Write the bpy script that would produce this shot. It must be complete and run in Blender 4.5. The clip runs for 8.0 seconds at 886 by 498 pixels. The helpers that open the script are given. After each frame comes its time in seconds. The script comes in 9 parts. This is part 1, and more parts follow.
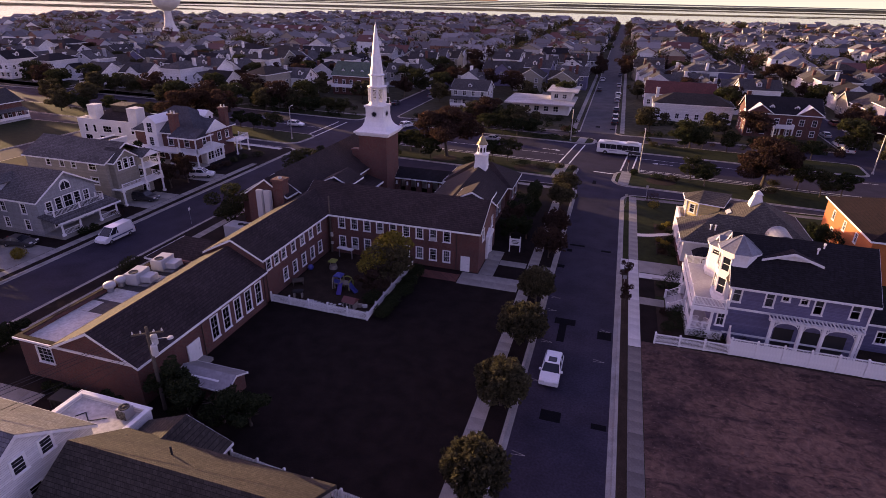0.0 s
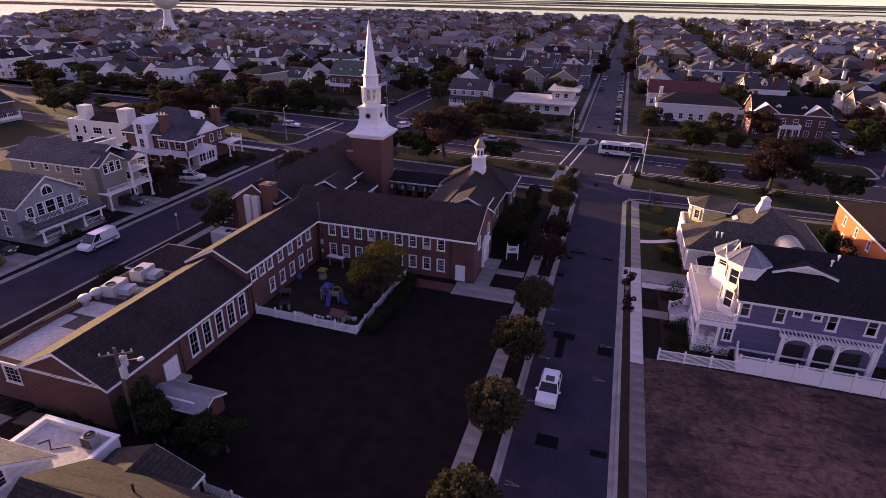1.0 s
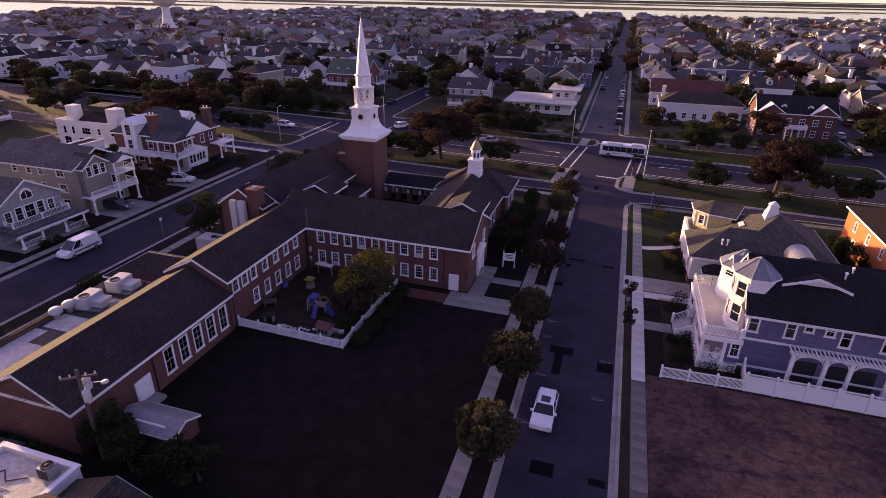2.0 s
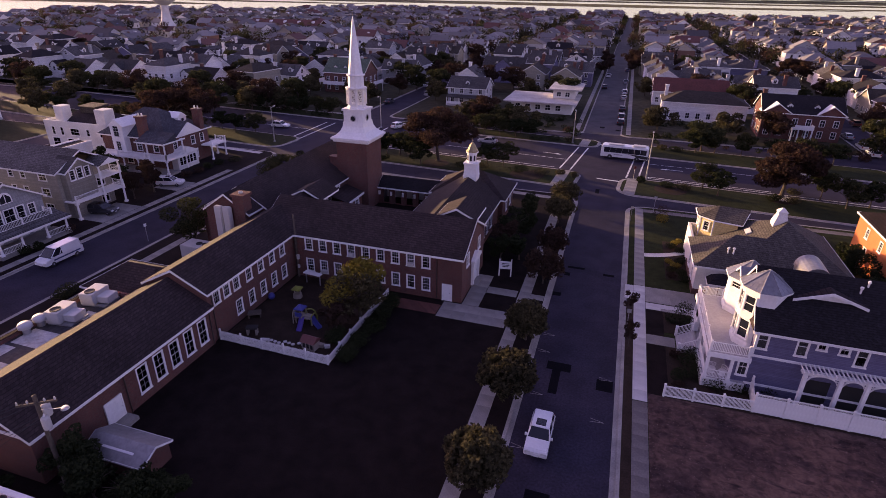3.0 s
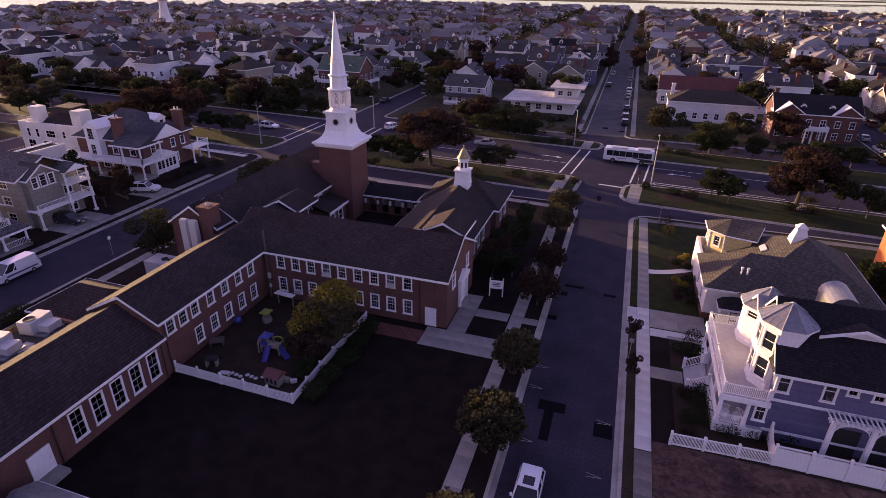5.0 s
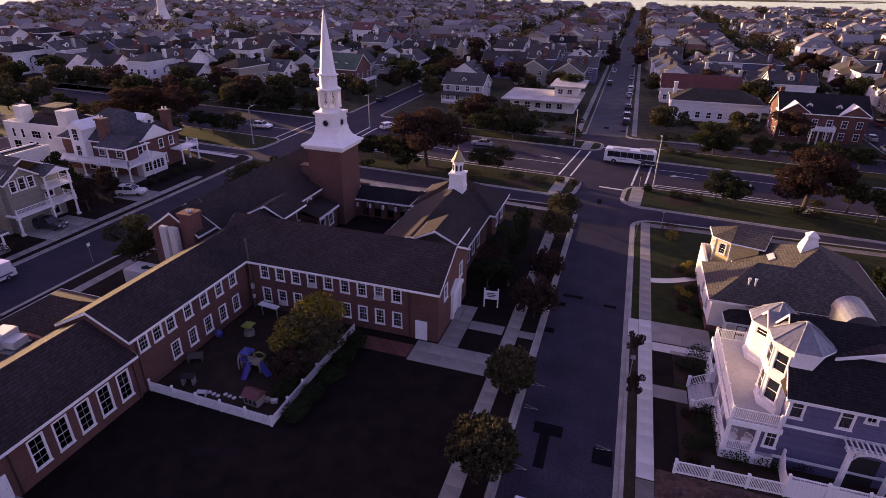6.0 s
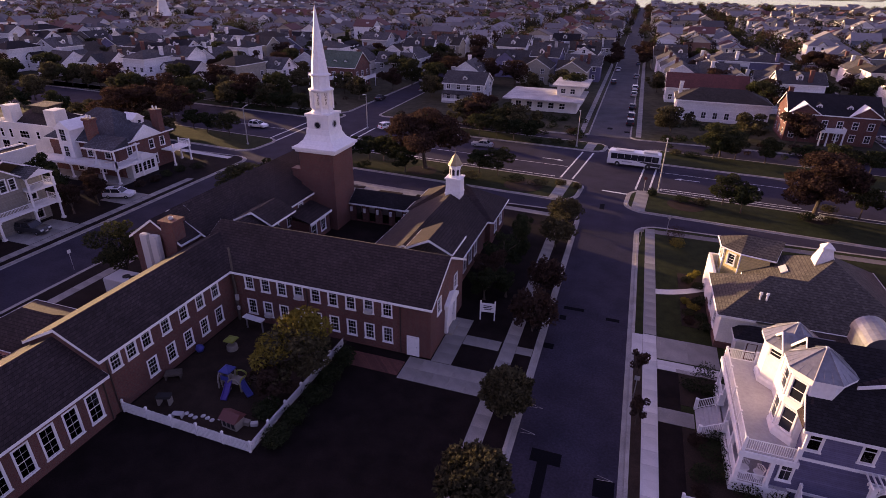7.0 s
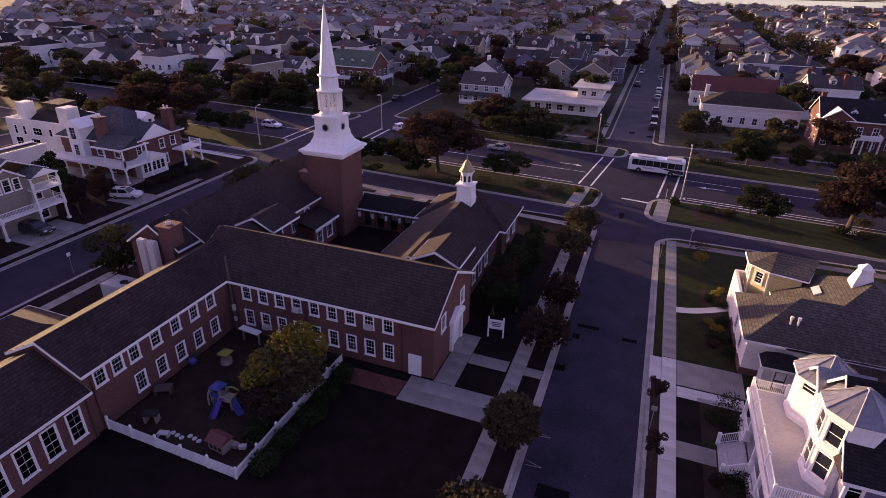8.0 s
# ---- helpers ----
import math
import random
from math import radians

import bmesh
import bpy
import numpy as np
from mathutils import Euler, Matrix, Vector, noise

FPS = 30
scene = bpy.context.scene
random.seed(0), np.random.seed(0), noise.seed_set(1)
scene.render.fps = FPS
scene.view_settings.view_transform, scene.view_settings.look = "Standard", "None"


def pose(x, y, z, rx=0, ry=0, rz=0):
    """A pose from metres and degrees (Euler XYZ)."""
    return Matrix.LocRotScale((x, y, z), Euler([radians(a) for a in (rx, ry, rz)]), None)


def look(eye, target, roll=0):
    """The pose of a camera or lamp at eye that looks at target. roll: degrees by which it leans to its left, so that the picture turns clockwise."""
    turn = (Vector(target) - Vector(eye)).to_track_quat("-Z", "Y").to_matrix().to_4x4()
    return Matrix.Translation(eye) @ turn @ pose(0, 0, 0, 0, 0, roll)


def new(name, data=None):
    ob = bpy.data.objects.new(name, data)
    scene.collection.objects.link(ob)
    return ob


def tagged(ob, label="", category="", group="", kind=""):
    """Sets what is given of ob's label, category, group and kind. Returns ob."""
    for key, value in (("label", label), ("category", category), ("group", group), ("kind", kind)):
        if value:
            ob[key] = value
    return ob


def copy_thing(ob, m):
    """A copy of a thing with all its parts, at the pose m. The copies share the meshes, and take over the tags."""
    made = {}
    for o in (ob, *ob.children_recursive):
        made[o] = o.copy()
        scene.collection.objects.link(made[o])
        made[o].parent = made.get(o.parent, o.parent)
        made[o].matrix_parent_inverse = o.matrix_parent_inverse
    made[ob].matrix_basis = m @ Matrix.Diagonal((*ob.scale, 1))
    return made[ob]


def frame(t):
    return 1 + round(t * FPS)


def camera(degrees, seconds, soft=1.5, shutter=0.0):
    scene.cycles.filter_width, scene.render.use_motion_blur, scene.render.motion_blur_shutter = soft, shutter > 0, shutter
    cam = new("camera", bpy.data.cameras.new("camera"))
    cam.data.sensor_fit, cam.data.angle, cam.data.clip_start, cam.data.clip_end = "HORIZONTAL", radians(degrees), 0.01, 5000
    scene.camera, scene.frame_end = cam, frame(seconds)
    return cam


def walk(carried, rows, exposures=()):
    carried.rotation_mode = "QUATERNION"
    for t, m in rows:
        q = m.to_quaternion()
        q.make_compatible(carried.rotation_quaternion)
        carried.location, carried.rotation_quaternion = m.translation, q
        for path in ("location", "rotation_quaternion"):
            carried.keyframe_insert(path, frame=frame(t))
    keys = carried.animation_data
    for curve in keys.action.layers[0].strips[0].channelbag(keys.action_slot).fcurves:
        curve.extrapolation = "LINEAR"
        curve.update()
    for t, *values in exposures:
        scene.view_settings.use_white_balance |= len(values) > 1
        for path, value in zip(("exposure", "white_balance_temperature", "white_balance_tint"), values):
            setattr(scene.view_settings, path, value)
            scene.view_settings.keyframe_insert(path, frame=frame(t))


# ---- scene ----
cam = camera(77.1, 8.0, soft=0.7)
PATH = [
    (0, (0.618, 0.67, 33.637), (0.097, 2.414, 32.807), 1.1),
    (0.5, (0.623, 2.365, 33.605), (0.097, 4.105, 32.772), 1.0),
    (1, (0.645, 4.136, 33.599), (0.117, 5.875, 32.763), 1.0),
    (1.5, (0.699, 5.899, 33.523), (0.168, 7.635, 32.684), 1.0),
    (3, (0.773, 10.947, 33.327), (0.234, 12.677, 32.479), 0.9),
    (3.5, (0.847, 12.664, 33.26), (0.303, 14.391, 32.409), 0.9),
    (4, (0.864, 14.369, 33.165), (0.318, 16.094, 32.312), 0.8),
    (4.5, (0.901, 16.103, 33.121), (0.352, 17.825, 32.264), 0.8),
    (6, (0.793, 21.217, 32.931), (0.24, 22.932, 32.062), 0.8),
    (6.5, (0.685, 22.896, 32.891), (0.131, 24.607, 32.015), 0.8),
    (7, (0.618, 24.612, 32.833), (0.057, 26.32, 31.956), 0.9),
    (7.5, (0.619, 26.371, 32.722), (0.034, 28.07, 31.844), 0.9),
    (8, (0.617, 28.128, 32.66), (-0.006, 29.813, 31.78), 1.1),
]
walk(cam, [(t, look(eye, target, roll)) for t, eye, target, roll in PATH], [(0, 1.63, 6950, 94), (8, 1.63, 6950, 94)])

# ---------------------------------------------------------------- light
SUN_AZ, SUN_EL = radians(-70), radians(6.2)      # azimuth from +y, towards -x
world = bpy.data.worlds.new("sky")
scene.world = world
world.use_nodes = True
wn = world.node_tree
wn.nodes.clear()
sky = wn.nodes.new("ShaderNodeTexSky")
sky.sky_type = "NISHITA"
sky.sun_disc = False
sky.sun_elevation, sky.sun_rotation = SUN_EL, SUN_AZ
sky.altitude, sky.air_density, sky.dust_density, sky.ozone_density = 20, 1.0, 1.5, 1.9
bg = wn.nodes.new("ShaderNodeBackground")
bg.inputs["Strength"].default_value = 0.125
wo = wn.nodes.new("ShaderNodeOutputWorld")
wn.links.new(sky.outputs["Color"], bg.inputs["Color"])
wn.links.new(bg.outputs["Background"], wo.inputs["Surface"])
sun_data = bpy.data.lights.new("sun", "SUN")
sun_data.energy, sun_data.angle, sun_data.color = 2.75, radians(0.6), (0.94, 1.0, 0.36)
sun = new("sun", sun_data)
sun_from = Vector((math.sin(SUN_AZ) * math.cos(SUN_EL), math.cos(SUN_AZ) * math.cos(SUN_EL), math.sin(SUN_EL)))
sun.matrix_world = look(sun_from * 300, (0, 0, 0))

# ---------------------------------------------------------------- materials
def node(nt, kind, **sets):
    n = nt.nodes.new(kind)
    for k, v in sets.items():
        n.inputs[k].default_value = v
    return n


def rgb(c):
    return (c[0], c[1], c[2], 1.0)


def material(name, dark, light, rough=0.8, metal=0.0, grain=6.0, stain=0.35, bump=0.15, vary=0.0, spec=0.5,
             pattern="", size=0.2, joint=None, coat=0.0):
    """A surface with two scales of variation: fine grain between dark and light, broad stains, bump, and per-object variation.
    pattern: brick, siding, shingle or seam, laid along walls and slopes in metres."""
    m = bpy.data.materials.new(name)
    m.use_nodes = True
    nt = m.node_tree
    nt.nodes.clear()
    out = nt.nodes.new("ShaderNodeOutputMaterial")
    bsdf = node(nt, "ShaderNodeBsdfPrincipled", Roughness=rough, Metallic=metal)
    bsdf.inputs["Specular IOR Level"].default_value = spec
    bsdf.inputs["Coat Weight"].default_value = coat
    nt.links.new(bsdf.outputs[0], out.inputs[0])
    tc = nt.nodes.new("ShaderNodeTexCoord")
    fine = node(nt, "ShaderNodeTexNoise", Scale=grain, Detail=4.0, Roughness=0.6)
    broad = node(nt, "ShaderNodeTexNoise", Scale=grain * 0.06, Detail=3.0, Roughness=0.55)
    nt.links.new(tc.outputs["Object"], fine.inputs["Vector"])
    nt.links.new(tc.outputs["Object"], broad.inputs["Vector"])
    mixn = node(nt, "ShaderNodeMix")
    mixn.data_type = "RGBA"
    mixn.inputs[6].default_value, mixn.inputs[7].default_value = rgb(dark), rgb(light)
    ramp = nt.nodes.new("ShaderNodeMapRange")
    ramp.inputs[1].default_value, ramp.inputs[2].default_value = 0.3, 0.7
    nt.links.new(fine.outputs["Fac"], ramp.inputs[0])
    nt.links.new(ramp.outputs[0], mixn.inputs[0])
    col = mixn.outputs[2]
    height = fine.outputs["Fac"]
    if pattern:
        sep = nt.nodes.new("ShaderNodeSeparateXYZ")
        nt.links.new(tc.outputs["Object"], sep.inputs[0])
        along = nt.nodes.new("ShaderNodeMath")
        nt.links.new(sep.outputs["X"], along.inputs[0])
        nt.links.new(sep.outputs["Y"], along.inputs[1])
        com = nt.nodes.new("ShaderNodeCombineXYZ")
        nt.links.new(along.outputs[0], com.inputs["X"])
        nt.links.new(sep.outputs["Z"], com.inputs["Y"])
        br = node(nt, "ShaderNodeTexBrick", Scale=1.0)
        br.inputs["Mortar Smooth"].default_value = 0.2
        shape = {"brick": (size * 3.1, size, 0.012), "shingle": (size * 2.2, size, 0.012),
                 "siding": (200.0, size, 0.012), "seam": (size, 300.0, 0.02)}[pattern]
        br.inputs["Brick Width"].default_value, br.inputs["Row Height"].default_value = shape[0], shape[1]
        br.inputs["Mortar Size"].default_value = shape[2]
        br.offset = 0.0 if pattern == "seam" else 0.5
        br.inputs["Color1"].default_value = (0.75, 0.75, 0.75, 1)
        br.inputs["Color2"].default_value = (1.15, 1.15, 1.15, 1)
        j = joint or tuple(0.55 * c for c in dark)
        br.inputs["Mortar"].default_value = (0.62, 0.62, 0.62, 1)
        nt.links.new(com.outputs[0], br.inputs["Vector"])
        mul = node(nt, "ShaderNodeMix")
        mul.data_type, mul.blend_type = "RGBA", "MULTIPLY"
        mul.inputs[0].default_value = 1.0 if pattern in ("brick", "shingle") else 0.6
        nt.links.new(col, mul.inputs[6])
        nt.links.new(br.outputs["Color"], mul.inputs[7])
        jm = node(nt, "ShaderNodeMix")
        jm.data_type = "RGBA"
        nt.links.new(br.outputs["Fac"], jm.inputs[0])
        nt.links.new(mul.outputs[2], jm.inputs[6])
        jm.inputs[7].default_value = rgb(j)
        col = jm.outputs[2]
        inv = nt.nodes.new("ShaderNodeMath")
        inv.operation = "SUBTRACT"
        inv.inputs[0].default_value = 1.0
        nt.links.new(br.outputs["Fac"], inv.inputs[1])
        height = inv.outputs[0]
    st = node(nt, "ShaderNodeMix")
    st.data_type, st.blend_type = "RGBA", "MULTIPLY"
    st.inputs[0].default_value = stain
    sr = nt.nodes.new("ShaderNodeMapRange")
    sr.inputs[1].default_value, sr.inputs[2].default_value, sr.inputs[3].default_value, sr.inputs[4].default_value = 0.3, 0.7, 0.35, 1.25
    nt.links.new(broad.outputs["Fac"], sr.inputs[0])
    nt.links.new(col, st.inputs[6])
    nt.links.new(sr.outputs[0], st.inputs[7])
    col = st.outputs[2]
    if vary:
        oi = nt.nodes.new("ShaderNodeObjectInfo")
        hs = nt.nodes.new("ShaderNodeHueSaturation")
        vr = nt.nodes.new("ShaderNodeMapRange")
        vr.inputs[3].default_value, vr.inputs[4].default_value = 1 - vary, 1 + vary
        nt.links.new(oi.outputs["Random"], vr.inputs[0])
        nt.links.new(vr.outputs[0], hs.inputs["Value"])
        nt.links.new(col, hs.inputs["Color"])
        col = hs.outputs[0]
    nt.links.new(col, bsdf.inputs["Base Color"])
    if bump:
        bp = node(nt, "ShaderNodeBump", Strength=bump, Distance=0.03)
        nt.links.new(height, bp.inputs["Height"])
        nt.links.new(bp.outputs[0], bsdf.inputs["Normal"])
    return m


def glass_material(name, tint):
    m = bpy.data.materials.new(name)
    m.use_nodes = True
    nt = m.node_tree
    nt.nodes.clear()
    out = nt.nodes.new("ShaderNodeOutputMaterial")
    mix = nt.nodes.new("ShaderNodeMixShader")
    tr = node(nt, "ShaderNodeBsdfTransparent", Color=rgb(tint))
    gl = node(nt, "ShaderNodeBsdfGlossy", Roughness=0.03)
    fr = node(nt, "ShaderNodeFresnel", IOR=1.5)
    nt.links.new(fr.outputs[0], mix.inputs[0])
    nt.links.new(tr.outputs[0], mix.inputs[1])
    nt.links.new(gl.outputs[0], mix.inputs[2])
    nt.links.new(mix.outputs[0], out.inputs[0])
    return m


def leaf_material(name, dark, light, thin=0.35):
    m = bpy.data.materials.new(name)
    m.use_nodes = True
    nt = m.node_tree
    nt.nodes.clear()
    out = nt.nodes.new("ShaderNodeOutputMaterial")
    geo = nt.nodes.new("ShaderNodeNewGeometry")
    oi = nt.nodes.new("ShaderNodeObjectInfo")
    add = nt.nodes.new("ShaderNodeMath")
    mul = nt.nodes.new("ShaderNodeMath")
    mul.operation = "MULTIPLY"
    mul.inputs[1].default_value = 0.25
    nt.links.new(oi.outputs["Random"], mul.inputs[0])
    nt.links.new(geo.outputs["Random Per Island"], add.inputs[0])
    nt.links.new(mul.outputs[0], add.inputs[1])
    mx = nt.nodes.new("ShaderNodeMix")
    mx.data_type = "RGBA"
    mx.inputs[6].default_value, mx.inputs[7].default_value = rgb(dark), rgb(light)
    nt.links.new(add.outputs[0], mx.inputs[0])
    d = node(nt, "ShaderNodeBsdfDiffuse")
    t = node(nt, "ShaderNodeBsdfTranslucent")
    ms = nt.nodes.new("ShaderNodeMixShader")
    ms.inputs[0].default_value = thin
    nt.links.new(mx.outputs[2], d.inputs[0])
    nt.links.new(mx.outputs[2], t.inputs[0])
    nt.links.new(d.outputs[0], ms.inputs[1])
    nt.links.new(t.outputs[0], ms.inputs[2])
    nt.links.new(ms.outputs[0], out.inputs[0])
    return m


def plain(name, c, rough=0.6, metal=0.0, vary=0.0, coat=0.0, grain=8.0):
    return material(name, tuple(0.88 * v for v in c), c, rough, metal, grain, 0.15, 0.04, vary, 0.5, coat=coat)


def dirt_material():
    """Bare soil: darker and redder areas, dragged streaks, clods shaded in colour, and scattered pale crumbs."""
    m = bpy.data.materials.new("dirt")
    m.use_nodes = True
    nt = m.node_tree
    bsdf = nt.nodes["Principled BSDF"]
    bsdf.inputs["Roughness"].default_value = 0.95
    bsdf.inputs["Specular IOR Level"].default_value = 0.1
    tc = nt.nodes.new("ShaderNodeTexCoord")

    def layer(scale, stretch, turn, lo, hi, detail=5.0):
        mp = nt.nodes.new("ShaderNodeMapping")
        mp.inputs["Scale"].default_value = stretch
        mp.inputs["Rotation"].default_value = (0, 0, radians(turn))
        nz = node(nt, "ShaderNodeTexNoise", Scale=scale, Detail=detail, Roughness=0.62, Distortion=0.6)
        mr = nt.nodes.new("ShaderNodeMapRange")
        mr.inputs[1].default_value, mr.inputs[2].default_value = lo, hi
        nt.links.new(tc.outputs["Object"], mp.inputs[0])
        nt.links.new(mp.outputs[0], nz.inputs["Vector"])
        nt.links.new(nz.outputs["Fac"], mr.inputs[0])
        return mr.outputs[0]

    def blend(a, b, fac, how="MIX"):
        mx = nt.nodes.new("ShaderNodeMix")
        mx.data_type, mx.blend_type = "RGBA", how
        for socket, v in ((mx.inputs[6], a), (mx.inputs[7], b)):
            if isinstance(v, tuple):
                socket.default_value = rgb(v)
            else:
                nt.links.new(v, socket)
        if isinstance(fac, float):
            mx.inputs[0].default_value = fac
        else:
            nt.links.new(fac, mx.inputs[0])
        return mx.outputs[2]

    broad = layer(0.075, (1, 1, 1), 0, 0.36, 0.62)
    dark_area = layer(0.22, (1, 1.6, 1), 30, 0.52, 0.70)
    streak = layer(0.30, (1, 3.2, 1), -52, 0.56, 0.70)
    drag = layer(0.34, (1, 3.6, 1), 28, 0.58, 0.72)
    clod = layer(1.5, (1, 1, 1), 0, 0.34, 0.68)
    crumb = layer(5.0, (1, 1, 1), 0, 0.61, 0.74)
    col = blend((0.058, 0.034, 0.032), (0.145, 0.083, 0.064), broad)
    col = blend(col, (0.040, 0.025, 0.026), dark_area)
    col = blend(col, (0.034, 0.021, 0.022), streak)
    col = blend(col, (0.044, 0.027, 0.026), drag)
    # clod relief put into the colour: hollows darkened, tops lightened
    col = blend(col, blend((0.42, 0.40, 0.42), (1.50, 1.44, 1.36), clod), 0.8, "MULTIPLY")
    col = blend(col, (0.21, 0.14, 0.11), crumb)
    nt.links.new(col, bsdf.inputs["Base Color"])
    bp = node(nt, "ShaderNodeBump", Strength=0.7, Distance=0.08)
    nt.links.new(clod, bp.inputs["Height"])
    nt.links.new(bp.outputs[0], bsdf.inputs["Normal"])
    return m


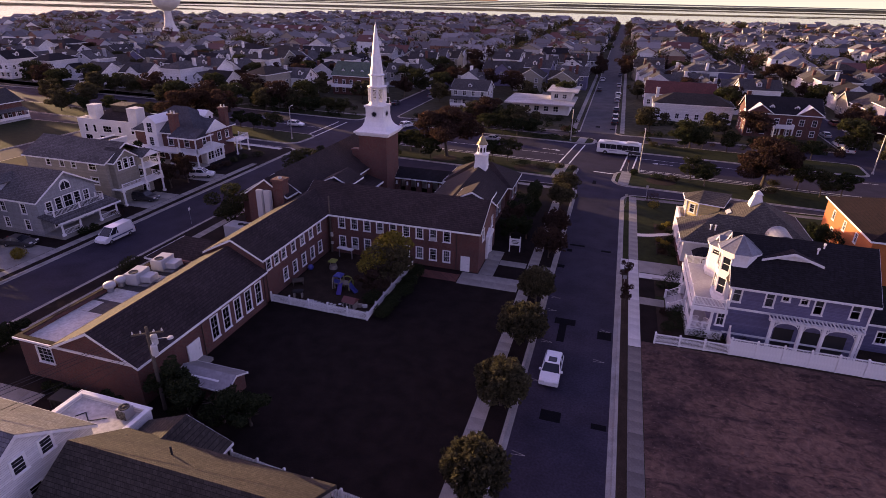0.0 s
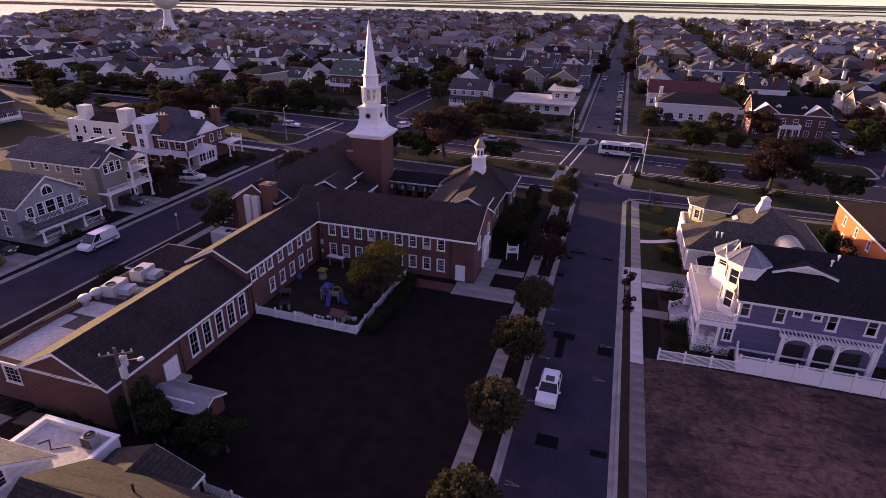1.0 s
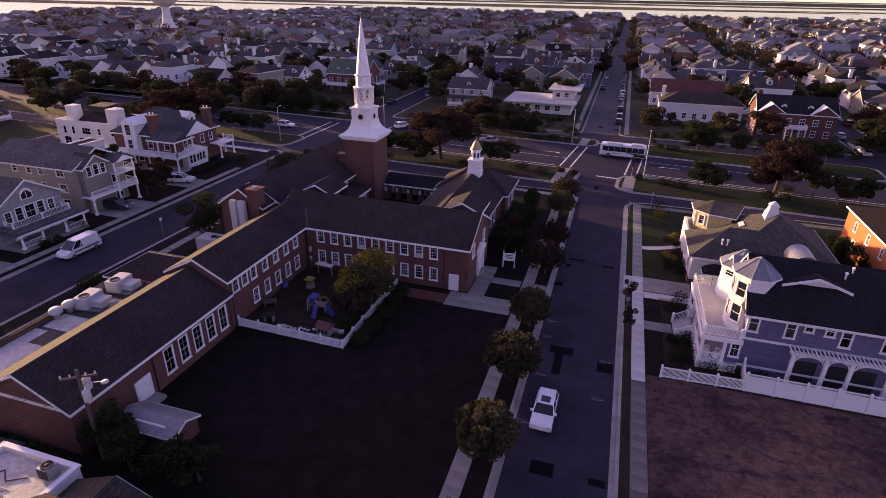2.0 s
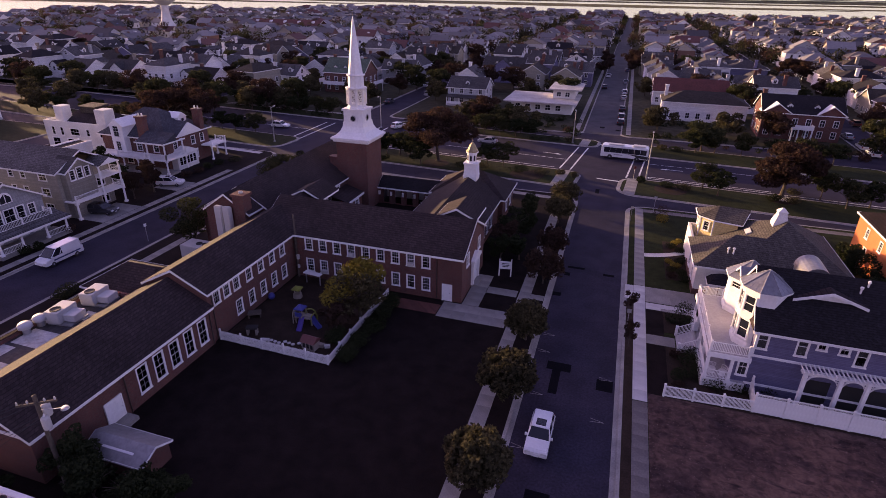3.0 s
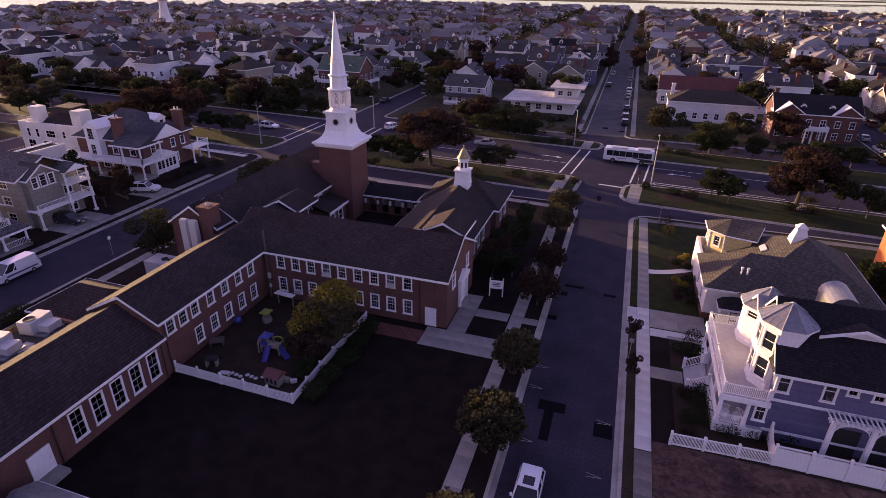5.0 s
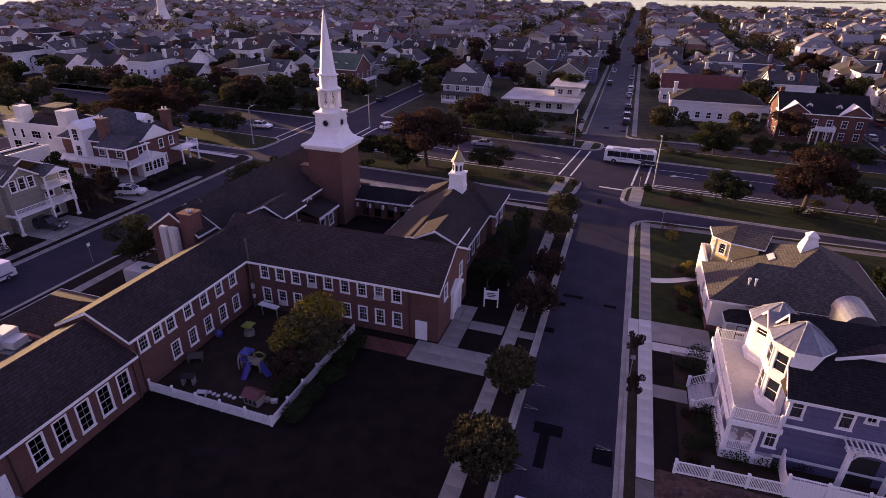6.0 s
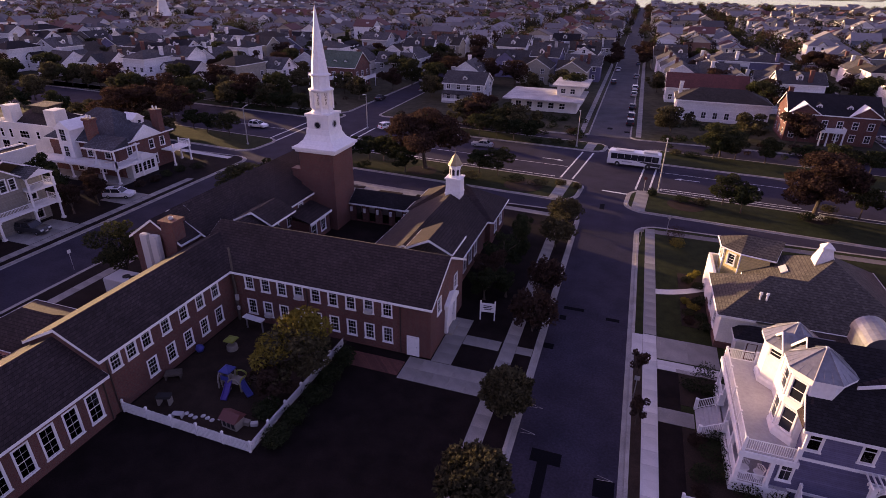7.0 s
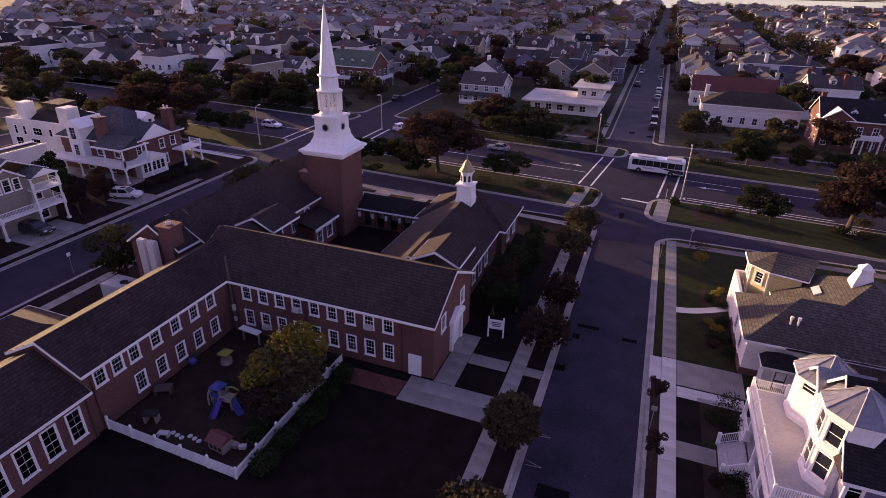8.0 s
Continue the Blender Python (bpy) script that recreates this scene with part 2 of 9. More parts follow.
M = {
    "asphalt": material("asphalt", (0.0235, 0.0198, 0.0305), (0.043, 0.036, 0.056), 0.9, grain=5, stain=0.5, bump=0.2, spec=0.12),
    "patch": material("asphalt_patch", (0.003, 0.003, 0.0045), (0.008, 0.0072, 0.0105), 0.95, grain=9, spec=0.05),
    "paint": material("road_paint", (0.50, 0.50, 0.48), (0.72, 0.72, 0.70), 0.7, grain=14, stain=0.6),
    "concrete": material("concrete", (0.19, 0.175, 0.16), (0.28, 0.26, 0.235), 0.9, grain=8, stain=0.45, vary=0.12),
    "newconcrete": material("new_concrete", (0.44, 0.42, 0.40), (0.56, 0.54, 0.51), 0.9, grain=8, stain=0.3, vary=0.08),
    "dustyconcrete": material("soil_stained_concrete", (0.105, 0.090, 0.082), (0.175, 0.152, 0.138), 0.92, grain=6, stain=0.6, vary=0.15),
    "kerb": material("kerb_concrete", (0.22, 0.20, 0.18), (0.36, 0.33, 0.30), 0.9, grain=9, stain=0.5),
    # grass: the purple-black of shaded ground is put into its base colour
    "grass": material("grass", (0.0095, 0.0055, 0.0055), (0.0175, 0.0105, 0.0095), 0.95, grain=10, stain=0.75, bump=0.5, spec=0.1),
    "lawn": material("lawn_grass", (0.012, 0.017, 0.006), (0.030, 0.037, 0.011), 0.95, grain=14, stain=0.6, bump=0.5, spec=0.1),
    "dirt": dirt_material(),
    "mulch": material("mulch", (0.020, 0.013, 0.010), (0.055, 0.034, 0.024), 0.95, grain=12, stain=0.5, bump=0.6, spec=0.1),
    "brickpave": material("brick_paving", (0.10, 0.030, 0.022), (0.16, 0.05, 0.035), 0.9, grain=5, pattern="brick", size=0.1),
    "brick": material("red_brick", (0.105, 0.025, 0.019), (0.175, 0.046, 0.033), 0.9, grain=5, stain=0.4, pattern="brick", size=0.075, joint=(0.13, 0.085, 0.07)),
    "roof": material("asphalt_shingle", (0.027, 0.0175, 0.018), (0.054, 0.036, 0.036), 0.93, grain=4, stain=0.5, pattern="shingle", size=0.15, spec=0.2),
    "roofgray": material("gray_shingle", (0.048, 0.045, 0.047), (0.105, 0.098, 0.098), 0.93, grain=4, stain=0.4, pattern="shingle", size=0.15, vary=0.35, spec=0.2),
    "roofdark": material("charcoal_shingle", (0.010, 0.0085, 0.011), (0.024, 0.0215, 0.026), 0.93, grain=4, stain=0.4, pattern="shingle", size=0.15, spec=0.2),
    "roofslate": material("slate_gray_shingle", (0.040, 0.042, 0.052), (0.085, 0.086, 0.100), 0.9, grain=4, stain=0.4, pattern="shingle", size=0.15, spec=0.25),
    "rooflight": material("pale_gray_shingle", (0.080, 0.082, 0.095), (0.135, 0.137, 0.152), 0.93, grain=4, stain=0.4, pattern="shingle", size=0.15, spec=0.2),
    "oldroad": material("worn_pale_asphalt", (0.064, 0.060, 0.066), (0.098, 0.093, 0.098), 0.92, grain=4, stain=0.5, bump=0.15, spec=0.15),
    "rooftan": material("brown_shingle", (0.042, 0.034, 0.029), (0.082, 0.067, 0.055), 0.93, grain=4, stain=0.4, pattern="shingle", size=0.15, vary=0.3, spec=0.2),
    # red-brown shingle made extra dark, so a sun-facing slope looks unlit
    "roofmaroon": material("unlit_maroon_shingle", (0.009, 0.005, 0.005), (0.024, 0.012, 0.012), 0.93, grain=4, stain=0.4, pattern="shingle", size=0.15, spec=0.15),
    "roofumber": material("umber_shingle", (0.048, 0.042, 0.038), (0.105, 0.091, 0.080), 0.93, grain=4, stain=0.4, pattern="shingle", size=0.15, spec=0.2),
    "roofred": material("red_shingle", (0.10, 0.026, 0.022), (0.17, 0.045, 0.038), 0.93, grain=4, stain=0.4, pattern="shingle", size=0.15),
    "roofgreen": material("green_shingle", (0.050, 0.085, 0.062), (0.085, 0.135, 0.10), 0.93, grain=4, stain=0.4, pattern="shingle", size=0.15),
    "white": material("white_paint", (0.70, 0.69, 0.68), (0.82, 0.81, 0.79), 0.55, grain=3, stain=0.15, bump=0.03),
    "whitesiding": material("white_siding", (0.66, 0.66, 0.66), (0.80, 0.79, 0.78), 0.6, grain=2, stain=0.15, pattern="siding", size=0.16, vary=0.12, joint=(0.4, 0.4, 0.4)),
    "graysiding": material("gray_siding", (0.30, 0.32, 0.34), (0.42, 0.44, 0.46), 0.6, grain=2, stain=0.15, pattern="siding", size=0.16, vary=0.3, joint=(0.2, 0.2, 0.22)),
    "tansiding": material("tan_siding", (0.23, 0.21, 0.17), (0.30, 0.275, 0.225), 0.6, grain=2, stain=0.15, pattern="siding", size=0.16, vary=0.25, joint=(0.17, 0.15, 0.12)),
    "bluesiding": material("slate_blue_siding", (0.100, 0.094, 0.172), (0.138, 0.128, 0.225), 0.6, grain=2, stain=0.2, pattern="siding", size=0.16, vary=0.15, joint=(0.068, 0.066, 0.115)),
    "yellowsiding": material("yellow_siding", (0.62, 0.47, 0.19), (0.72, 0.56, 0.25), 0.6, grain=2, stain=0.15, pattern="siding", size=0.16, joint=(0.40, 0.29, 0.11)),
    "orangestucco": material("orange_stucco", (0.44, 0.115, 0.024), (0.53, 0.155, 0.038), 0.85, grain=6, stain=0.2, bump=0.15),
    "stucco": material("white_stucco", (0.60, 0.58, 0.54), (0.74, 0.72, 0.68), 0.85, grain=6, stain=0.25, bump=0.15),
    "metalroof": material("standing_seam_metal", (0.20, 0.20, 0.21), (0.28, 0.28, 0.29), 0.42, 0.6, grain=3, stain=0.3),
    "gold": material("gilded_dome", (0.24, 0.19, 0.10), (0.36, 0.29, 0.16), 0.6, 0.35, grain=6, stain=0.4),
    "glass": glass_material("window_glass", (0.55, 0.57, 0.60)),
    "darkglass": plain("dark_window_glass", (0.018, 0.020, 0.026), 0.06),
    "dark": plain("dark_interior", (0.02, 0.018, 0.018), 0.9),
    "blind": plain("window_blind", (0.45, 0.44, 0.42), 0.9),
    "deck": material("deck_coating", (0.37, 0.35, 0.35), (0.46, 0.44, 0.43), 0.8, grain=4, stain=0.3),
    "tarroof": material("tarred_roofing", (0.018, 0.016, 0.017), (0.055, 0.048, 0.046), 0.85, grain=3, stain=0.7),
    "membrane": material("white_roof_membrane", (0.34, 0.32, 0.29), (0.55, 0.53, 0.50), 0.7, grain=3, stain=0.6),
    "brownpipe": plain("dark_brown_downpipe", (0.045, 0.025, 0.02), 0.6),
    "steel": plain("galvanised_steel", (0.42, 0.42, 0.43), 0.45, 0.7),
    "unit": plain("painted_metal_casing", (0.50, 0.49, 0.47), 0.55),
    "black": plain("black_rubber", (0.02, 0.02, 0.021), 0.75),
    "wood": material("weathered_pole_wood", (0.06, 0.045, 0.035), (0.12, 0.092, 0.07), 0.9, grain=7, stain=0.4),
    "bark": material("bark", (0.045, 0.032, 0.024), (0.10, 0.075, 0.055), 0.95, grain=9, stain=0.4, bump=0.5),
    "water": plain("bay_water", (0.10, 0.12, 0.13), 0.14),
    "marsh": material("marsh_grass", (0.060, 0.060, 0.020), (0.125, 0.115, 0.042), 0.95, grain=0.03, stain=0.6, spec=0.1),
    "shore": material("far_shore", (0.045, 0.045, 0.035), (0.085, 0.08, 0.06), 0.95, grain=0.02, stain=0.5),
    "soil": material("town_ground", (0.028, 0.030, 0.015), (0.075, 0.068, 0.042), 0.95, grain=0.5, stain=0.8, spec=0.1),
    "leaf": leaf_material("green_leaves", (0.016, 0.020, 0.010), (0.058, 0.062, 0.028)),
    "leafolive": leaf_material("olive_leaves", (0.022, 0.021, 0.013), (0.100, 0.088, 0.046)),
    "leafred": leaf_material("rust_red_leaves", (0.024, 0.015, 0.012), (0.066, 0.040, 0.030)),
    "leafdark": leaf_material("dark_evergreen_leaves", (0.009, 0.014, 0.008), (0.034, 0.043, 0.020), 0.15),
    # paler olive that carries sunlight in its colour, for one crown top
    "leafsunlit": leaf_material("sunlit_olive_leaves", (0.07, 0.058, 0.010), (0.22, 0.175, 0.035)),
    "leafgold": leaf_material("golden_leaves", (0.09, 0.07, 0.012), (0.26, 0.20, 0.04)),
}

haze = bpy.data.materials.new("pale_horizon_sky")
haze.use_nodes = True
hb = haze.node_tree.nodes["Principled BSDF"]
hb.inputs["Base Color"].default_value, hb.inputs["Roughness"].default_value = (0, 0, 0, 1), 1.0
hb.inputs["Emission Color"].default_value, hb.inputs["Emission Strength"].default_value = (0.66, 0.98, 0.54, 1), 0.36
M["haze"] = haze

# ---------------------------------------------------------------- geometry helpers
class Geo:
    """Collects points and faces for one mesh."""

    def __init__(self):
        self.v, self.f = [], []

    def add(self, pts, faces):
        n = len(self.v)
        self.v.extend(pts)
        self.f.extend([tuple(i + n for i in f) for f in faces])
        return self

    def box(self, x0, x1, y0, y1, z0, z1):
        p = [(x, y, z) for z in (z0, z1) for y in (y0, y1) for x in (x0, x1)]
        return self.add(p, [(0, 2, 3, 1), (4, 5, 7, 6), (0, 1, 5, 4), (2, 6, 7, 3), (0, 4, 6, 2), (1, 3, 7, 5)])

    def prism(self, poly, axis, a, b):
        """Extrude a convex polygon of (u, w) from a to b: axis x: (u, w) = (y, z); y: (x, z); z: (x, y)."""
        def at(u, w, s):
            return (s, u, w) if axis == "x" else (u, s, w) if axis == "y" else (u, w, s)
        n = len(poly)
        p = [at(u, w, a) for u, w in poly] + [at(u, w, b) for u, w in poly]
        return self.add(p, [tuple(range(n)), tuple(range(2 * n - 1, n - 1, -1))] + [(i, (i + 1) % n, n + (i + 1) % n, n + i) for i in range(n)])

    def lathe(self, prof, x=0, y=0, n=16, turn=0.0):
        """Turn a profile of (radius, height) round a vertical axis."""
        p, k = [], len(prof)
        for i in range(n):
            a = 2 * math.pi * i / n + turn
            p += [(x + r * math.cos(a), y + r * math.sin(a), z) for r, z in prof]
        f = [(i * k + j, (i + 1) % n * k + j, (i + 1) % n * k + j + 1, i * k + j + 1) for i in range(n) for j in range(k - 1)]
        f.append(tuple(i * k for i in range(n))[::-1])
        f.append(tuple(i * k + k - 1 for i in range(n)))
        return self.add(p, f)

    def beam(self, a, b, r, r2=None, n=6):
        """A round bar from a to b."""
        a, b = Vector(a), Vector(b)
        r2 = r if r2 is None else r2
        q = (b - a).to_track_quat("Z", "Y")
        p = []
        for c, s in ((a, r), (b, r2)):
            p += [tuple(c + q @ Vector((s * math.cos(2 * math.pi * i / n), s * math.sin(2 * math.pi * i / n), 0))) for i in range(n)]
        return self.add(p, [tuple(range(n))[::-1], tuple(range(n, 2 * n))] + [(i, (i + 1) % n, n + (i + 1) % n, n + i) for i in range(n)])

    def tube(self, pts, r, n=5):
        """A round bar through several points, in one piece."""
        q = [Vector(p) for p in pts]
        ring = []
        for i, c in enumerate(q):
            d = (q[min(i + 1, len(q) - 1)] - q[max(i - 1, 0)]).normalized()
            side = d.cross(Vector((0, 0, 1)))
            side = side.normalized() if side.length > .05 else Vector((1, 0, 0))
            up = side.cross(d)
            ring += [tuple(c + side * (r * math.cos(2 * math.pi * k / n)) + up * (r * math.sin(2 * math.pi * k / n))) for k in range(n)]
        m = len(q)
        f = [(i * n + k, i * n + (k + 1) % n, (i + 1) * n + (k + 1) % n, (i + 1) * n + k) for i in range(m - 1) for k in range(n)]
        return self.add(ring, f + [tuple(range(n))[::-1], tuple(range((m - 1) * n, m * n))])

    def sheet(self, pts):
        return self.add(list(pts), [tuple(range(len(pts)))])


def mesh_of(name, g, mats, smooth=False, bevel=0.0):
    me = bpy.data.meshes.new(name)
    me.from_pydata(g.v, [], g.f)
    if len(g.f) < 60000:
        bm = bmesh.new()
        bm.from_mesh(me)
        bmesh.ops.recalc_face_normals(bm, faces=bm.faces)
        if bevel:
            bmesh.ops.remove_doubles(bm, verts=bm.verts, dist=0.0005)
            bmesh.ops.bevel(bm, geom=list(bm.edges), offset=bevel, segments=2, affect="EDGES", clamp_overlap=True)
        bm.to_mesh(me)
        bm.free()
    for m in (mats if isinstance(mats, (list, tuple)) else [mats]):
        me.materials.append(M[m] if isinstance(m, str) else m)
    if smooth:
        me.polygons.foreach_set("use_smooth", [True] * len(me.polygons))
    return me


def two_tone(name, ga, ma, gb, mb, parent, label=""):
    """One mesh of two materials: the faces of ga in ma, those of gb in mb."""
    g = Geo().add(ga.v, ga.f).add(gb.v, gb.f)
    me = mesh_of(name, g, [ma, mb])
    me.polygons.foreach_set("material_index", [0] * len(ga.f) + [1] * len(gb.f))
    ob = new(name, me)
    ob.parent = parent
    return tagged(ob, label)


def part(name, g, mat, parent=None, label="", smooth=False, bevel=0.0, m=None):
    ob = new(name, mesh_of(name, g, mat, smooth, bevel))
    ob.parent = parent
    if m is not None:
        ob.matrix_basis = m
    return tagged(ob, label)


def share(name, me, parent, m, label=""):
    ob = new(name, me)
    ob.parent = parent
    ob.matrix_basis = m
    return tagged(ob, label)


def thing(name, m, label, category, group="", kind=""):
    e = new(name)
    e.empty_display_size = 0.5
    e.matrix_basis = m
    return tagged(e, label, category, group, kind)


def solid(name, g, mat, label, category, group="", kind="", m=None, smooth=False, bevel=0.0):
    ob = part(name, g, mat, None, "", smooth, bevel, m)
    return tagged(ob, label, category, group, kind)


def structure(name, g, mat, label="", m=None):
    return tagged(part(name, g, mat, None, label, m=m), kind="structure")


def wall_geo(g, u0, u1, z0, z1, thick, holes, place):
    """A wall from u0 to u1 with rectangular holes (a, b, c, d) cut through it. place(u, z, depth) gives a point; depth 0 is the outer face."""
    us = sorted({u0, u1, *(h[0] for h in holes), *(h[1] for h in holes)})
    zs = sorted({z0, z1, *(h[2] for h in holes), *(h[3] for h in holes)})
    for i in range(len(us) - 1):
        for j in range(len(zs) - 1):
            cu, cz = (us[i] + us[i + 1]) / 2, (zs[j] + zs[j + 1]) / 2
            if any(h[0] < cu < h[1] and h[2] < cz < h[3] for h in holes):
                continue
            for d in (0, thick):
                g.sheet([place(us[i], zs[j], d), place(us[i + 1], zs[j], d), place(us[i + 1], zs[j + 1], d), place(us[i], zs[j + 1], d)])
    for a, b, c, d in holes:
        for p, q in (((a, c), (b, c)), ((b, c), (b, d)), ((b, d), (a, d)), ((a, d), (a, c))):
            g.sheet([place(*p, 0), place(*q, 0), place(*q, thick), place(*p, thick)])
    for p, q in (((u0, z0), (u0, z1)), ((u1, z0), (u1, z1)), ((u0, z1), (u1, z1))):
        g.sheet([place(*p, 0), place(*q, 0), place(*q, thick), place(*p, thick)])


def side_place(side, x0, x1, y0, y1):
    """The way that wall_geo lays a wall of a rectangle: u runs along x (s, n) or y (w, e)."""
    return {"s": lambda u, z, d: (u, y0 + d, z), "n": lambda u, z, d: (u, y1 - d, z),
            "w": lambda u, z, d: (x0 + d, u, z), "e": lambda u, z, d: (x1 - d, u, z)}[side]


def side_pose(side, u, z, x0, x1, y0, y1, out=0.0):
    """The pose of a window whose own face looks towards -y."""
    return {"s": pose(u, y0 - out, z), "n": pose(u, y1 + out, z, rz=180), "w": pose(x0 - out, u, z, rz=-90), "e": pose(x1 + out, u, z, rz=90)}[side]


WINDOWS = {}


def lattice(xs, zs, face_of, back):
    """One connected upright frame of grid cells: face_of(i, j) gives a cell's front depth or None."""
    g, seen = Geo(), {}

    def at(i, j, y):
        k = (i, j, y)
        if k not in seen:
            seen[k] = len(g.v)
            g.v.append((xs[i], y, zs[j]))
        return seen[k]

    nx, nz = len(xs) - 1, len(zs) - 1
    cell = {(i, j): face_of(i, j) for i in range(nx) for j in range(nz)}
    for (i, j), y in cell.items():
        if y is not None:
            g.f.append((at(i, j, y), at(i + 1, j, y), at(i + 1, j + 1, y), at(i, j + 1, y)))
            g.f.append((at(i, j, back), at(i, j + 1, back), at(i + 1, j + 1, back), at(i + 1, j, back)))
        for di, dj, a, b in ((-1, 0, (i, j), (i, j + 1)), (1, 0, (i + 1, j + 1), (i + 1, j)), (0, -1, (i + 1, j), (i, j)), (0, 1, (i, j + 1), (i + 1, j + 1))):
            o = cell.get((i + di, j + dj))
            if y is not None and (o is None or o > y):
                q = back if o is None else o
                g.f.append((at(*a, y), at(*b, y), at(*b, q), at(*a, q)))
    return g


def window_mesh(w, h, cols=2, rows=2, trim=0.11, sash="white"):
    """A framed window about its lower middle, outer face to -y: (frame with sill and glazing bars, pane)."""
    key = (round(w, 2), round(h, 2), cols, rows, trim, sash)
    if key not in WINDOWS:
        p = Geo()
        xs = [-w / 2 - trim * 1.4, -w / 2 - trim, -w / 2, -w / 2 + 0.05]
        for i in range(1, cols):
            x = -w / 2 + w * i / cols
            xs += [x - 0.007, x + 0.007]
        xs += [w / 2 - 0.05, w / 2, w / 2 + trim, w / 2 + trim * 1.4]
        zs = [-0.12, -0.02, 0.05]
        for base in (0.0, h / 2):
            if base:
                zs += [h / 2 - 0.03, h / 2 + 0.03]
            for j in range(1, rows):
                z = base + h / 2 * j / rows
                zs += [z - 0.007, z + 0.007]
        zs += [h - 0.05, h, h + trim]
        nx, nz = len(xs) - 1, len(zs) - 1

        def face_of(i, j):
            """Depth of the front face of a cell of the lattice, or None where it is open."""
            if j == 0:
                return -0.10
            if i in (0, nx - 1):
                return None
            if i in (1, nx - 2) or j == nz - 1:
                return -0.05
            if i in (2, nx - 3) or j in (1, nz - 2):
                return 0.0
            return 0.022 if i % 2 == 0 or j % 2 == 1 else None

        f = lattice(xs, zs, face_of, 0.09)
        p.box(-w / 2 + 0.03, w / 2 - 0.03, 0.030, 0.040, 0.03, h - 0.03)
        WINDOWS[key] = (mesh_of("window", f, sash), mesh_of("pane", p, "glass"), mesh_of("pane", p, "darkglass"))
    return WINDOWS[key]


def put_window(parent, m, w, h, cols=2, rows=2, trim=0.11, clear=True, sash="white", blind=0.0):
    fr, clear_pane, dark_pane = window_mesh(w, h, cols, rows, trim, sash)
    ob = share("window", fr, parent, m)
    pn = share("pane", clear_pane if clear else dark_pane, ob, Matrix())
    pn.visible_shadow = False
    if blind:
        g = Geo().box(-w / 2 + 0.05, w / 2 - 0.05, 0.11, 0.13, h * (1 - blind), h - 0.03)
        part("blind", g, "blind", ob)
    return ob


def gable_roof(parent, x0, x1, y0, y1, ze, rise, axis, mat, over=0.4, thick=0.16, trim="white", rake=0.25, label=""):
    """Two sloping slabs with a ridge along the axis, and their eave and rake boards."""
    g, t = Geo(), Geo()
    lo, hi = (y0, y1) if axis == "x" else (x0, x1)
    a, b = (x0 - rake, x1 + rake) if axis == "x" else (y0 - rake, y1 + rake)
    mid, half = (lo + hi) / 2, (hi - lo) / 2
    k = rise / half
    zo = ze - k * over
    for s in (-1, 1):
        e = mid + s * (half + over)
        g.prism([(e, zo), (mid, ze + rise), (mid, ze + rise + thick * 1.1), (e, zo + thick)], axis, a, b)
        t.prism([(e, zo - 0.10), (e + s * 0.05, zo - 0.10), (e + s * 0.05, zo + thick * 0.8), (e, zo + thick * 0.8)], axis, a, b)
        for q, d in ((a, -0.04), (b, 0.04)):
            t.prism([(e, zo - 0.12), (mid, ze + rise - 0.12), (mid, ze + rise + thick * 0.9), (e, zo + thick * 0.7)], axis, q, q + d)
    part("roof", g, mat, parent, label)
    part("eave_trim", t, trim, parent)


def hip_roof(parent, x0, x1, y0, y1, ze, rise, mat, over=0.4, trim="white", run=None):
    """Four slopes over a rectangle, with a fascia board round the eaves."""
    x0, x1, y0, y1 = x0 - over, x1 + over, y0 - over, y1 + over
    w, d = x1 - x0, y1 - y0
    h = min(w, d) / 2 if run is None else run
    if w >= d:
        r = [(x0 + h, (y0 + y1) / 2, ze + rise), (x1 - h, (y0 + y1) / 2, ze + rise)]
        f = [(0, 1, 5, 4), (1, 2, 5), (2, 3, 4, 5), (3, 0, 4), (3, 2, 1, 0)]
    else:
        r = [((x0 + x1) / 2, y0 + h, ze + rise), ((x0 + x1) / 2, y1 - h, ze + rise)]
        f = [(0, 1, 4), (1, 2, 5, 4), (2, 3, 5), (3, 0, 4, 5), (3, 2, 1, 0)]
    part("roof", Geo().add([(x0, y0, ze), (x1, y0, ze), (x1, y1, ze), (x0, y1, ze)] + r, f), mat, parent)
    t = Geo()
    for bx in ((x0 - .04, x1 + .04, y0 - .04, y0), (x0 - .04, x1 + .04, y1, y1 + .04), (x0 - .04, x0, y0, y1), (x1, x1 + .04, y0, y1)):
        t.box(*bx, ze - 0.2, ze + 0.03)
    part("eave_trim", t, trim, parent)


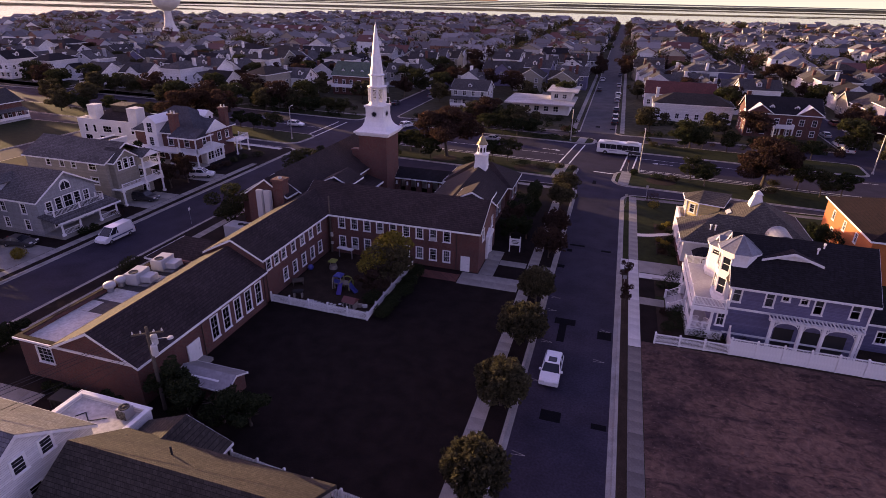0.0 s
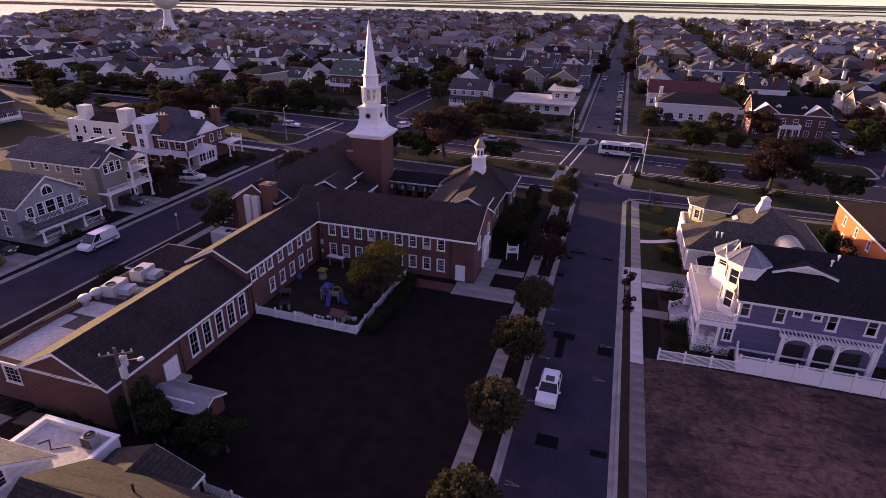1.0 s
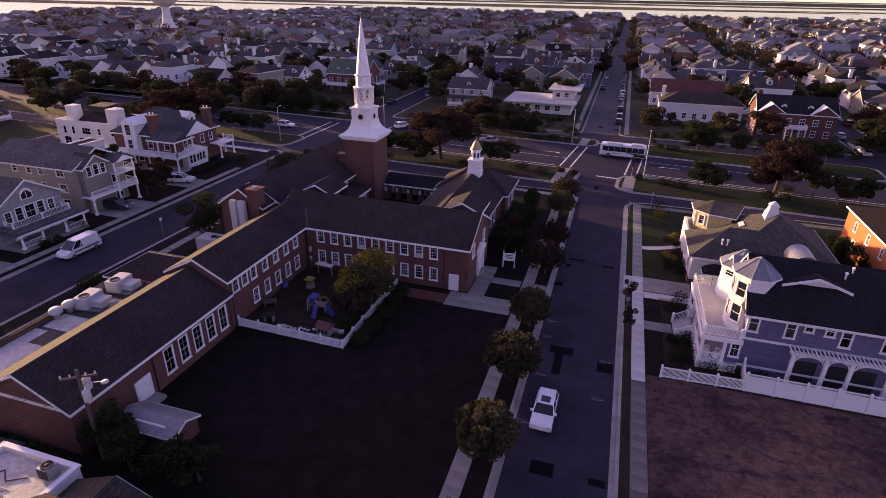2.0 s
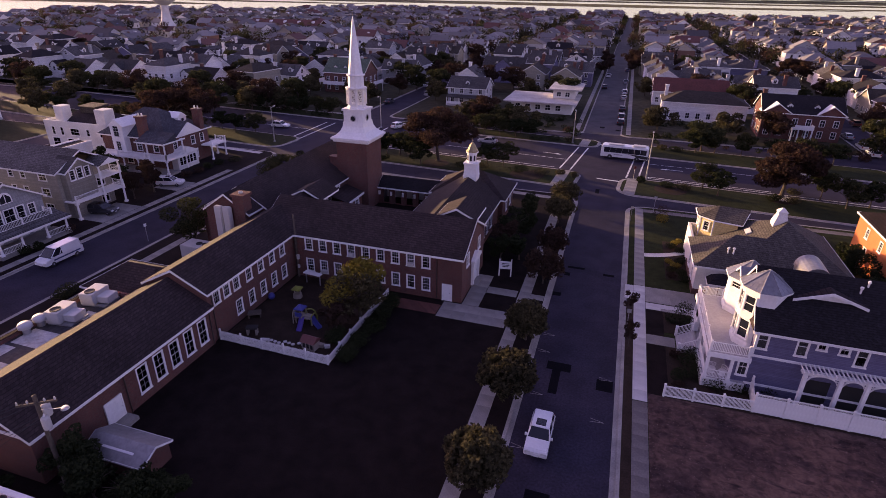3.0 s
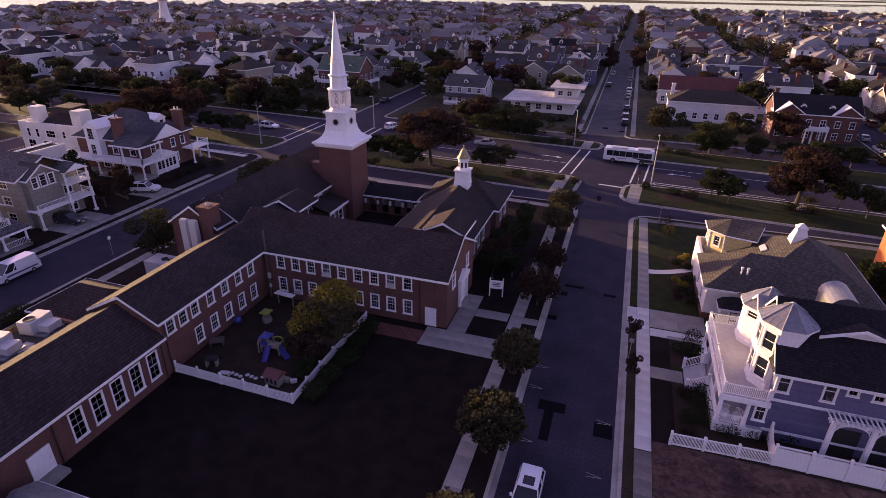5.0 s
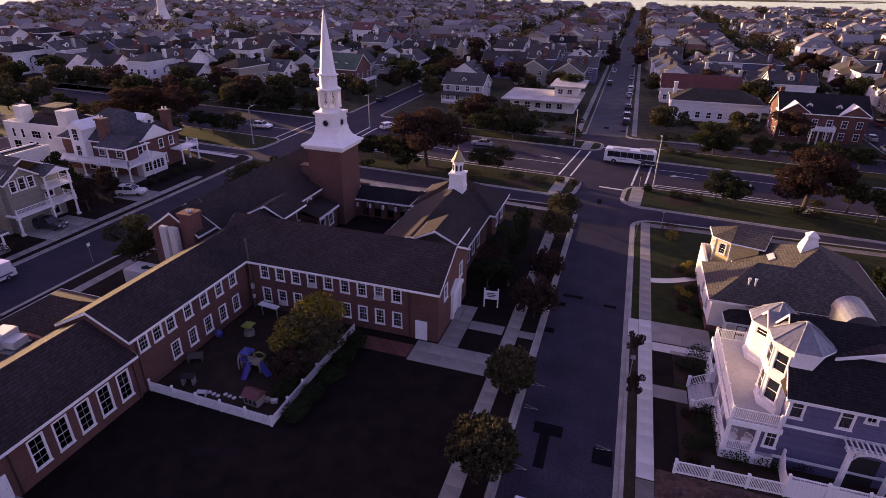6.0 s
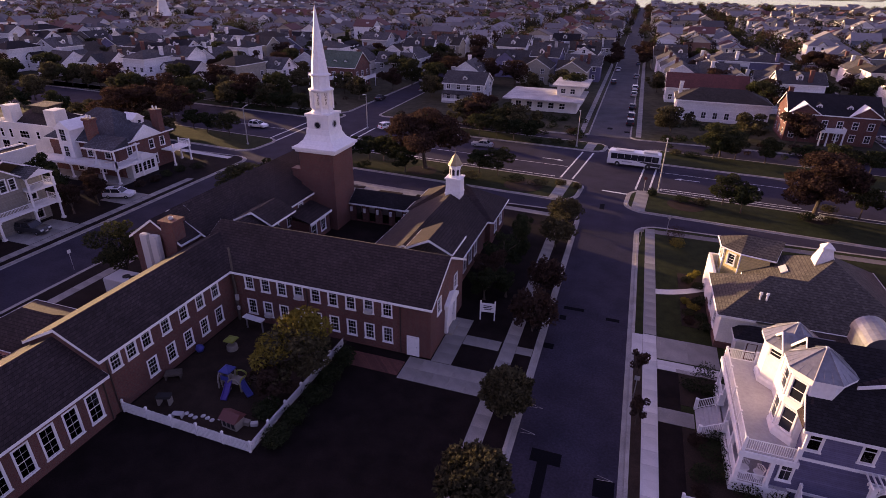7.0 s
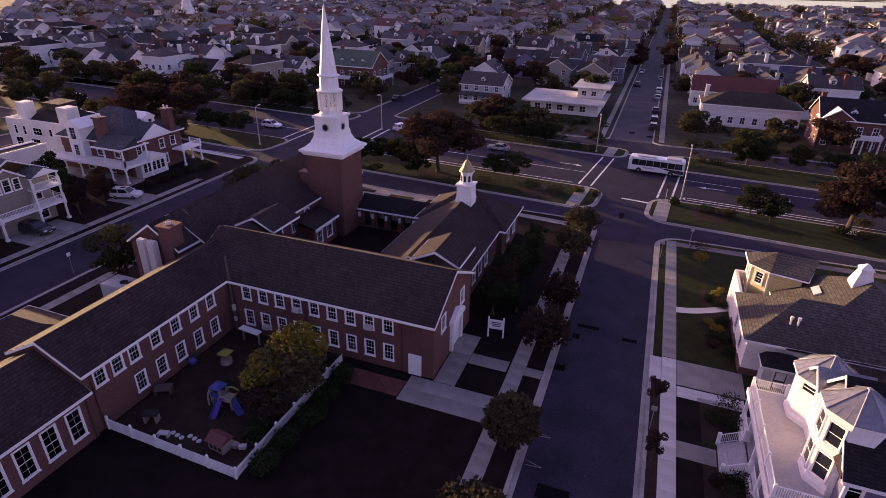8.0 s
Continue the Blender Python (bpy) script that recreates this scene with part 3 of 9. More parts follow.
def block(parent, x0, x1, y0, y1, z0, z1, mat, wins=(), thick=0.3, gable="", rise=0.0, clear=True, floors=(), one=False):
    """Four walls of a rectangle with window and door holes. wins: (side, u, z, w, h, cols, rows[, blind]). gable: the axis of the ridge, to close its two ends."""
    g = Geo()
    for side in "snwe":
        u0, u1 = (x0, x1) if side in "sn" else (y0 + thick, y1 - thick)
        own = [q for q in wins if q[0] == side]
        pl = side_place(side, x0, x1, y0, y1)
        wall_geo(g, u0, u1, z0, z1, thick, [(q[1] - q[3] / 2, q[1] + q[3] / 2, q[2], q[2] + q[4]) for q in own], pl)
        if (gable == "x" and side in "we") or (gable == "y" and side in "sn"):
            lo, hi = (y0, y1) if side in "we" else (x0, x1)
            mid = (lo + hi) / 2
            for d in (0, thick):
                g.sheet([pl(lo, z1, d), pl(hi, z1, d), pl(mid, z1 + rise, d)])
        if not one:
            part("wall", g, mat, parent)
            g = Geo()
        for q in own:
            put_window(parent, side_pose(side, q[1], q[2], x0, x1, y0, y1), q[3], q[4], q[5], q[6], clear=clear, blind=q[7] if len(q) > 7 else 0.0)
    if one:
        part("wall", g, mat, parent)
    # floors are near-black: the dimness of the rooms is put into their colour
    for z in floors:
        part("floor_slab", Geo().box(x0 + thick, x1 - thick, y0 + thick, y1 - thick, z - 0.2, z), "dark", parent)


def door_part(parent, m, w, h, mat="white", panels=2, label=""):
    d = Geo().box(-w / 2, w / 2, -0.03, 0.05, 0, h)
    fr = Geo().box(-w / 2 - .12, -w / 2, -.06, .08, 0, h + .12).box(w / 2, w / 2 + .12, -.06, .08, 0, h + .12).box(-w / 2, w / 2, -.06, .08, h, h + .12)
    for i in range(panels):
        c = -w / 2 + w * (i + .5) / panels
        k = w / panels / 2 - .1
        fr.box(c - k, c + k, -.045, -.03, .25, h * .42).box(c - k, c + k, -.045, -.03, h * .52, h - .18)
    ob = part("door", d, mat, parent, label, m=m)
    part("door_frame", fr, "white", ob)
    part("handle", Geo().beam((w / 2 - .14, -.09, 1.0), (w / 2 - .14, -.09, 1.15), .02).box(w / 2 - .16, w / 2 - .12, -.09, -.03, 1.05, 1.09), "steel", ob)
    return ob


def put_railing(parent, name, a, b, h=1.0, step=0.14, post=0.09):
    """White balustrade between two points: rails and end posts, with the thin balusters as a part of their own."""
    a, b = Vector(a), Vector(b)
    n = max(1, int((b - a).length / step))
    up = Vector((0, 0, 1))
    g, bal = Geo(), Geo()
    for z, r in ((h, 0.05), (0.12, 0.035)):
        g.beam(a + up * z, b + up * z, r, n=4)
    for i in range(1, n):
        p = a.lerp(b, i / n)
        bal.beam(p + up * 0.12, p + up * h, 0.022, n=4)
    for p, w in ((a, post), (b, post * .93)):
        g.box(p.x - w, p.x + w, p.y - w, p.y + w, p.z + .002, p.z + h + 0.05 + w)
    ob = part(name, g, "white", parent)
    tagged(part("baluster", bal, "white", ob), kind="stuff")
    return ob

# ---------------------------------------------------------------- ground, water, roads
structure("ground", Geo().sheet([(-5200, -900, -0.9), (5200, -900, -0.9), (5200, 5600, -0.9), (-5200, 5600, -0.9)]), "shore", "flat tidal ground of a barrier island")
structure("water", Geo().sheet([(-5100, 200, -0.7), (5100, 200, -0.7), (5100, 4300, -0.7), (-5100, 4300, -0.7)]), "water", "calm bay water reflecting a pale evening sky")


arc = [(math.sin(a) * 5500, math.cos(a) * 5500) for a in [radians(-66 + 6 * i) for i in range(20)]]
structure("backdrop", Geo().add([(x, y, -1) for x, y in arc] + [(x, y, 480) for x, y in arc], [(i, i + 1, 21 + i, 20 + i) for i in range(19)]), "haze", "pale hazy evening sky at the horizon")


def islet(rng, cx, cy, lx, ly, n=40):
    pts = []
    for i in range(n):
        a = 2 * math.pi * i / n
        k = 1 + 0.28 * noise.noise(Vector((math.cos(a) * 1.7 + cx * 0.01, math.sin(a) * 1.7, rng)))
        pts.append((cx + lx * k * math.cos(a), cy + ly * k * math.sin(a), 0))
    g = Geo()
    g.add([(x, y, -0.95) for x, y, z in pts] + [(x, y, -0.35) for x, y, z in pts],
          [tuple(range(n, 2 * n))] + [(i, (i + 1) % n, n + (i + 1) % n, n + i) for i in range(n)])
    return g


for seed, cx, cy, lx, ly in ((1, -560, 1660, 960, 170), (2, 900, 1760, 620, 70), (3, -1350, 1010, 560, 90), (4, -100, 2300, 1900, 150), (5, 1700, 2350, 1200, 200), (6, -2000, 1500, 900, 200),
                             (7, -1200, 2800, 2300, 220), (8, 1500, 3100, 2200, 330), (9, -2700, 2150, 900, 180), (10, -600, 3500, 3600, 200), (11, 2300, 3850, 2000, 260), (12, -1000, 1290, 420, 50)):
    tagged(solid("marsh_island", islet(seed, cx, cy, lx, ly), "marsh", "low tan salt marsh island among bay channels", "marsh", "marsh islands"), kind="structure")
town = [(-1000, -300), (760, -300), (760, 1330), (330, 1110), (172, 1000), (110, 985), (70, 905), (-2, 905), (-60, 960), (-250, 930), (-430, 880), (-560, 700), (-660, 560), (-820, 420), (-1000, 330)]
n = len(town)
structure("road", Geo().add([(x, y, -0.95) for x, y in town] + [(x, y, 0) for x, y in town],
          [tuple(range(n, 2 * n))] + [(i, (i + 1) % n, n + (i + 1) % n, n + i) for i in range(n)]), "asphalt", "gray asphalt streets with patched and worn surface")


def rounded(x0, x1, y0, y1, r, k=6):
    pts = []
    for cx, cy, a0 in ((x1 - r, y1 - r, 0), (x0 + r, y1 - r, 90), (x0 + r, y0 + r, 180), (x1 - r, y0 + r, 270)):
        pts += [(cx + r * math.cos(radians(a0 + 90 * i / k)), cy + r * math.sin(radians(a0 + 90 * i / k))) for i in range(k + 1)]
    return pts


AV = pose(-1, 131, 0, rz=-4.5) @ pose(1, -131, 0)      # the avenue runs a little askew to the streets


def land(name, x0, x1, y0, y1, mat, r=3.0, label="", h=0.13, m=None):
    """A raised piece of land between streets, with a concrete kerb round it."""
    outer, inner = rounded(x0, x1, y0, y1, r), rounded(x0 + .3, x1 - .3, y0 + .3, y1 - .3, max(r - .3, .2))
    n = len(outer)
    g = Geo().add([(x, y, h - 0.01) for x, y in inner], [tuple(range(n))])
    structure(name, g, mat, label, m)
    k = Geo().add([(x, y, 0.0) for x, y in outer] + [(x, y, h) for x, y in outer] + [(x, y, h) for x, y in inner] + [(x, y, h - .03) for x, y in inner],
                  [(a * n + i, a * n + (i + 1) % n, (a + 1) * n + (i + 1) % n, (a + 1) * n + i) for a in range(3) for i in range(n)])
    o2 = rounded(x0 - .42, x1 + .42, y0 - .42, y1 + .42, r + .42)
    k.add([(x, y, 0.006) for x, y in o2] + [(x, y, 0.006) for x, y in outer], [(i, (i + 1) % n, n + (i + 1) % n, n + i) for i in range(n)])
    structure("kerb", k, "kerb", "pale concrete kerb and gutter", m)


land("grass_church_block", -59.6, -4.45, -80, 108.2, "grass", 3.5, label="mown grass of the church grounds, shade put into its near-black colour")
land("grass_east_block", 4.3, 56.0, -80, 106.2, "lawn", 3.0, label="mown lawn and planting beds of the houses")
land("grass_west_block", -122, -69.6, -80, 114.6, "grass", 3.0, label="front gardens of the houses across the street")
land("grass_west_block_far", -186, -131, -80, 117.0, "lawn", 3.0, label="mown lawn")
land("grass_west_block_last", -250, -195, -80, 120.0, "grass", 3.0, label="grass with shade put into its colour")
for x0, x1 in ((3.6, 54), (-58, -4.5), (-122, -71.5), (-186, -131), (66, 120), (-250, -195)):
    land("median", x0, x1, 112.4, 122.9, "lawn", 3.2, label="grassy avenue median with trees and planting beds", m=AV)
    land("median", x0 + 0.4, x1, 140.6 if x0 > 0 else 144.2, 151.0, "lawn", 2.2, label="grassy avenue median with shrubs", m=AV)

STREETS = [-3.0 + 63.5 * k for k in range(-10, 6)]
CROSS = [158.0, 322.0, 487.0, 652.0, 817.0]


def far_land():
    for i, c in enumerate(STREETS[:-1]):
        for j, y0 in enumerate(CROSS):
            x0, x1 = c + 4.6, STREETS[i + 1] - 4.6
            y1 = y0 + 156 if j < 4 else 905
            if abs((x0 + x1) / 2) > 0 and ((x0 + x1) / 2 < -1.0 * y1 - 130 or (x0 + x1) / 2 > 0.5 * y1 + 60):
                continue
            if (x0 < -560 and y1 > 600) or (x0 < -460 and y1 > 720) or (j == 4 and x0 < -420):
                continue
            land("land", x0, x1, y0, y1, "soil", 2.5, label="residential block ground with gardens")


far_land()

# road markings, thin paint on the asphalt
paint = Geo()
Z = 0.006


def stripe(g, x0, y0, x1, y1, w=0.3, z=Z):
    d = Vector((x1 - x0, y1 - y0)).normalized()
    nx, ny = -d.y * w / 2, d.x * w / 2
    g.sheet([(x0 + nx, y0 + ny, z), (x0 - nx, y0 - ny, z), (x1 - nx, y1 - ny, z), (x1 + nx, y1 + ny, z)])


for x in (4.9, 7.1):
    stripe(paint, x - .6, 123.1, x - .2, 141.0, 0.32)
for x in (-8.6, -6.4):
    stripe(paint, x - .5, 124.0, x + .2, 143.0, 0.32)
stripe(paint, -1.0, 120.2, 3.5, 120.0, 0.5)
stripe(paint, -5.6, 147.6, -1.5, 147.6, 0.5)
for x0, x1, yl in ((7.4, 54, 135.2), (-57, -9.2, 131.3)):
    stripe(paint, x0, yl, x1, yl, 0.16)
    stripe(paint, x0 + 1, 124.4, x1 - 1, 124.4, 0.2)
    if x0 > 0:
        stripe(paint, x0 + 1, 125.4, x1 - 24, 125.4, 0.2)
stripe(paint, 8.4, 124.4, 8.4, 125.4, 0.2)
for k in range(4):
    stripe(paint, 20.5, 131.6 + 0.5 * k, 24.5, 131.6 + 0.5 * k, 0.2)
for sx, ax, ay in ((1, 11.5, 132.4), (-1, -12.0, 135.0)):
    paint.sheet([(ax, ay - .12, Z), (ax + 3.2 * sx, ay - .12, Z), (ax + 3.2 * sx, ay + .12, Z), (ax, ay + .12, Z)])
    paint.sheet([(ax - 1.2 * sx, ay - .4, Z), (ax, ay - .6, Z), (ax, ay + .6, Z)])
stripe(paint, -120, 131.3, -76, 131.3, 0.16)
structure("road_marking", paint, "paint", "worn white crossing lines, stop bars and turn arrows", AV)
paint = Geo()
for x in (-74.9, -72.4, -59.0, -57.0):
    stripe(paint, x, 125.0, x, 146.0, 0.4)
structure("road_marking", paint, "paint", "worn white crossing lines at the side street")
structure("road_north", Geo().box(-7.55, 1.55, 158.6, 900, 0, .008), "oldroad", "worn pale gray asphalt of the street beyond the avenue")
patches = Geo()
for x0, x1, y0, y1 in ((-2.6, -0.3, 56.2, 57.5), (-2.0, -1.2, 52.6, 56.2), (-2.0, -0.2, 39.8, 41.2), (-3.0, -0.8, 78.9, 79.5), (-3.2, -2.5, 76.6, 77.5), (1.6, 3.0, 78.0, 78.6),
                       (-4.2, -3.0, 70.9, 71.8), (2.4, 3.7, 40.0, 40.7), (2.2, 3.7, 54.4, 56.1), (-1.6, -0.9, 111.0, 113.5), (-3.9, -2.7, 166.0, 168.0), (0.2, 1.5, 164.0, 165.5)):
    patches.box(x0, x1, y0, y1, 0, 0.005 if y0 < 150 else .014)
structure("road_patch", patches, "patch", "darker square asphalt repair patches")
gp = Geo()
for x, y in ((-3.1, 62), (-3.2, 58.8), (-2.9, 52), (-3.3, 45), (-3.0, 35), (2.6, 50), (3.0, 56)):
    stripe(gp, x - .6, y, x + .55, y + .12, 0.045)
    stripe(gp, x - .6, y + .42, x + .55, y + .14, 0.04)
structure("utility_mark", gp, "kerb", "small white survey paint ticks on the asphalt")

# bare dirt lot, gardens, playground floor
structure("verge_soil", Geo().box(4.62, 5.4, -60, 72.6, .06, .138), "mulch", "bare brown soil verge along the kerb")


def dirt_lot():
    """Graded bare soil with lumps and curving wheel ruts."""
    x0, x1, y0, y1, s = 6.76, 56.0, 18.0, 55.25, .35
    nx, ny = int((x1 - x0) / s), int((y1 - y0) / s)
    pts = []
    for j in range(ny + 1):
        for i in range(nx + 1):
            x, y = x0 + (x1 - x0) * i / nx, y0 + (y1 - y0) * j / ny
            z = .05 * noise.noise(Vector((x * .35, y * .35, 3))) + .05 * noise.noise(Vector((x * 1.1, y * 1.1, 7))) + .03 * noise.noise(Vector((x * 2.6, y * 2.6, 1)))
            bend = 5.0 * math.sin(x * .11 + 1.0)
            for q in (30.0, 36.5, 43.0, 48.5):
                for w in (-.85, .85):
                    z -= .07 * math.exp(-((y - q - bend + w + (x - 30) * .12) / .26) ** 2)
            edge = min(1.0, (x - x0) / 1.0, (y1 - y) / .8)
            pts.append((x, y, .15 + (.13 + z) * max(0.0, edge)))
    f = [(j * (nx + 1) + i, j * (nx + 1) + i + 1, (j + 1) * (nx + 1) + i + 1, (j + 1) * (nx + 1) + i) for j in range(ny) for i in range(nx)]
    return Geo().add(pts, f).box(x0, x1, -60, y0, .05, .24)


structure("dirt_lot", dirt_lot(), "dirt", "bare brown dirt lot with tyre tracks")
structure("mulch_bed", Geo().box(8.6, 16, 55.26, 63.6, 0.1, 0.15).box(8.6, 11.8, 66.4, 70.9, 0.1, 0.15).box(9.3, 12.0, 79.5, 92, 0.1, 0.15).box(16, 34, 55.3, 61.0, .1, .15), "mulch", "dark mulch planting beds beside the houses")
structure("grass_blue_garden", Geo().box(6.74, 8.6, 55.26, 63.65, .08, .146).box(6.74, 8.6, 65.55, 70.9, .08, .146), "grass", "thin front garden grass, shade put into its dark colour")
structure("playground_floor", Geo().box(-35.4, -22.6, 50.3, 65.2, 0.1, 0.15), "mulch", "dark wood-chip playground surface")

# ---------------------------------------------------------------- church and parish school
EV, CV = 5.85, 4.4      # eaves of the two-storey and the one-storey wings
school = thing("school_building", pose(0, 0, 0.1), "red brick two-storey school wings with dark shingle roofs and white windows", "school")


def school_wings():
    wa = []
    for i in range(9):
        x = -33.4 + 1.905 * i
        wa.append(("s", x, 3.9, .88, 1.55, 3, 2, (.45, .6, .3, .75, .4, .5, .35, .9, .3)[i]))
        wa.append(("s", x, 1.0, .88, 1.6, 3, 2, (.5, .4, .85, .6, .3, .5, .95, .4, .97)[i]))
    wa += [("e", 67.6, 3.8, 1.0, 1.55, 3, 2), ("e", 72.8, 3.8, 1.0, 1.55, 3, 2)]
    block(school, -35.3, -13.8, 65.2, 75.4, 0, EV, "brick", wa, gable="x", rise=2.6, floors=(0.3, 3.3))
    gable_roof(school, -39.9, -13.8, 65.2, 75.4, EV, 2.6, "x", "roof", over=0.4, label="dark brown weathered shingle roof")
    wb = []
    for i, y in enumerate((50.75, 52.35, 53.95, 56.15, 58.35, 60.55, 62.7)):
        wb.append(("e", y, 3.9, .9, 1.55, 3, 2, (.4, .6, .3, .5, .35, .7, .45)[i]))
        if i > 1:
            wb.append(("e", y, 0.95, .9, 1.6, 3, 2, (0, 0, .9, .3, .5, .4, .6)[i]))
    block(school, -42.85, -35.6, 49.4, 75.0, 0, EV, "brick", wb, gable="y", rise=1.85, floors=(0.3, 3.3))
    gable_roof(school, -42.85, -35.6, 49.4, 75.0, EV, 1.85, "y", "roof", over=0.4, label="dark brown weathered shingle roof")
    wc = [("e", 40.3 + 1.9 * i, 1.0, 1.02, 2.5, 2, 2, 0) for i in range(5)]
    wc += [("w", 33 + 3 * i, 1.4, 1.1, 1.6, 2, 2) for i in range(3)]
    block(school, -44.4, -35.4, 30.4, 49.3, 0, CV, "brick", wc, gable="y", rise=2.3)
    gable_roof(school, -44.4, -35.4, 30.4, 49.2, CV, 2.3, "y", "roof", over=0.4, label="dark brown weathered shingle roof")
    part("gable_trim", Geo().box(-49.3, -35.3, 30.3, 30.395, CV - .22, CV), "white", school)
    door_part(school, side_pose("e", 37.0, 0.4, 0, -35.4, 0, 0, 0.06), 1.5, 2.05, "white", 2, "white double door with small panes")
    door_part(school, side_pose("s", -15.55, 0.05, 0, 0, 65.2, 0, 0.06), 1.0, 2.05, "white", 1, "plain white side door")
    part("step", Geo().box(-35.4, -34.2, 36.0, 38.0, 0, .38), "concrete", school)
    # east porch of the two-storey wing
    p = Geo().box(-13.8, -13.0, 69.6, 72.2, 0.0, 0.25)
    part("step", p, "concrete", school)
    d = door_part(school, side_pose("e", 70.9, 0.25, 0, -13.8, 0, 0, 0.06), 1.7, 2.3, "white", 2, "white double entrance door")
    part("door_surround", Geo().box(-13.8, -13.5, 69.4, 69.8, .25, 3.2).box(-13.8, -13.5, 72.0, 72.4, .25, 3.2).box(-13.85, -13.35, 69.2, 72.6, 3.2, 3.6)
         .prism([(69.2, 3.6), (72.6, 3.6), (70.9, 4.4)], "x", -13.85, -13.35), "white", school)
    # flat-roofed annex with roof plant
    block(school, -49.2, -44.45, 30.7, 48.8, 0, 4.2, "brick", [("s", -46.3, 2.0, 1.7, 1.6, 3, 2), ("w", 35, 1, 1.2, 1.5, 2, 2), ("w", 39, 1, 1.2, 1.5, 2, 2), ("w", 43, 1, 1.2, 1.5, 2, 2)])
    part("flat_roof", Geo().box(-49.0, -44.5, 31.0, 48.6, 3.7, 3.88), "tarroof", school, "dark tarred flat roof")
    for x0, x1, y0, y1 in ((-48.9, -45.6, 31.1, 36.6), (-48.9, -47.4, 36.62, 38.6), (-48.6, -45.2, 39.0, 41.4), (-46.6, -44.8, 43.9, 45.4)):
        part("roof_patch", Geo().box(x0, x1, y0, y1, 3.88, 3.886), "membrane", school, "stained white coating on the flat roof")
    part("parapet", Geo().box(-49.35, -49.0, 30.6, 48.95, 4.1, 4.3).box(-49.0, -44.5, 30.6, 30.95, 4.1, 4.3).box(-49.0, -44.5, 48.6, 48.9, 4.1, 4.3), "brick", school)
    part("parapet_cap", Geo().box(-49.4, -48.95, 30.55, 49.0, 4.3, 4.34).box(-48.95, -44.5, 30.55, 31.0, 4.3, 4.34), "mulch", school, "dark parapet capping")
    block(school, -53.0, -42.87, 50.6, 57.0, 0, 2.9, "brick", [("w", 53, 1, 1.2, 1.4, 2, 2)])
    hip_roof(school, -53.0, -42.89, 50.6, 57.0, 2.9, 2.0, "roof")
    # boiler house gable and chimney
    block(school, -49.3, -42.87, 66.8, 71.0, 0, 6.8, "brick", [], gable="y", rise=2.2)
    gable_roof(school, -49.3, -42.87, 66.8, 71.0, 6.8, 2.2, "y", "roof", over=0.3)
    c = Geo().box(-44.6, -43.0, 66.3, 67.9, 0, 9.0).box(-44.75, -42.85, 66.15, 68.05, 9.0, 9.35)
    ch = part("chimney", c, "brick", school, "square red brick chimney with corbelled top")
    part("flue", Geo().lathe([(0.28, 9.35), (0.28, 9.55), (0.22, 9.55), (0.22, 9.4)], -43.8, 67.1, 12), "unit", ch)
    for x, y, z in ((-35.48, 49.9, EV), (-35.2, 64.9, EV), (-16.8, 65.1, EV), (-26.7, 65.1, EV), (-35.28, 49.0, CV), (-35.28, 38.4, CV)):
        part("downpipe", Geo().beam((x, y, 0.1), (x, y, z - .3), 0.06).beam((x, y, z - .3), (x, y + .02, z - .1), 0.075), "brownpipe", school)
    # window air conditioners
    for x, z in ((-27.6, 3.95), (-31.4, 1.05), (-20.0, 3.95)):
        part("window_unit", Geo().box(x - .33, x + .33, 64.75, 65.2, z, z + .4), "unit", school, "small window air conditioner")


school_wings()
for y, x in ((43.5, -47.6), (47.2, -47.5)):
    u = thing("rooftop_unit", pose(x, y, 3.98, rz=8), "boxy pale metal rooftop air-conditioning unit with fan", "air conditioner", "rooftop air conditioners")
    part("casing", Geo().box(-.75, .75, -1.2, 1.2, 0.15, 1.35), "unit", u, bevel=0.04)
    part("duct", Geo().box(0.75, 2.0, -.7, .8, 0.25, 0.95), "unit", u, bevel=0.04)
    part("curb", Geo().box(-.7, 1.9, -1.1, 1.1, -0.1, 0.15), "steel", u)
    part("fan_guard", Geo().lathe([(0.5, 1.35), (0.5, 1.42), (0.42, 1.42), (0.42, 1.37)], 0, -0.5, 18), "black", u)
for x, y in ((-48.55, 40.6), (-48.5, 42.0)):
    u = thing("roof_ventilator", pose(x, y, 3.98), "mushroom-shaped metal roof exhaust ventilator", "ventilator", "roof ventilators")
    part("stack", Geo().lathe([(0.35, -0.1), (0.35, 0.55)], n=14), "steel", u, smooth=False)
    part("cowl", Geo().lathe([(0.38, 0.5), (0.62, 0.62), (0.6, 0.95), (0.45, 1.1), (0.1, 1.15)], n=14), "unit", u, smooth=True)
u = thing("ground_chiller", pose(-50.5, 65.4, 0.12), "large pale boxed chiller unit with two top fans", "air conditioner")
part("casing", Geo().box(-1.9, 1.9, -1.2, 1.2, 0.1, 2.0), "unit", u, bevel=0.05)
for x in (.3, 1.25):
    part("fan_guard", Geo().lathe([(0.42, 2.0), (0.42, 2.1), (0.34, 2.1), (0.34, 2.03)], x, 0, 18), "black", u)
for x in (-46.55, -45.3):
    solid("tall_tank", Geo().box(-.55, .55, -.35, .35, 0, 7.7), "unit", "tall white boxed service duct beside the boiler house", "duct", "service ducts", m=pose(x, 65.9, 0.12), bevel=0.12)

church = thing("church", pose(0, 0, 0.1), "red brick church with white steeple, slate-dark roofs and courtyard cloister", "church")


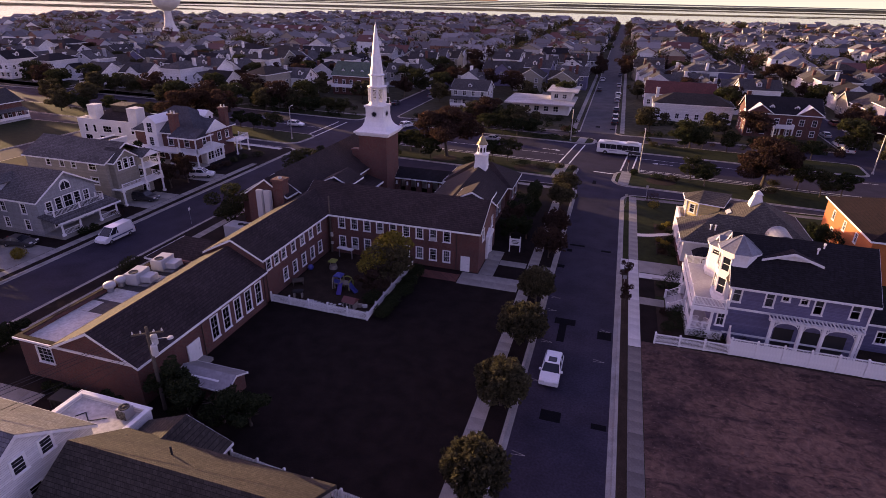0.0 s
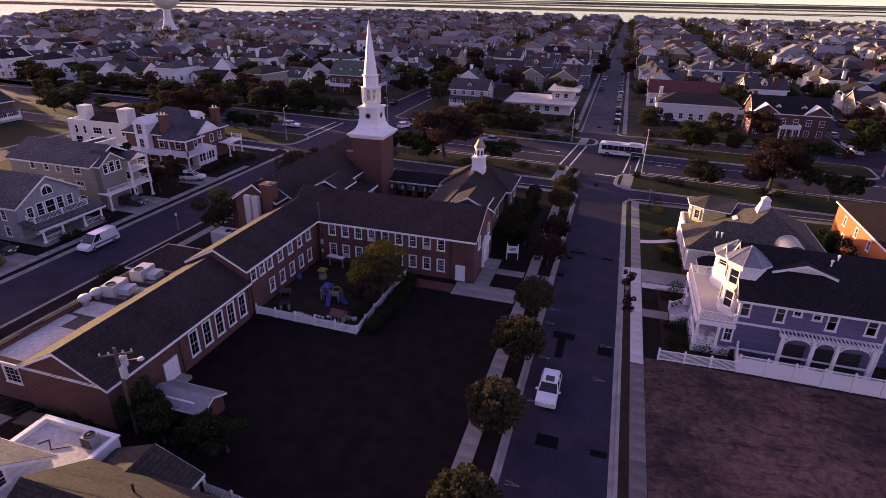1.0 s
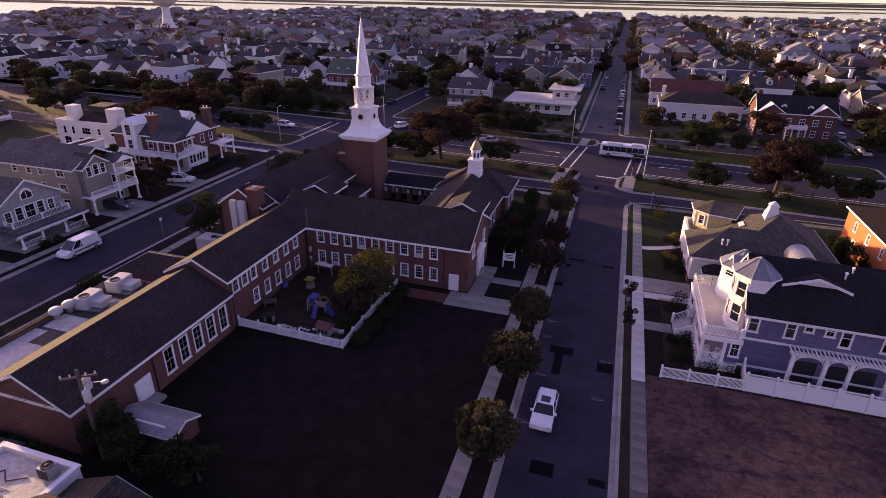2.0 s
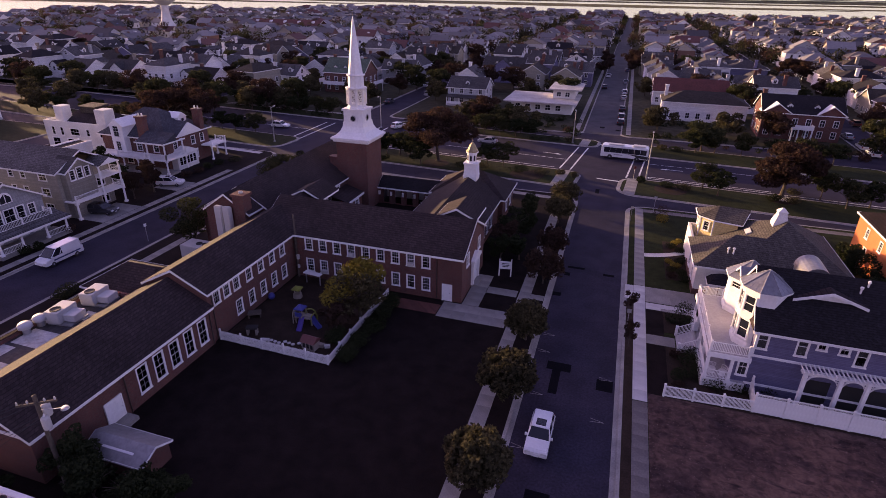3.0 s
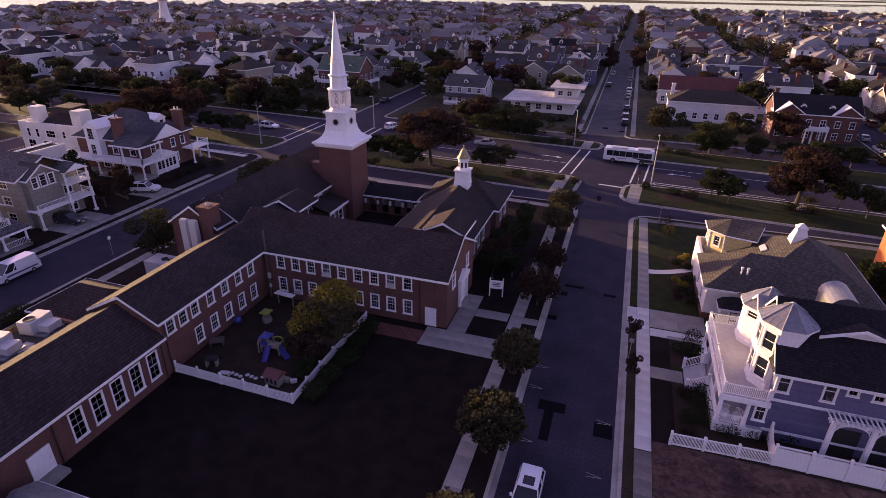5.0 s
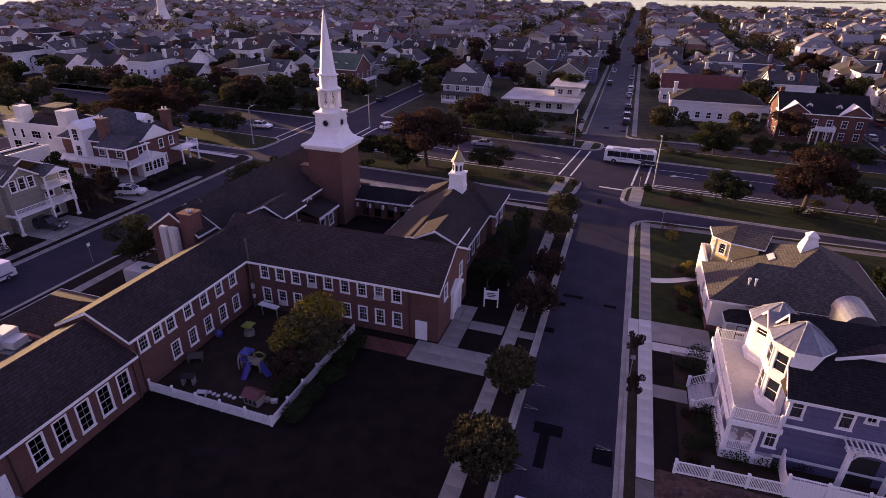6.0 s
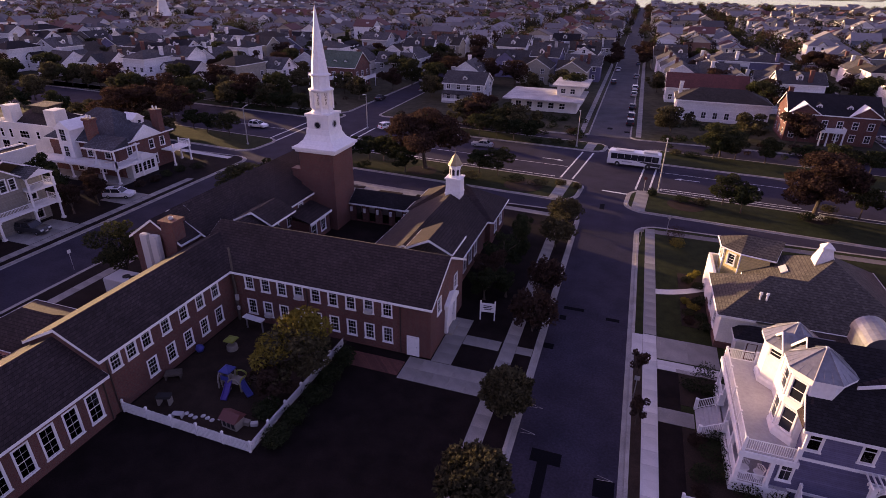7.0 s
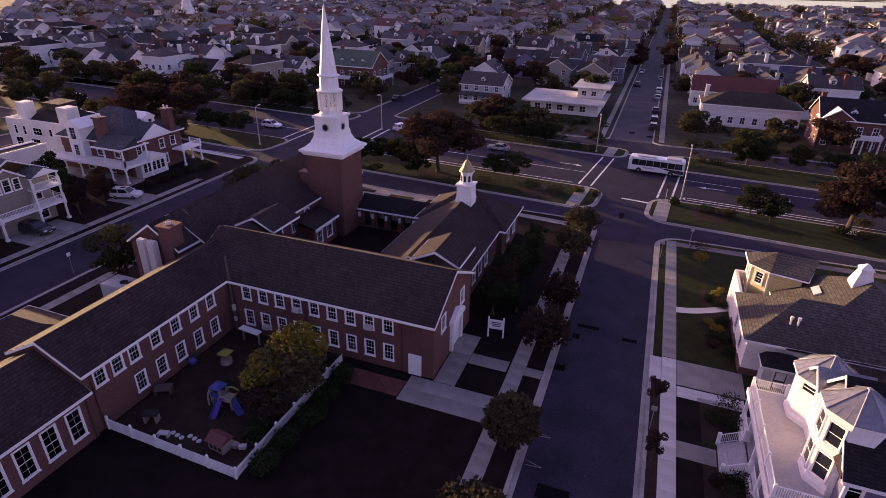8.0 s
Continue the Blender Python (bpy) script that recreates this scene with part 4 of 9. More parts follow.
def church_parts():
    # sanctuary, ridge along y
    block(church, -52.4, -40.2, 69.6, 101.0, 0, 5.4, "brick", [("w", 80 + 4 * i, 1.6, 1.3, 3.0, 2, 3) for i in range(5)] + [("e", 80 + 3 * i, 2.6, 1.0, 2.0, 2, 3) for i in range(3)], gable="y", rise=3.6)
    gable_roof(church, -52.4, -40.2, 69.6, 101.0, 5.4, 3.6, "y", "roof", over=0.4, rake=.05, label="large dark shingle church roof")
    # low aisle along the courtyard
    block(church, -40.2, -37.4, 83.2, 88.6, 0, 3.2, "brick", [("e", 84.4 + 2.4 * i, 0.9, 1.2, 1.6, 3, 2) for i in range(2)])
    g = Geo().prism([(-40.2, 4.1), (-37.0, 3.15), (-37.0, 3.33), (-40.2, 4.3)], "y", 82.9, 88.6)
    part("roof", g, "roof", church)
    part("eave_trim", Geo().box(-37.0, -36.9, 82.9, 88.6, 3.0, 3.3), "white", church)
    # tower
    x0, x1, y0, y1 = -41.6, -36.4, 89.0, 94.6
    cx, cy = (x0 + x1) / 2, (y0 + y1) / 2
    block(church, x0, x1, y0, y1, 0, 11.1, "brick", [])
    part("tower_buttress", Geo().box(x0 - 1.6, x0, y0 + .4, y0 + 1.6, 0, 8.2).box(x0 - 1.7, x0, y0 + .3, y0 + 1.7, 8.2, 8.4), "brick", church)
    st = part("steeple_skirt", steeple_skirt(cx, cy), "white", church, "flared white painted steeple base")
    s2 = Geo()
    a = 1.62
    s2.box(cx - a, cx + a, cy - a, cy + a, 13.2, 15.9).box(cx - a - .2, cx + a + .2, cy - a - .2, cy + a + .2, 15.75, 16.05)
    part("clock_stage", s2, "white", church, "white square stage with round windows")
    for m in (pose(cx, cy - a - .01, 14.6), pose(cx + a + .01, cy, 14.6, rz=90), pose(cx - a - .01, cy, 14.6, rz=-90)):
        ring = Geo()
        for i in range(20):
            b0, b1 = 2 * math.pi * i / 20, 2 * math.pi * (i + 1) / 20
            ring.add([(r * math.cos(b), d, r * math.sin(b)) for b in (b0, b1) for r in (.38, .5) for d in (-.08, 0.02)],
                     [(0, 1, 3, 2), (4, 6, 7, 5), (0, 4, 5, 1), (2, 3, 7, 6), (0, 2, 6, 4)])
        rw = part("round_window", ring, "steel", church, m=m)
        part("pane", Geo().sheet([(.38 * math.cos(2 * math.pi * i / 20), -.03, .38 * math.sin(2 * math.pi * i / 20)) for i in range(20)]), "darkglass", rw)
    # octagonal lantern with lattice openings
    lan, lat = Geo(), Geo()
    r0 = 1.42
    lan.lathe([(r0 + .15, 16.0), (r0 + .15, 16.3), (r0, 16.35), (r0, 16.7), (0.05, 16.7)], cx, cy, 8, math.pi / 8)
    for i in range(8):
        b = 2 * math.pi * i / 8 + math.pi / 8
        px, py = cx + r0 * math.cos(b), cy + r0 * math.sin(b)
        part("lantern_post", Geo().lathe([(.22, 16.6), (.22, 18.9)], px * .99 + cx * .01, py * .99 + cy * .01, 6), "white", church)
        b2 = b + 2 * math.pi / 8
        qx, qy = cx + r0 * math.cos(b2), cy + r0 * math.sin(b2)
        for k in range(5):
            t0, t1 = k / 5, (k + 1) / 5
            for ta, tb in ((t0, t1), (t1, t0)):
                for zz in (16.7, 17.45, 18.2):
                    lat.beam((px + (qx - px) * ta, py + (qy - py) * ta, zz), (px + (qx - px) * tb, py + (qy - py) * tb, zz + .72), .025, n=4)
    lan.lathe([(r0 + .1, 18.85), (r0 + .3, 19.05), (r0 + .3, 19.2), (1.25, 19.25), (1.2, 19.3)], cx, cy, 8, math.pi / 8)
    ln = part("lantern", lan, "white", church, "octagonal white lantern with lattice openings")
    part("lattice", lat, "white", ln)
    sp = Geo()
    sp.lathe([(1.24, 19.2), (1.2, 20.85), (1.45, 20.95), (1.45, 21.1), (1.12, 21.2), (.78, 23.9), (.46, 26.4), (.14, 28.8), (.03, 29.4)], cx, cy, 8, math.pi / 8)
    sp2 = part("spire", sp, "white", church, "tall tapering white octagonal spire")
    part("finial", Geo().lathe([(.02, 29.35), (.02, 29.5), (.1, 29.58), (.02, 29.66), (.01, 29.95)], cx, cy, 8), "gold", sp2)
    # cloister between the tower and the hall
    cl = Geo()
    holes = [(-35.6 + 2.1 * i, -34.5 + 2.1 * i, 0.1, 2.5) for i in range(5)]
    wall_geo(cl, -36.4, -25.6, 0, 3.1, 0.35, holes, lambda u, z, d: (u, 93.1 + d, z))
    part("arcade", cl, "brick", church)
    part("cloister_wall", Geo().box(-36.4, -25.6, 96.5, 96.8, 0, 3.1), "stucco", church)
    for i in range(6):
        x = -36.1 + 2.1 * i
        part("pilaster", Geo().box(x - .25, x + .25, 92.92, 93.1, 0, 2.6), "brick", church)
        lp = part("wall_lantern", Geo().box(x - .16, x + .16, 92.66, 92.92, 1.6, 2.25), "stucco", church)
    gable_roof(church, -36.35, -25.6, 93.1, 96.8, 3.1, 1.1, "x", "roofdark", over=0.5, rake=0.0)
    # hall with cupola: ridge along x, and a wing running to the school
    block(church, -26.0, -14.6, 91.0, 99.4, 0, 3.9, "brick", [("e", 94, 1.2, 1.1, 1.8, 3, 2), ("e", 97, 1.2, 1.1, 1.8, 3, 2)])
    hip_roof(church, -26.0, -14.6, 91.0, 99.4, 3.9, 2.9, "roof", over=0.5)
    block(church, -25.5, -15.3, 75.4, 91.0, 0, 4.0, "brick", [("e", 79 + 2.4 * i, 1.2, 1.1, 1.7, 3, 2) for i in range(4)] + [("w", 79 + 2.4 * i, 1.2, 1.1, 1.7, 3, 2) for i in range(4)], gable="y", rise=2.6)
    gable_roof(church, -25.5, -15.3, 75.0, 96.5, 4.0, 2.6, "y", "roof", over=0.4)
    for x in (-17.1, -38.75):
        gable_roof(church, x - 2.5, x + 2.5, 74.0, 78.5, 6.95, 1.2, "y", "roof", over=0.1)
    # cupola
    kx, ky = -20.15, 92.5
    cu = Geo()
    b = 1.02
    cu.box(kx - b, kx + b, ky - b, ky + b, 5.8, 7.3).box(kx - b - .08, kx + b + .08, ky - b - .08, ky + b + .08, 6.75, 6.87)
    cu.box(kx - .97, kx + .97, ky - .97, ky + .97, 7.3, 8.8).box(kx - 1.12, kx + 1.12, ky - 1.12, ky + 1.12, 8.75, 8.93)
    cu.lathe([(.78, 8.93), (.76, 10.35), (.98, 10.45), (.98, 10.57), (.7, 10.59)], kx, ky, 8, math.pi / 8)
    cp = part("cupola", cu, "white", church, "small white wooden cupola on the hall roof")
    part("dome", Geo().lathe([(.97, 10.55), (.93, 10.75), (.7, 11.05), (.56, 11.35), (.36, 11.75), (.12, 12.0), (.03, 12.08)], kx, ky, 8, math.pi / 8), "gold", cp, "dull gold bell-shaped dome")
    part("finial", Geo().lathe([(.03, 12.05), (.03, 12.2), (.12, 12.3), (.02, 12.42), (.01, 12.75)], kx, ky, 8), "gold", cp)
    lv = Geo()
    for m in range(8):
        q = 2 * math.pi * m / 8
        c, s = math.cos(q), math.sin(q)
        lv.add([(kx + .74 * c - t * s, ky + .74 * s + t * c, z) for t, z in ((-.16, 9.25), (.16, 9.25), (.16, 9.95), (0, 10.12), (-.16, 9.95))], [(0, 1, 2, 3, 4)])
    part("louvre", lv, "dark", cp)


def steeple_skirt(cx, cy):
    g = Geo()
    prof = [(3.0, 11.05), (3.05, 11.35), (3.3, 11.45), (3.3, 11.75), (2.7, 12.05), (2.15, 12.55), (1.8, 13.3), (1.72, 14.0)]
    k = math.sqrt(2)
    g.lathe([(r * k, z) for r, z in prof], cx, cy, 4, math.pi / 4)
    return g


church_parts()

# ---------------------------------------------------------------- houses east of the street
def octagon(g, cx, cy, r, z0, z1):
    return g.lathe([(r, z0), (r, z1)], cx, cy, 8, math.pi / 8)


def turret(parent, cx, cy, r, z0, z1, apex, name, rows, facets):
    part(name, octagon(Geo(), cx, cy, r, z0, z1), "white", parent, "white panelled octagonal bay")
    t = Geo().lathe([(r + .38, z1 - .14), (r + .38, z1 + .06), (r * .5, z1 + .06)], cx, cy, 8, math.pi / 8)
    part("eave_trim", t, "white", parent)
    rf = part(name + "_roof", Geo().lathe([(r + .4, z1 + .06), (.1, apex), (.04, apex + .05)], cx, cy, 8, math.pi / 8), "metalroof", parent, "gray standing-seam metal cone roof")
    ribs = Geo()
    for i in range(8):
        a = 2 * math.pi * i / 8 + math.pi / 8
        c, s = math.cos(a), math.sin(a)
        ribs.beam((cx + (r + .4) * c, cy + (r + .4) * s, z1 + .09), (cx + .1 * c, cy + .1 * s, apex + .03), .035, n=4)
        for k in (0.33, 0.67):
            a2 = a + 2 * math.pi / 8
            ex, ey = cx + (r + .4) * (c + (math.cos(a2) - c) * k), cy + (r + .4) * (s + (math.sin(a2) - s) * k)
            ribs.beam((ex, ey, z1 + .08), (cx + (ex - cx) * .08, cy + (ey - cy) * .08, apex - .12), .018, n=4)
    part("seam", ribs, "metalroof", rf)
    part("ridge_cap", Geo().lathe([(.16, apex - .05), (.12, apex + .05), (.03, apex + .1)], cx, cy, 8), "steel", rf)
    part("base_flare", Geo().lathe([(r + .12, z0), (r + .12, z0 + .35), (r, z0 + .55)], cx, cy, 8, math.pi / 8), "white", parent)
    ap = r * math.cos(math.pi / 8) + .06
    for i in facets:
        a = 2 * math.pi * i / 8
        for z, h in rows:
            put_window(parent, pose(cx + ap * math.cos(a), cy + ap * math.sin(a), z, rz=math.degrees(a) + 90), r * .52, h, 1, 1, 0.1, clear=False)


blue = thing("blue_house", pose(0, 0, 0.12), "slate-blue sided house with white trim, octagonal turrets and roof deck", "house")


def blue_house():
    X0, X1, Y0, Y1, EZ = 15.0, 27.7, 58.5, 66.7, 7.0
    DX, DY0, DY1, DZ, PZ = 11.45, 58.15, 69.2, 3.85, 1.0      # deck edge, its ends, deck and porch floors
    wins = [("s", 15.53, 4.8, .78, 1.75, 1, 1, .97), ("s", 18.63, 4.72, .78, 1.9, 1, 1, .95), ("s", 20.05, 5.65, .62, .95, 2, 1, .6), ("s", 21.75, 5.52, .66, .98, 2, 1, .5),
            ("s", 23.1, 4.64, .78, 1.85, 1, 1, .55), ("s", 26.37, 4.72, .82, 1.75, 1, 1, .6), ("w", 64.6, 1.4, 1.2, 2.0, 2, 1)]
    block(blue, X0, X1, Y0, Y1, -0.1, EZ, "bluesiding", wins, gable="x", rise=3.8, one=True, floors=(0.9, 3.9))
    gable_roof(blue, X0, X1, Y0, Y1, EZ, 3.8, "x", "roofdark", over=0.5, rake=0.45, label="charcoal shingle gable roof")
    part("belt_course", Geo().box(X0 - .05, X1, Y0 - .06, Y0, 3.85, 4.08).box(X0 - .05, X1, Y0 - .06, Y0, .85, 1.08).box(X0 - .06, X0 + .1, Y0 - .08, Y0 + .06, 4.08, 6.8).box(X1 - .1, X1 + .06, Y0 - .08, Y0, 0, 6.8), "white", blue)
    # lower room under the end of the deck
    part("wall", Geo().box(13.75, X0, Y0, 66.0, PZ, 3.6), "bluesiding", blue)
    put_window(blue, pose(14.55, Y0 - .07, 1.75), .72, 1.75, 2, 1, clear=False)
    # wicker seats on the porch
    for x, y, a in ((12.3, 59.2, 20), (13.2, 59.0, -60)):
        ch = thing("wicker_chair", pose(x, y, PZ + .12, rz=a), "round-backed white wicker chair on the porch", "chair", "porch chairs")
        part("seat", Geo().lathe([(.3, .35), (.36, .42), (.3, .48), (.02, .48)], n=12), "white", ch)
        part("base", Geo().lathe([(.3, 0), (.2, .2), (.3, .35)], n=12), "white", ch)
        bk = Geo()
        for i in range(10):
            u, v = math.pi * i / 9, math.pi * (i + 1) / 9
            if i < 9:
                bk.beam((.36 * math.cos(u), .1 + .26 * math.sin(u), .85), (.36 * math.cos(v), .1 + .26 * math.sin(v), .85), .03)
            bk.beam((.3 * math.cos(u), .08 + .22 * math.sin(u), .45), (.36 * math.cos(u), .1 + .26 * math.sin(u), .85), .018)
        part("backrest", bk, "white", ch)
    # low cross gable on the south slope
    px, py, pw = 20.3, 60.75, 2.62
    ped = part("pediment", Geo().prism([(px - pw, 9.06), (px + pw, 9.06), (px, 10.0)], "y", py, py + .12), "white", blue, "low white gable pediment on the roof slope")
    rf, rk = Geo(), Geo()
    for s in (-1, 1):
        e = px + s * (pw + .25)
        rf.prism([(e, 9.04), (px, 10.02), (px, 10.18), (e, 9.2)], "y", py - .3, 62.3)
        rk.prism([(e, 8.94), (px, 9.94), (px, 10.19), (e, 9.19)], "y", py - .38, py - .302)
    part("pediment_roof", rf, "roof", blue)
    part("rake_board", rk, "white", ped)
    turret(blue, 15.35, 61.3, 1.78, DZ, 9.65, 11.15, "near_turret", ((4.75, 1.8), (7.4, 1.55)), (4, 5))
    turret(blue, 15.4, 67.35, 1.82, DZ, 7.65, 9.3, "far_turret", ((6.65, .62),), (5,))
    part("bay_wall", Geo().box(14.55, X0, 64.0, 66.2, DZ, 8.3), "white", blue)
    put_window(blue, side_pose("w", 64.9, 6.2, 14.53, 0, 0, 0), .5, 1.5, 1, 1, 0.09, clear=False)
    part("gablet", Geo().prism([(64.5, 8.3), (66.7, 8.3), (65.6, 9.15)], "x", 14.3, 14.5), "stucco", blue)
    rf, rk = Geo(), Geo()
    for s in (-1, 1):
        e = 65.6 + s * 1.35
        rf.prism([(e, 8.1), (65.6, 9.2), (65.6, 9.33), (e, 8.23)], "x", 14.05, 17.4)
        rk.prism([(e, 8.0), (65.6, 9.1), (65.6, 9.34), (e, 8.24)], "x", 13.97, 14.045)
    part("gablet_roof", rf, "metalroof", blue)
    part("rake_board", rk, "white", blue)
    # small pent roof on the west gable beside the turret
    part("pent_roof", Geo().add([(14.42, 58.1, 6.72), (14.42, 60.6, 6.72), (15.0, 60.6, 6.72), (15.0, 58.1, 6.72), (14.98, 59.9, 8.5), (14.98, 60.6, 8.5)],
                                [(0, 1, 4), (1, 5, 4), (3, 2, 1, 0), (0, 4, 3), (1, 2, 5), (3, 4, 5, 2)]), "roof", blue)
    # back wing with a half-round dormer
    block(blue, 18.0, X1, Y1 - .3, 71.0, -0.1, 6.6, "bluesiding", one=True)
    hip_roof(blue, 18.0, X1, Y1 - .3, 71.0, 6.6, 1.4, "roofdark", over=.3)
    n = 12
    p = [(20.8 + 1.25 * math.cos(math.pi * i / n), 8.55 + 1.25 * math.sin(math.pi * i / n)) for i in range(n + 1)]
    part("barrel_dormer", Geo().prism(p, "y", 66.2, 69.6).box(19.6, 22.0, 66.4, 69.4, 6.4, 8.55), "metalroof", blue, "half-round pale metal dormer")
    block(blue, X1, 33.4, 61.0, 66.4, -.1, 3.4, "bluesiding", [("s", 30.5, 1.1, 1.0, 1.4, 2, 1)], one=True)
    hip_roof(blue, X1, 33.4, 61.0, 66.4, 3.4, 1.6, "roofdark", over=.35)
    # deck over the porch
    part("deck_floor", Geo().box(DX, X0, DY0, DY1, DZ - .3, DZ), "deck", blue, "pale coated roof deck", bevel=0.02)
    part("deck_fascia", Geo().box(DX - .13, DX, DY0 - .1, DY1 + .1, DZ - .5, DZ - .05).box(DX - .13, X0, DY0 - .13, DY0, DZ - .5, DZ - .05).box(DX, X0, DY1, DY1 + .12, DZ - .5, DZ - .05), "white", blue)
    xr, ys, yn = DX + .1, DY0 + .06, DY1 - .1
    step = (yn - ys) / 4
    corners = [(14.75, ys)] + [(xr, ys + step * k) for k in range(5)] + [(13.9, yn)]
    for a, b in zip(corners, corners[1:]):
        put_railing(blue, "deck_railing", (*a, DZ), (*b, DZ), 1.0, 0.13)
    for x, y in [(DX + .15, ys + .1 + (yn - ys - .2) * k / 4) for k in range(5)] + [(13.6, ys + .1), (14.8, yn)]:
        part("porch_post", Geo().box(x - .13, x + .13, y - .13, y + .13, 0.0, DZ - .3).box(x - .18, x + .18, y - .18, y + .18, PZ, PZ + .15).box(x - .18, x + .18, y - .18, y + .18, DZ - .55, DZ - .3), "white", blue)
    part("porch_floor", Geo().box(DX, X0, DY0 + .05, DY1, 0.0, PZ), "deck", blue)
    part("porch_skirt", Geo().box(DX - .07, DX, DY0, DY1, 0, PZ - .03).box(DX - .05, X0, DY0 - .03, DY0 + .05, 0, PZ - .03), "white", blue)
    for a, b in (((xr, ys), (13.6, ys)), ((xr, ys + .15), (xr, ys + step)), ((xr, ys + step), (xr, 62.9)), ((xr, 66.3), (xr, yn))):
        put_railing(blue, "porch_railing", (*a, PZ), (*b, PZ), 0.85, 0.12, 0.06)
    # porch stair
    for i in range(6):
        part("step", Geo().box(9.7 + .3 * i, 10.05 + .3 * i, 63.0, 66.2, .02, PZ / 6 * (i + 1)), "deck", blue)
    for y in (62.95, 66.25):
        put_railing(blue, "stair_rail", (9.75, y, 0.02), (11.4, y, PZ), 0.95, 0.14, 0.13)
    # pergola on the south side
    PY, PT = 57.45, 3.75
    posts = (19.15, 21.85, 23.85, 26.85)
    for x in posts:
        part("pergola_post", Geo().box(x - .15, x + .15, PY - .15, PY + .15, 0, PT).box(x - .22, x + .22, PY - .22, PY + .22, 0, .25), "white", blue)
    for a, b in zip(posts, posts[1:]):
        g = Geo()
        k, half, mid = 8, (b - a) / 2 - .15, (a + b) / 2
        for i in range(k):
            u0, u1 = -1 + 2 * i / k, -1 + 2 * (i + 1) / k
            z0, z1 = PT - .85 + .75 * math.sqrt(max(0, 1 - u0 * u0)), PT - .85 + .75 * math.sqrt(max(0, 1 - u1 * u1))
            g.add([(mid + u * half, y, z + d) for y in (PY - .08, PY + .08) for u, z in ((u0, z0), (u1, z1)) for d in (0, .1)],
                  [(0, 1, 3, 2), (4, 6, 7, 5), (0, 2, 6, 4), (1, 5, 7, 3)])
        n = int((b - a) / .16)
        for i in range(1, n):
            x = a + (b - a) * i / n
            u = (x - mid) / half
            zb = PT - .8 + .75 * math.sqrt(max(0, 1 - u * u)) if abs(u) < 1 else PT - .8
            g.box(x - .02, x + .02, PY - .03, PY + .03, zb, PT)
        for zz in (PT - .55, PT - .35, PT - .15):
            for s in (-1, 1):
                ulim = math.sqrt(max(0, 1 - min(1, ((zz - PT + .8) / .75)) ** 2))
                g.box(*sorted((mid + s * ulim * half, mid + s * half)), PY - .02, PY + .02, zz - .02, zz + .02)
        part("pergola_arch", g, "white", blue, "white lattice arch")
    part("pergola_beam", Geo().box(18.75, 27.25, PY - .2, PY - .1, PT, PT + .22).box(18.75, 27.25, PY + .1, PY + .2, PT, PT + .22), "white", blue)
    for i in range(25):
        x = 18.85 + .345 * i
        part("pergola_slat", Geo().box(x - .03, x + .03, 56.95, Y0 - .1, PT + .22, PT + .36), "white", blue)
    part("garage_door", Geo().box(19.8, 21.6, Y0 - .05, Y0 - .01, 0.0, 2.5), "dark", blue)
    part("garage_door", Geo().box(22.4, 26.4, Y0 - .05, Y0 - .01, 0.0, 2.5), "dark", blue)
    for x, y, h in ((22.6, 61.6, .35), (23.2, 62.1, .75)):
        part("vent_pipe", Geo().lathe([(.08, 9.4), (.08, 10.1 + h), (.14, 10.1 + h), (.14, 10.28 + h)], x, y, 8), "white", blue)


blue_house()


def low_panel(x0, x1, y0, y1):
    f = thing("fence_panel", pose(x0, y0, 0.12, rz=math.degrees(math.atan2(y1 - y0, x1 - x0))), "low white vinyl lattice fence panel beside the dirt lot", "fence", "low lattice fence")
    L = math.hypot(x1 - x0, y1 - y0)
    part("post", Geo().box(-.09, .09, -.09, .09, 0, 1.3).lathe([(.15, 1.3), (.15, 1.36), (.02, 1.48)], 0, 0, 4, math.pi / 4), "white", f)
    part("rail", Geo().box(.09, L - .09, -.04, .04, .08, .2), "white", f)
    part("rail", Geo().box(.09, L - .09, -.04, .04, 1.1, 1.2), "white", f)
    g = Geo()
    for i in range(int(L / .1) - 1):
        g.box(.14 + .1 * i, .19 + .1 * i, -.015, .015, .2, 1.1)
    tagged(part("picket", g, "white", f), kind="stuff")


BOARD = mesh_of("board", Geo().box(0, .272, -.03, .03, .1, 1.6), "white")


def high_panel(x0, x1, y0, y1):
    f = thing("fence_panel", pose(x0, y0, 0.12, rz=math.degrees(math.atan2(y1 - y0, x1 - x0))), "tall solid white vinyl fence panel with lattice top", "fence", "tall vinyl fence")
    L = math.hypot(x1 - x0, y1 - y0)
    part("post", Geo().box(-.09, .09, -.09, .09, 0, 2.0).lathe([(.15, 2.0), (.15, 2.06), (.02, 2.2)], 0, 0, 4, math.pi / 4), "white", f)
    for i in range(int((L - .18) / .28)):
        share("board", BOARD, f, pose(.09 + .28 * i, 0, 0))
    part("rail", Geo().box(.09, L - .09, -.045, .045, .05, .16), "white", f)
    part("rail", Geo().box(.09, L - .09, -.045, .045, 1.58, 1.68), "white", f)
    part("rail", Geo().box(.09, L - .09, -.045, .045, 1.9, 1.98), "white", f)
    g = Geo()
    for i in range(int((L - .2) / .12)):
        g.beam((.12 + .12 * i, 0, 1.68), (.24 + .12 * i, 0, 1.9), .014, n=4).beam((.24 + .12 * i, .01, 1.68), (.12 + .12 * i, .01, 1.9), .014, n=4)
    part("lattice", g, "white", f)


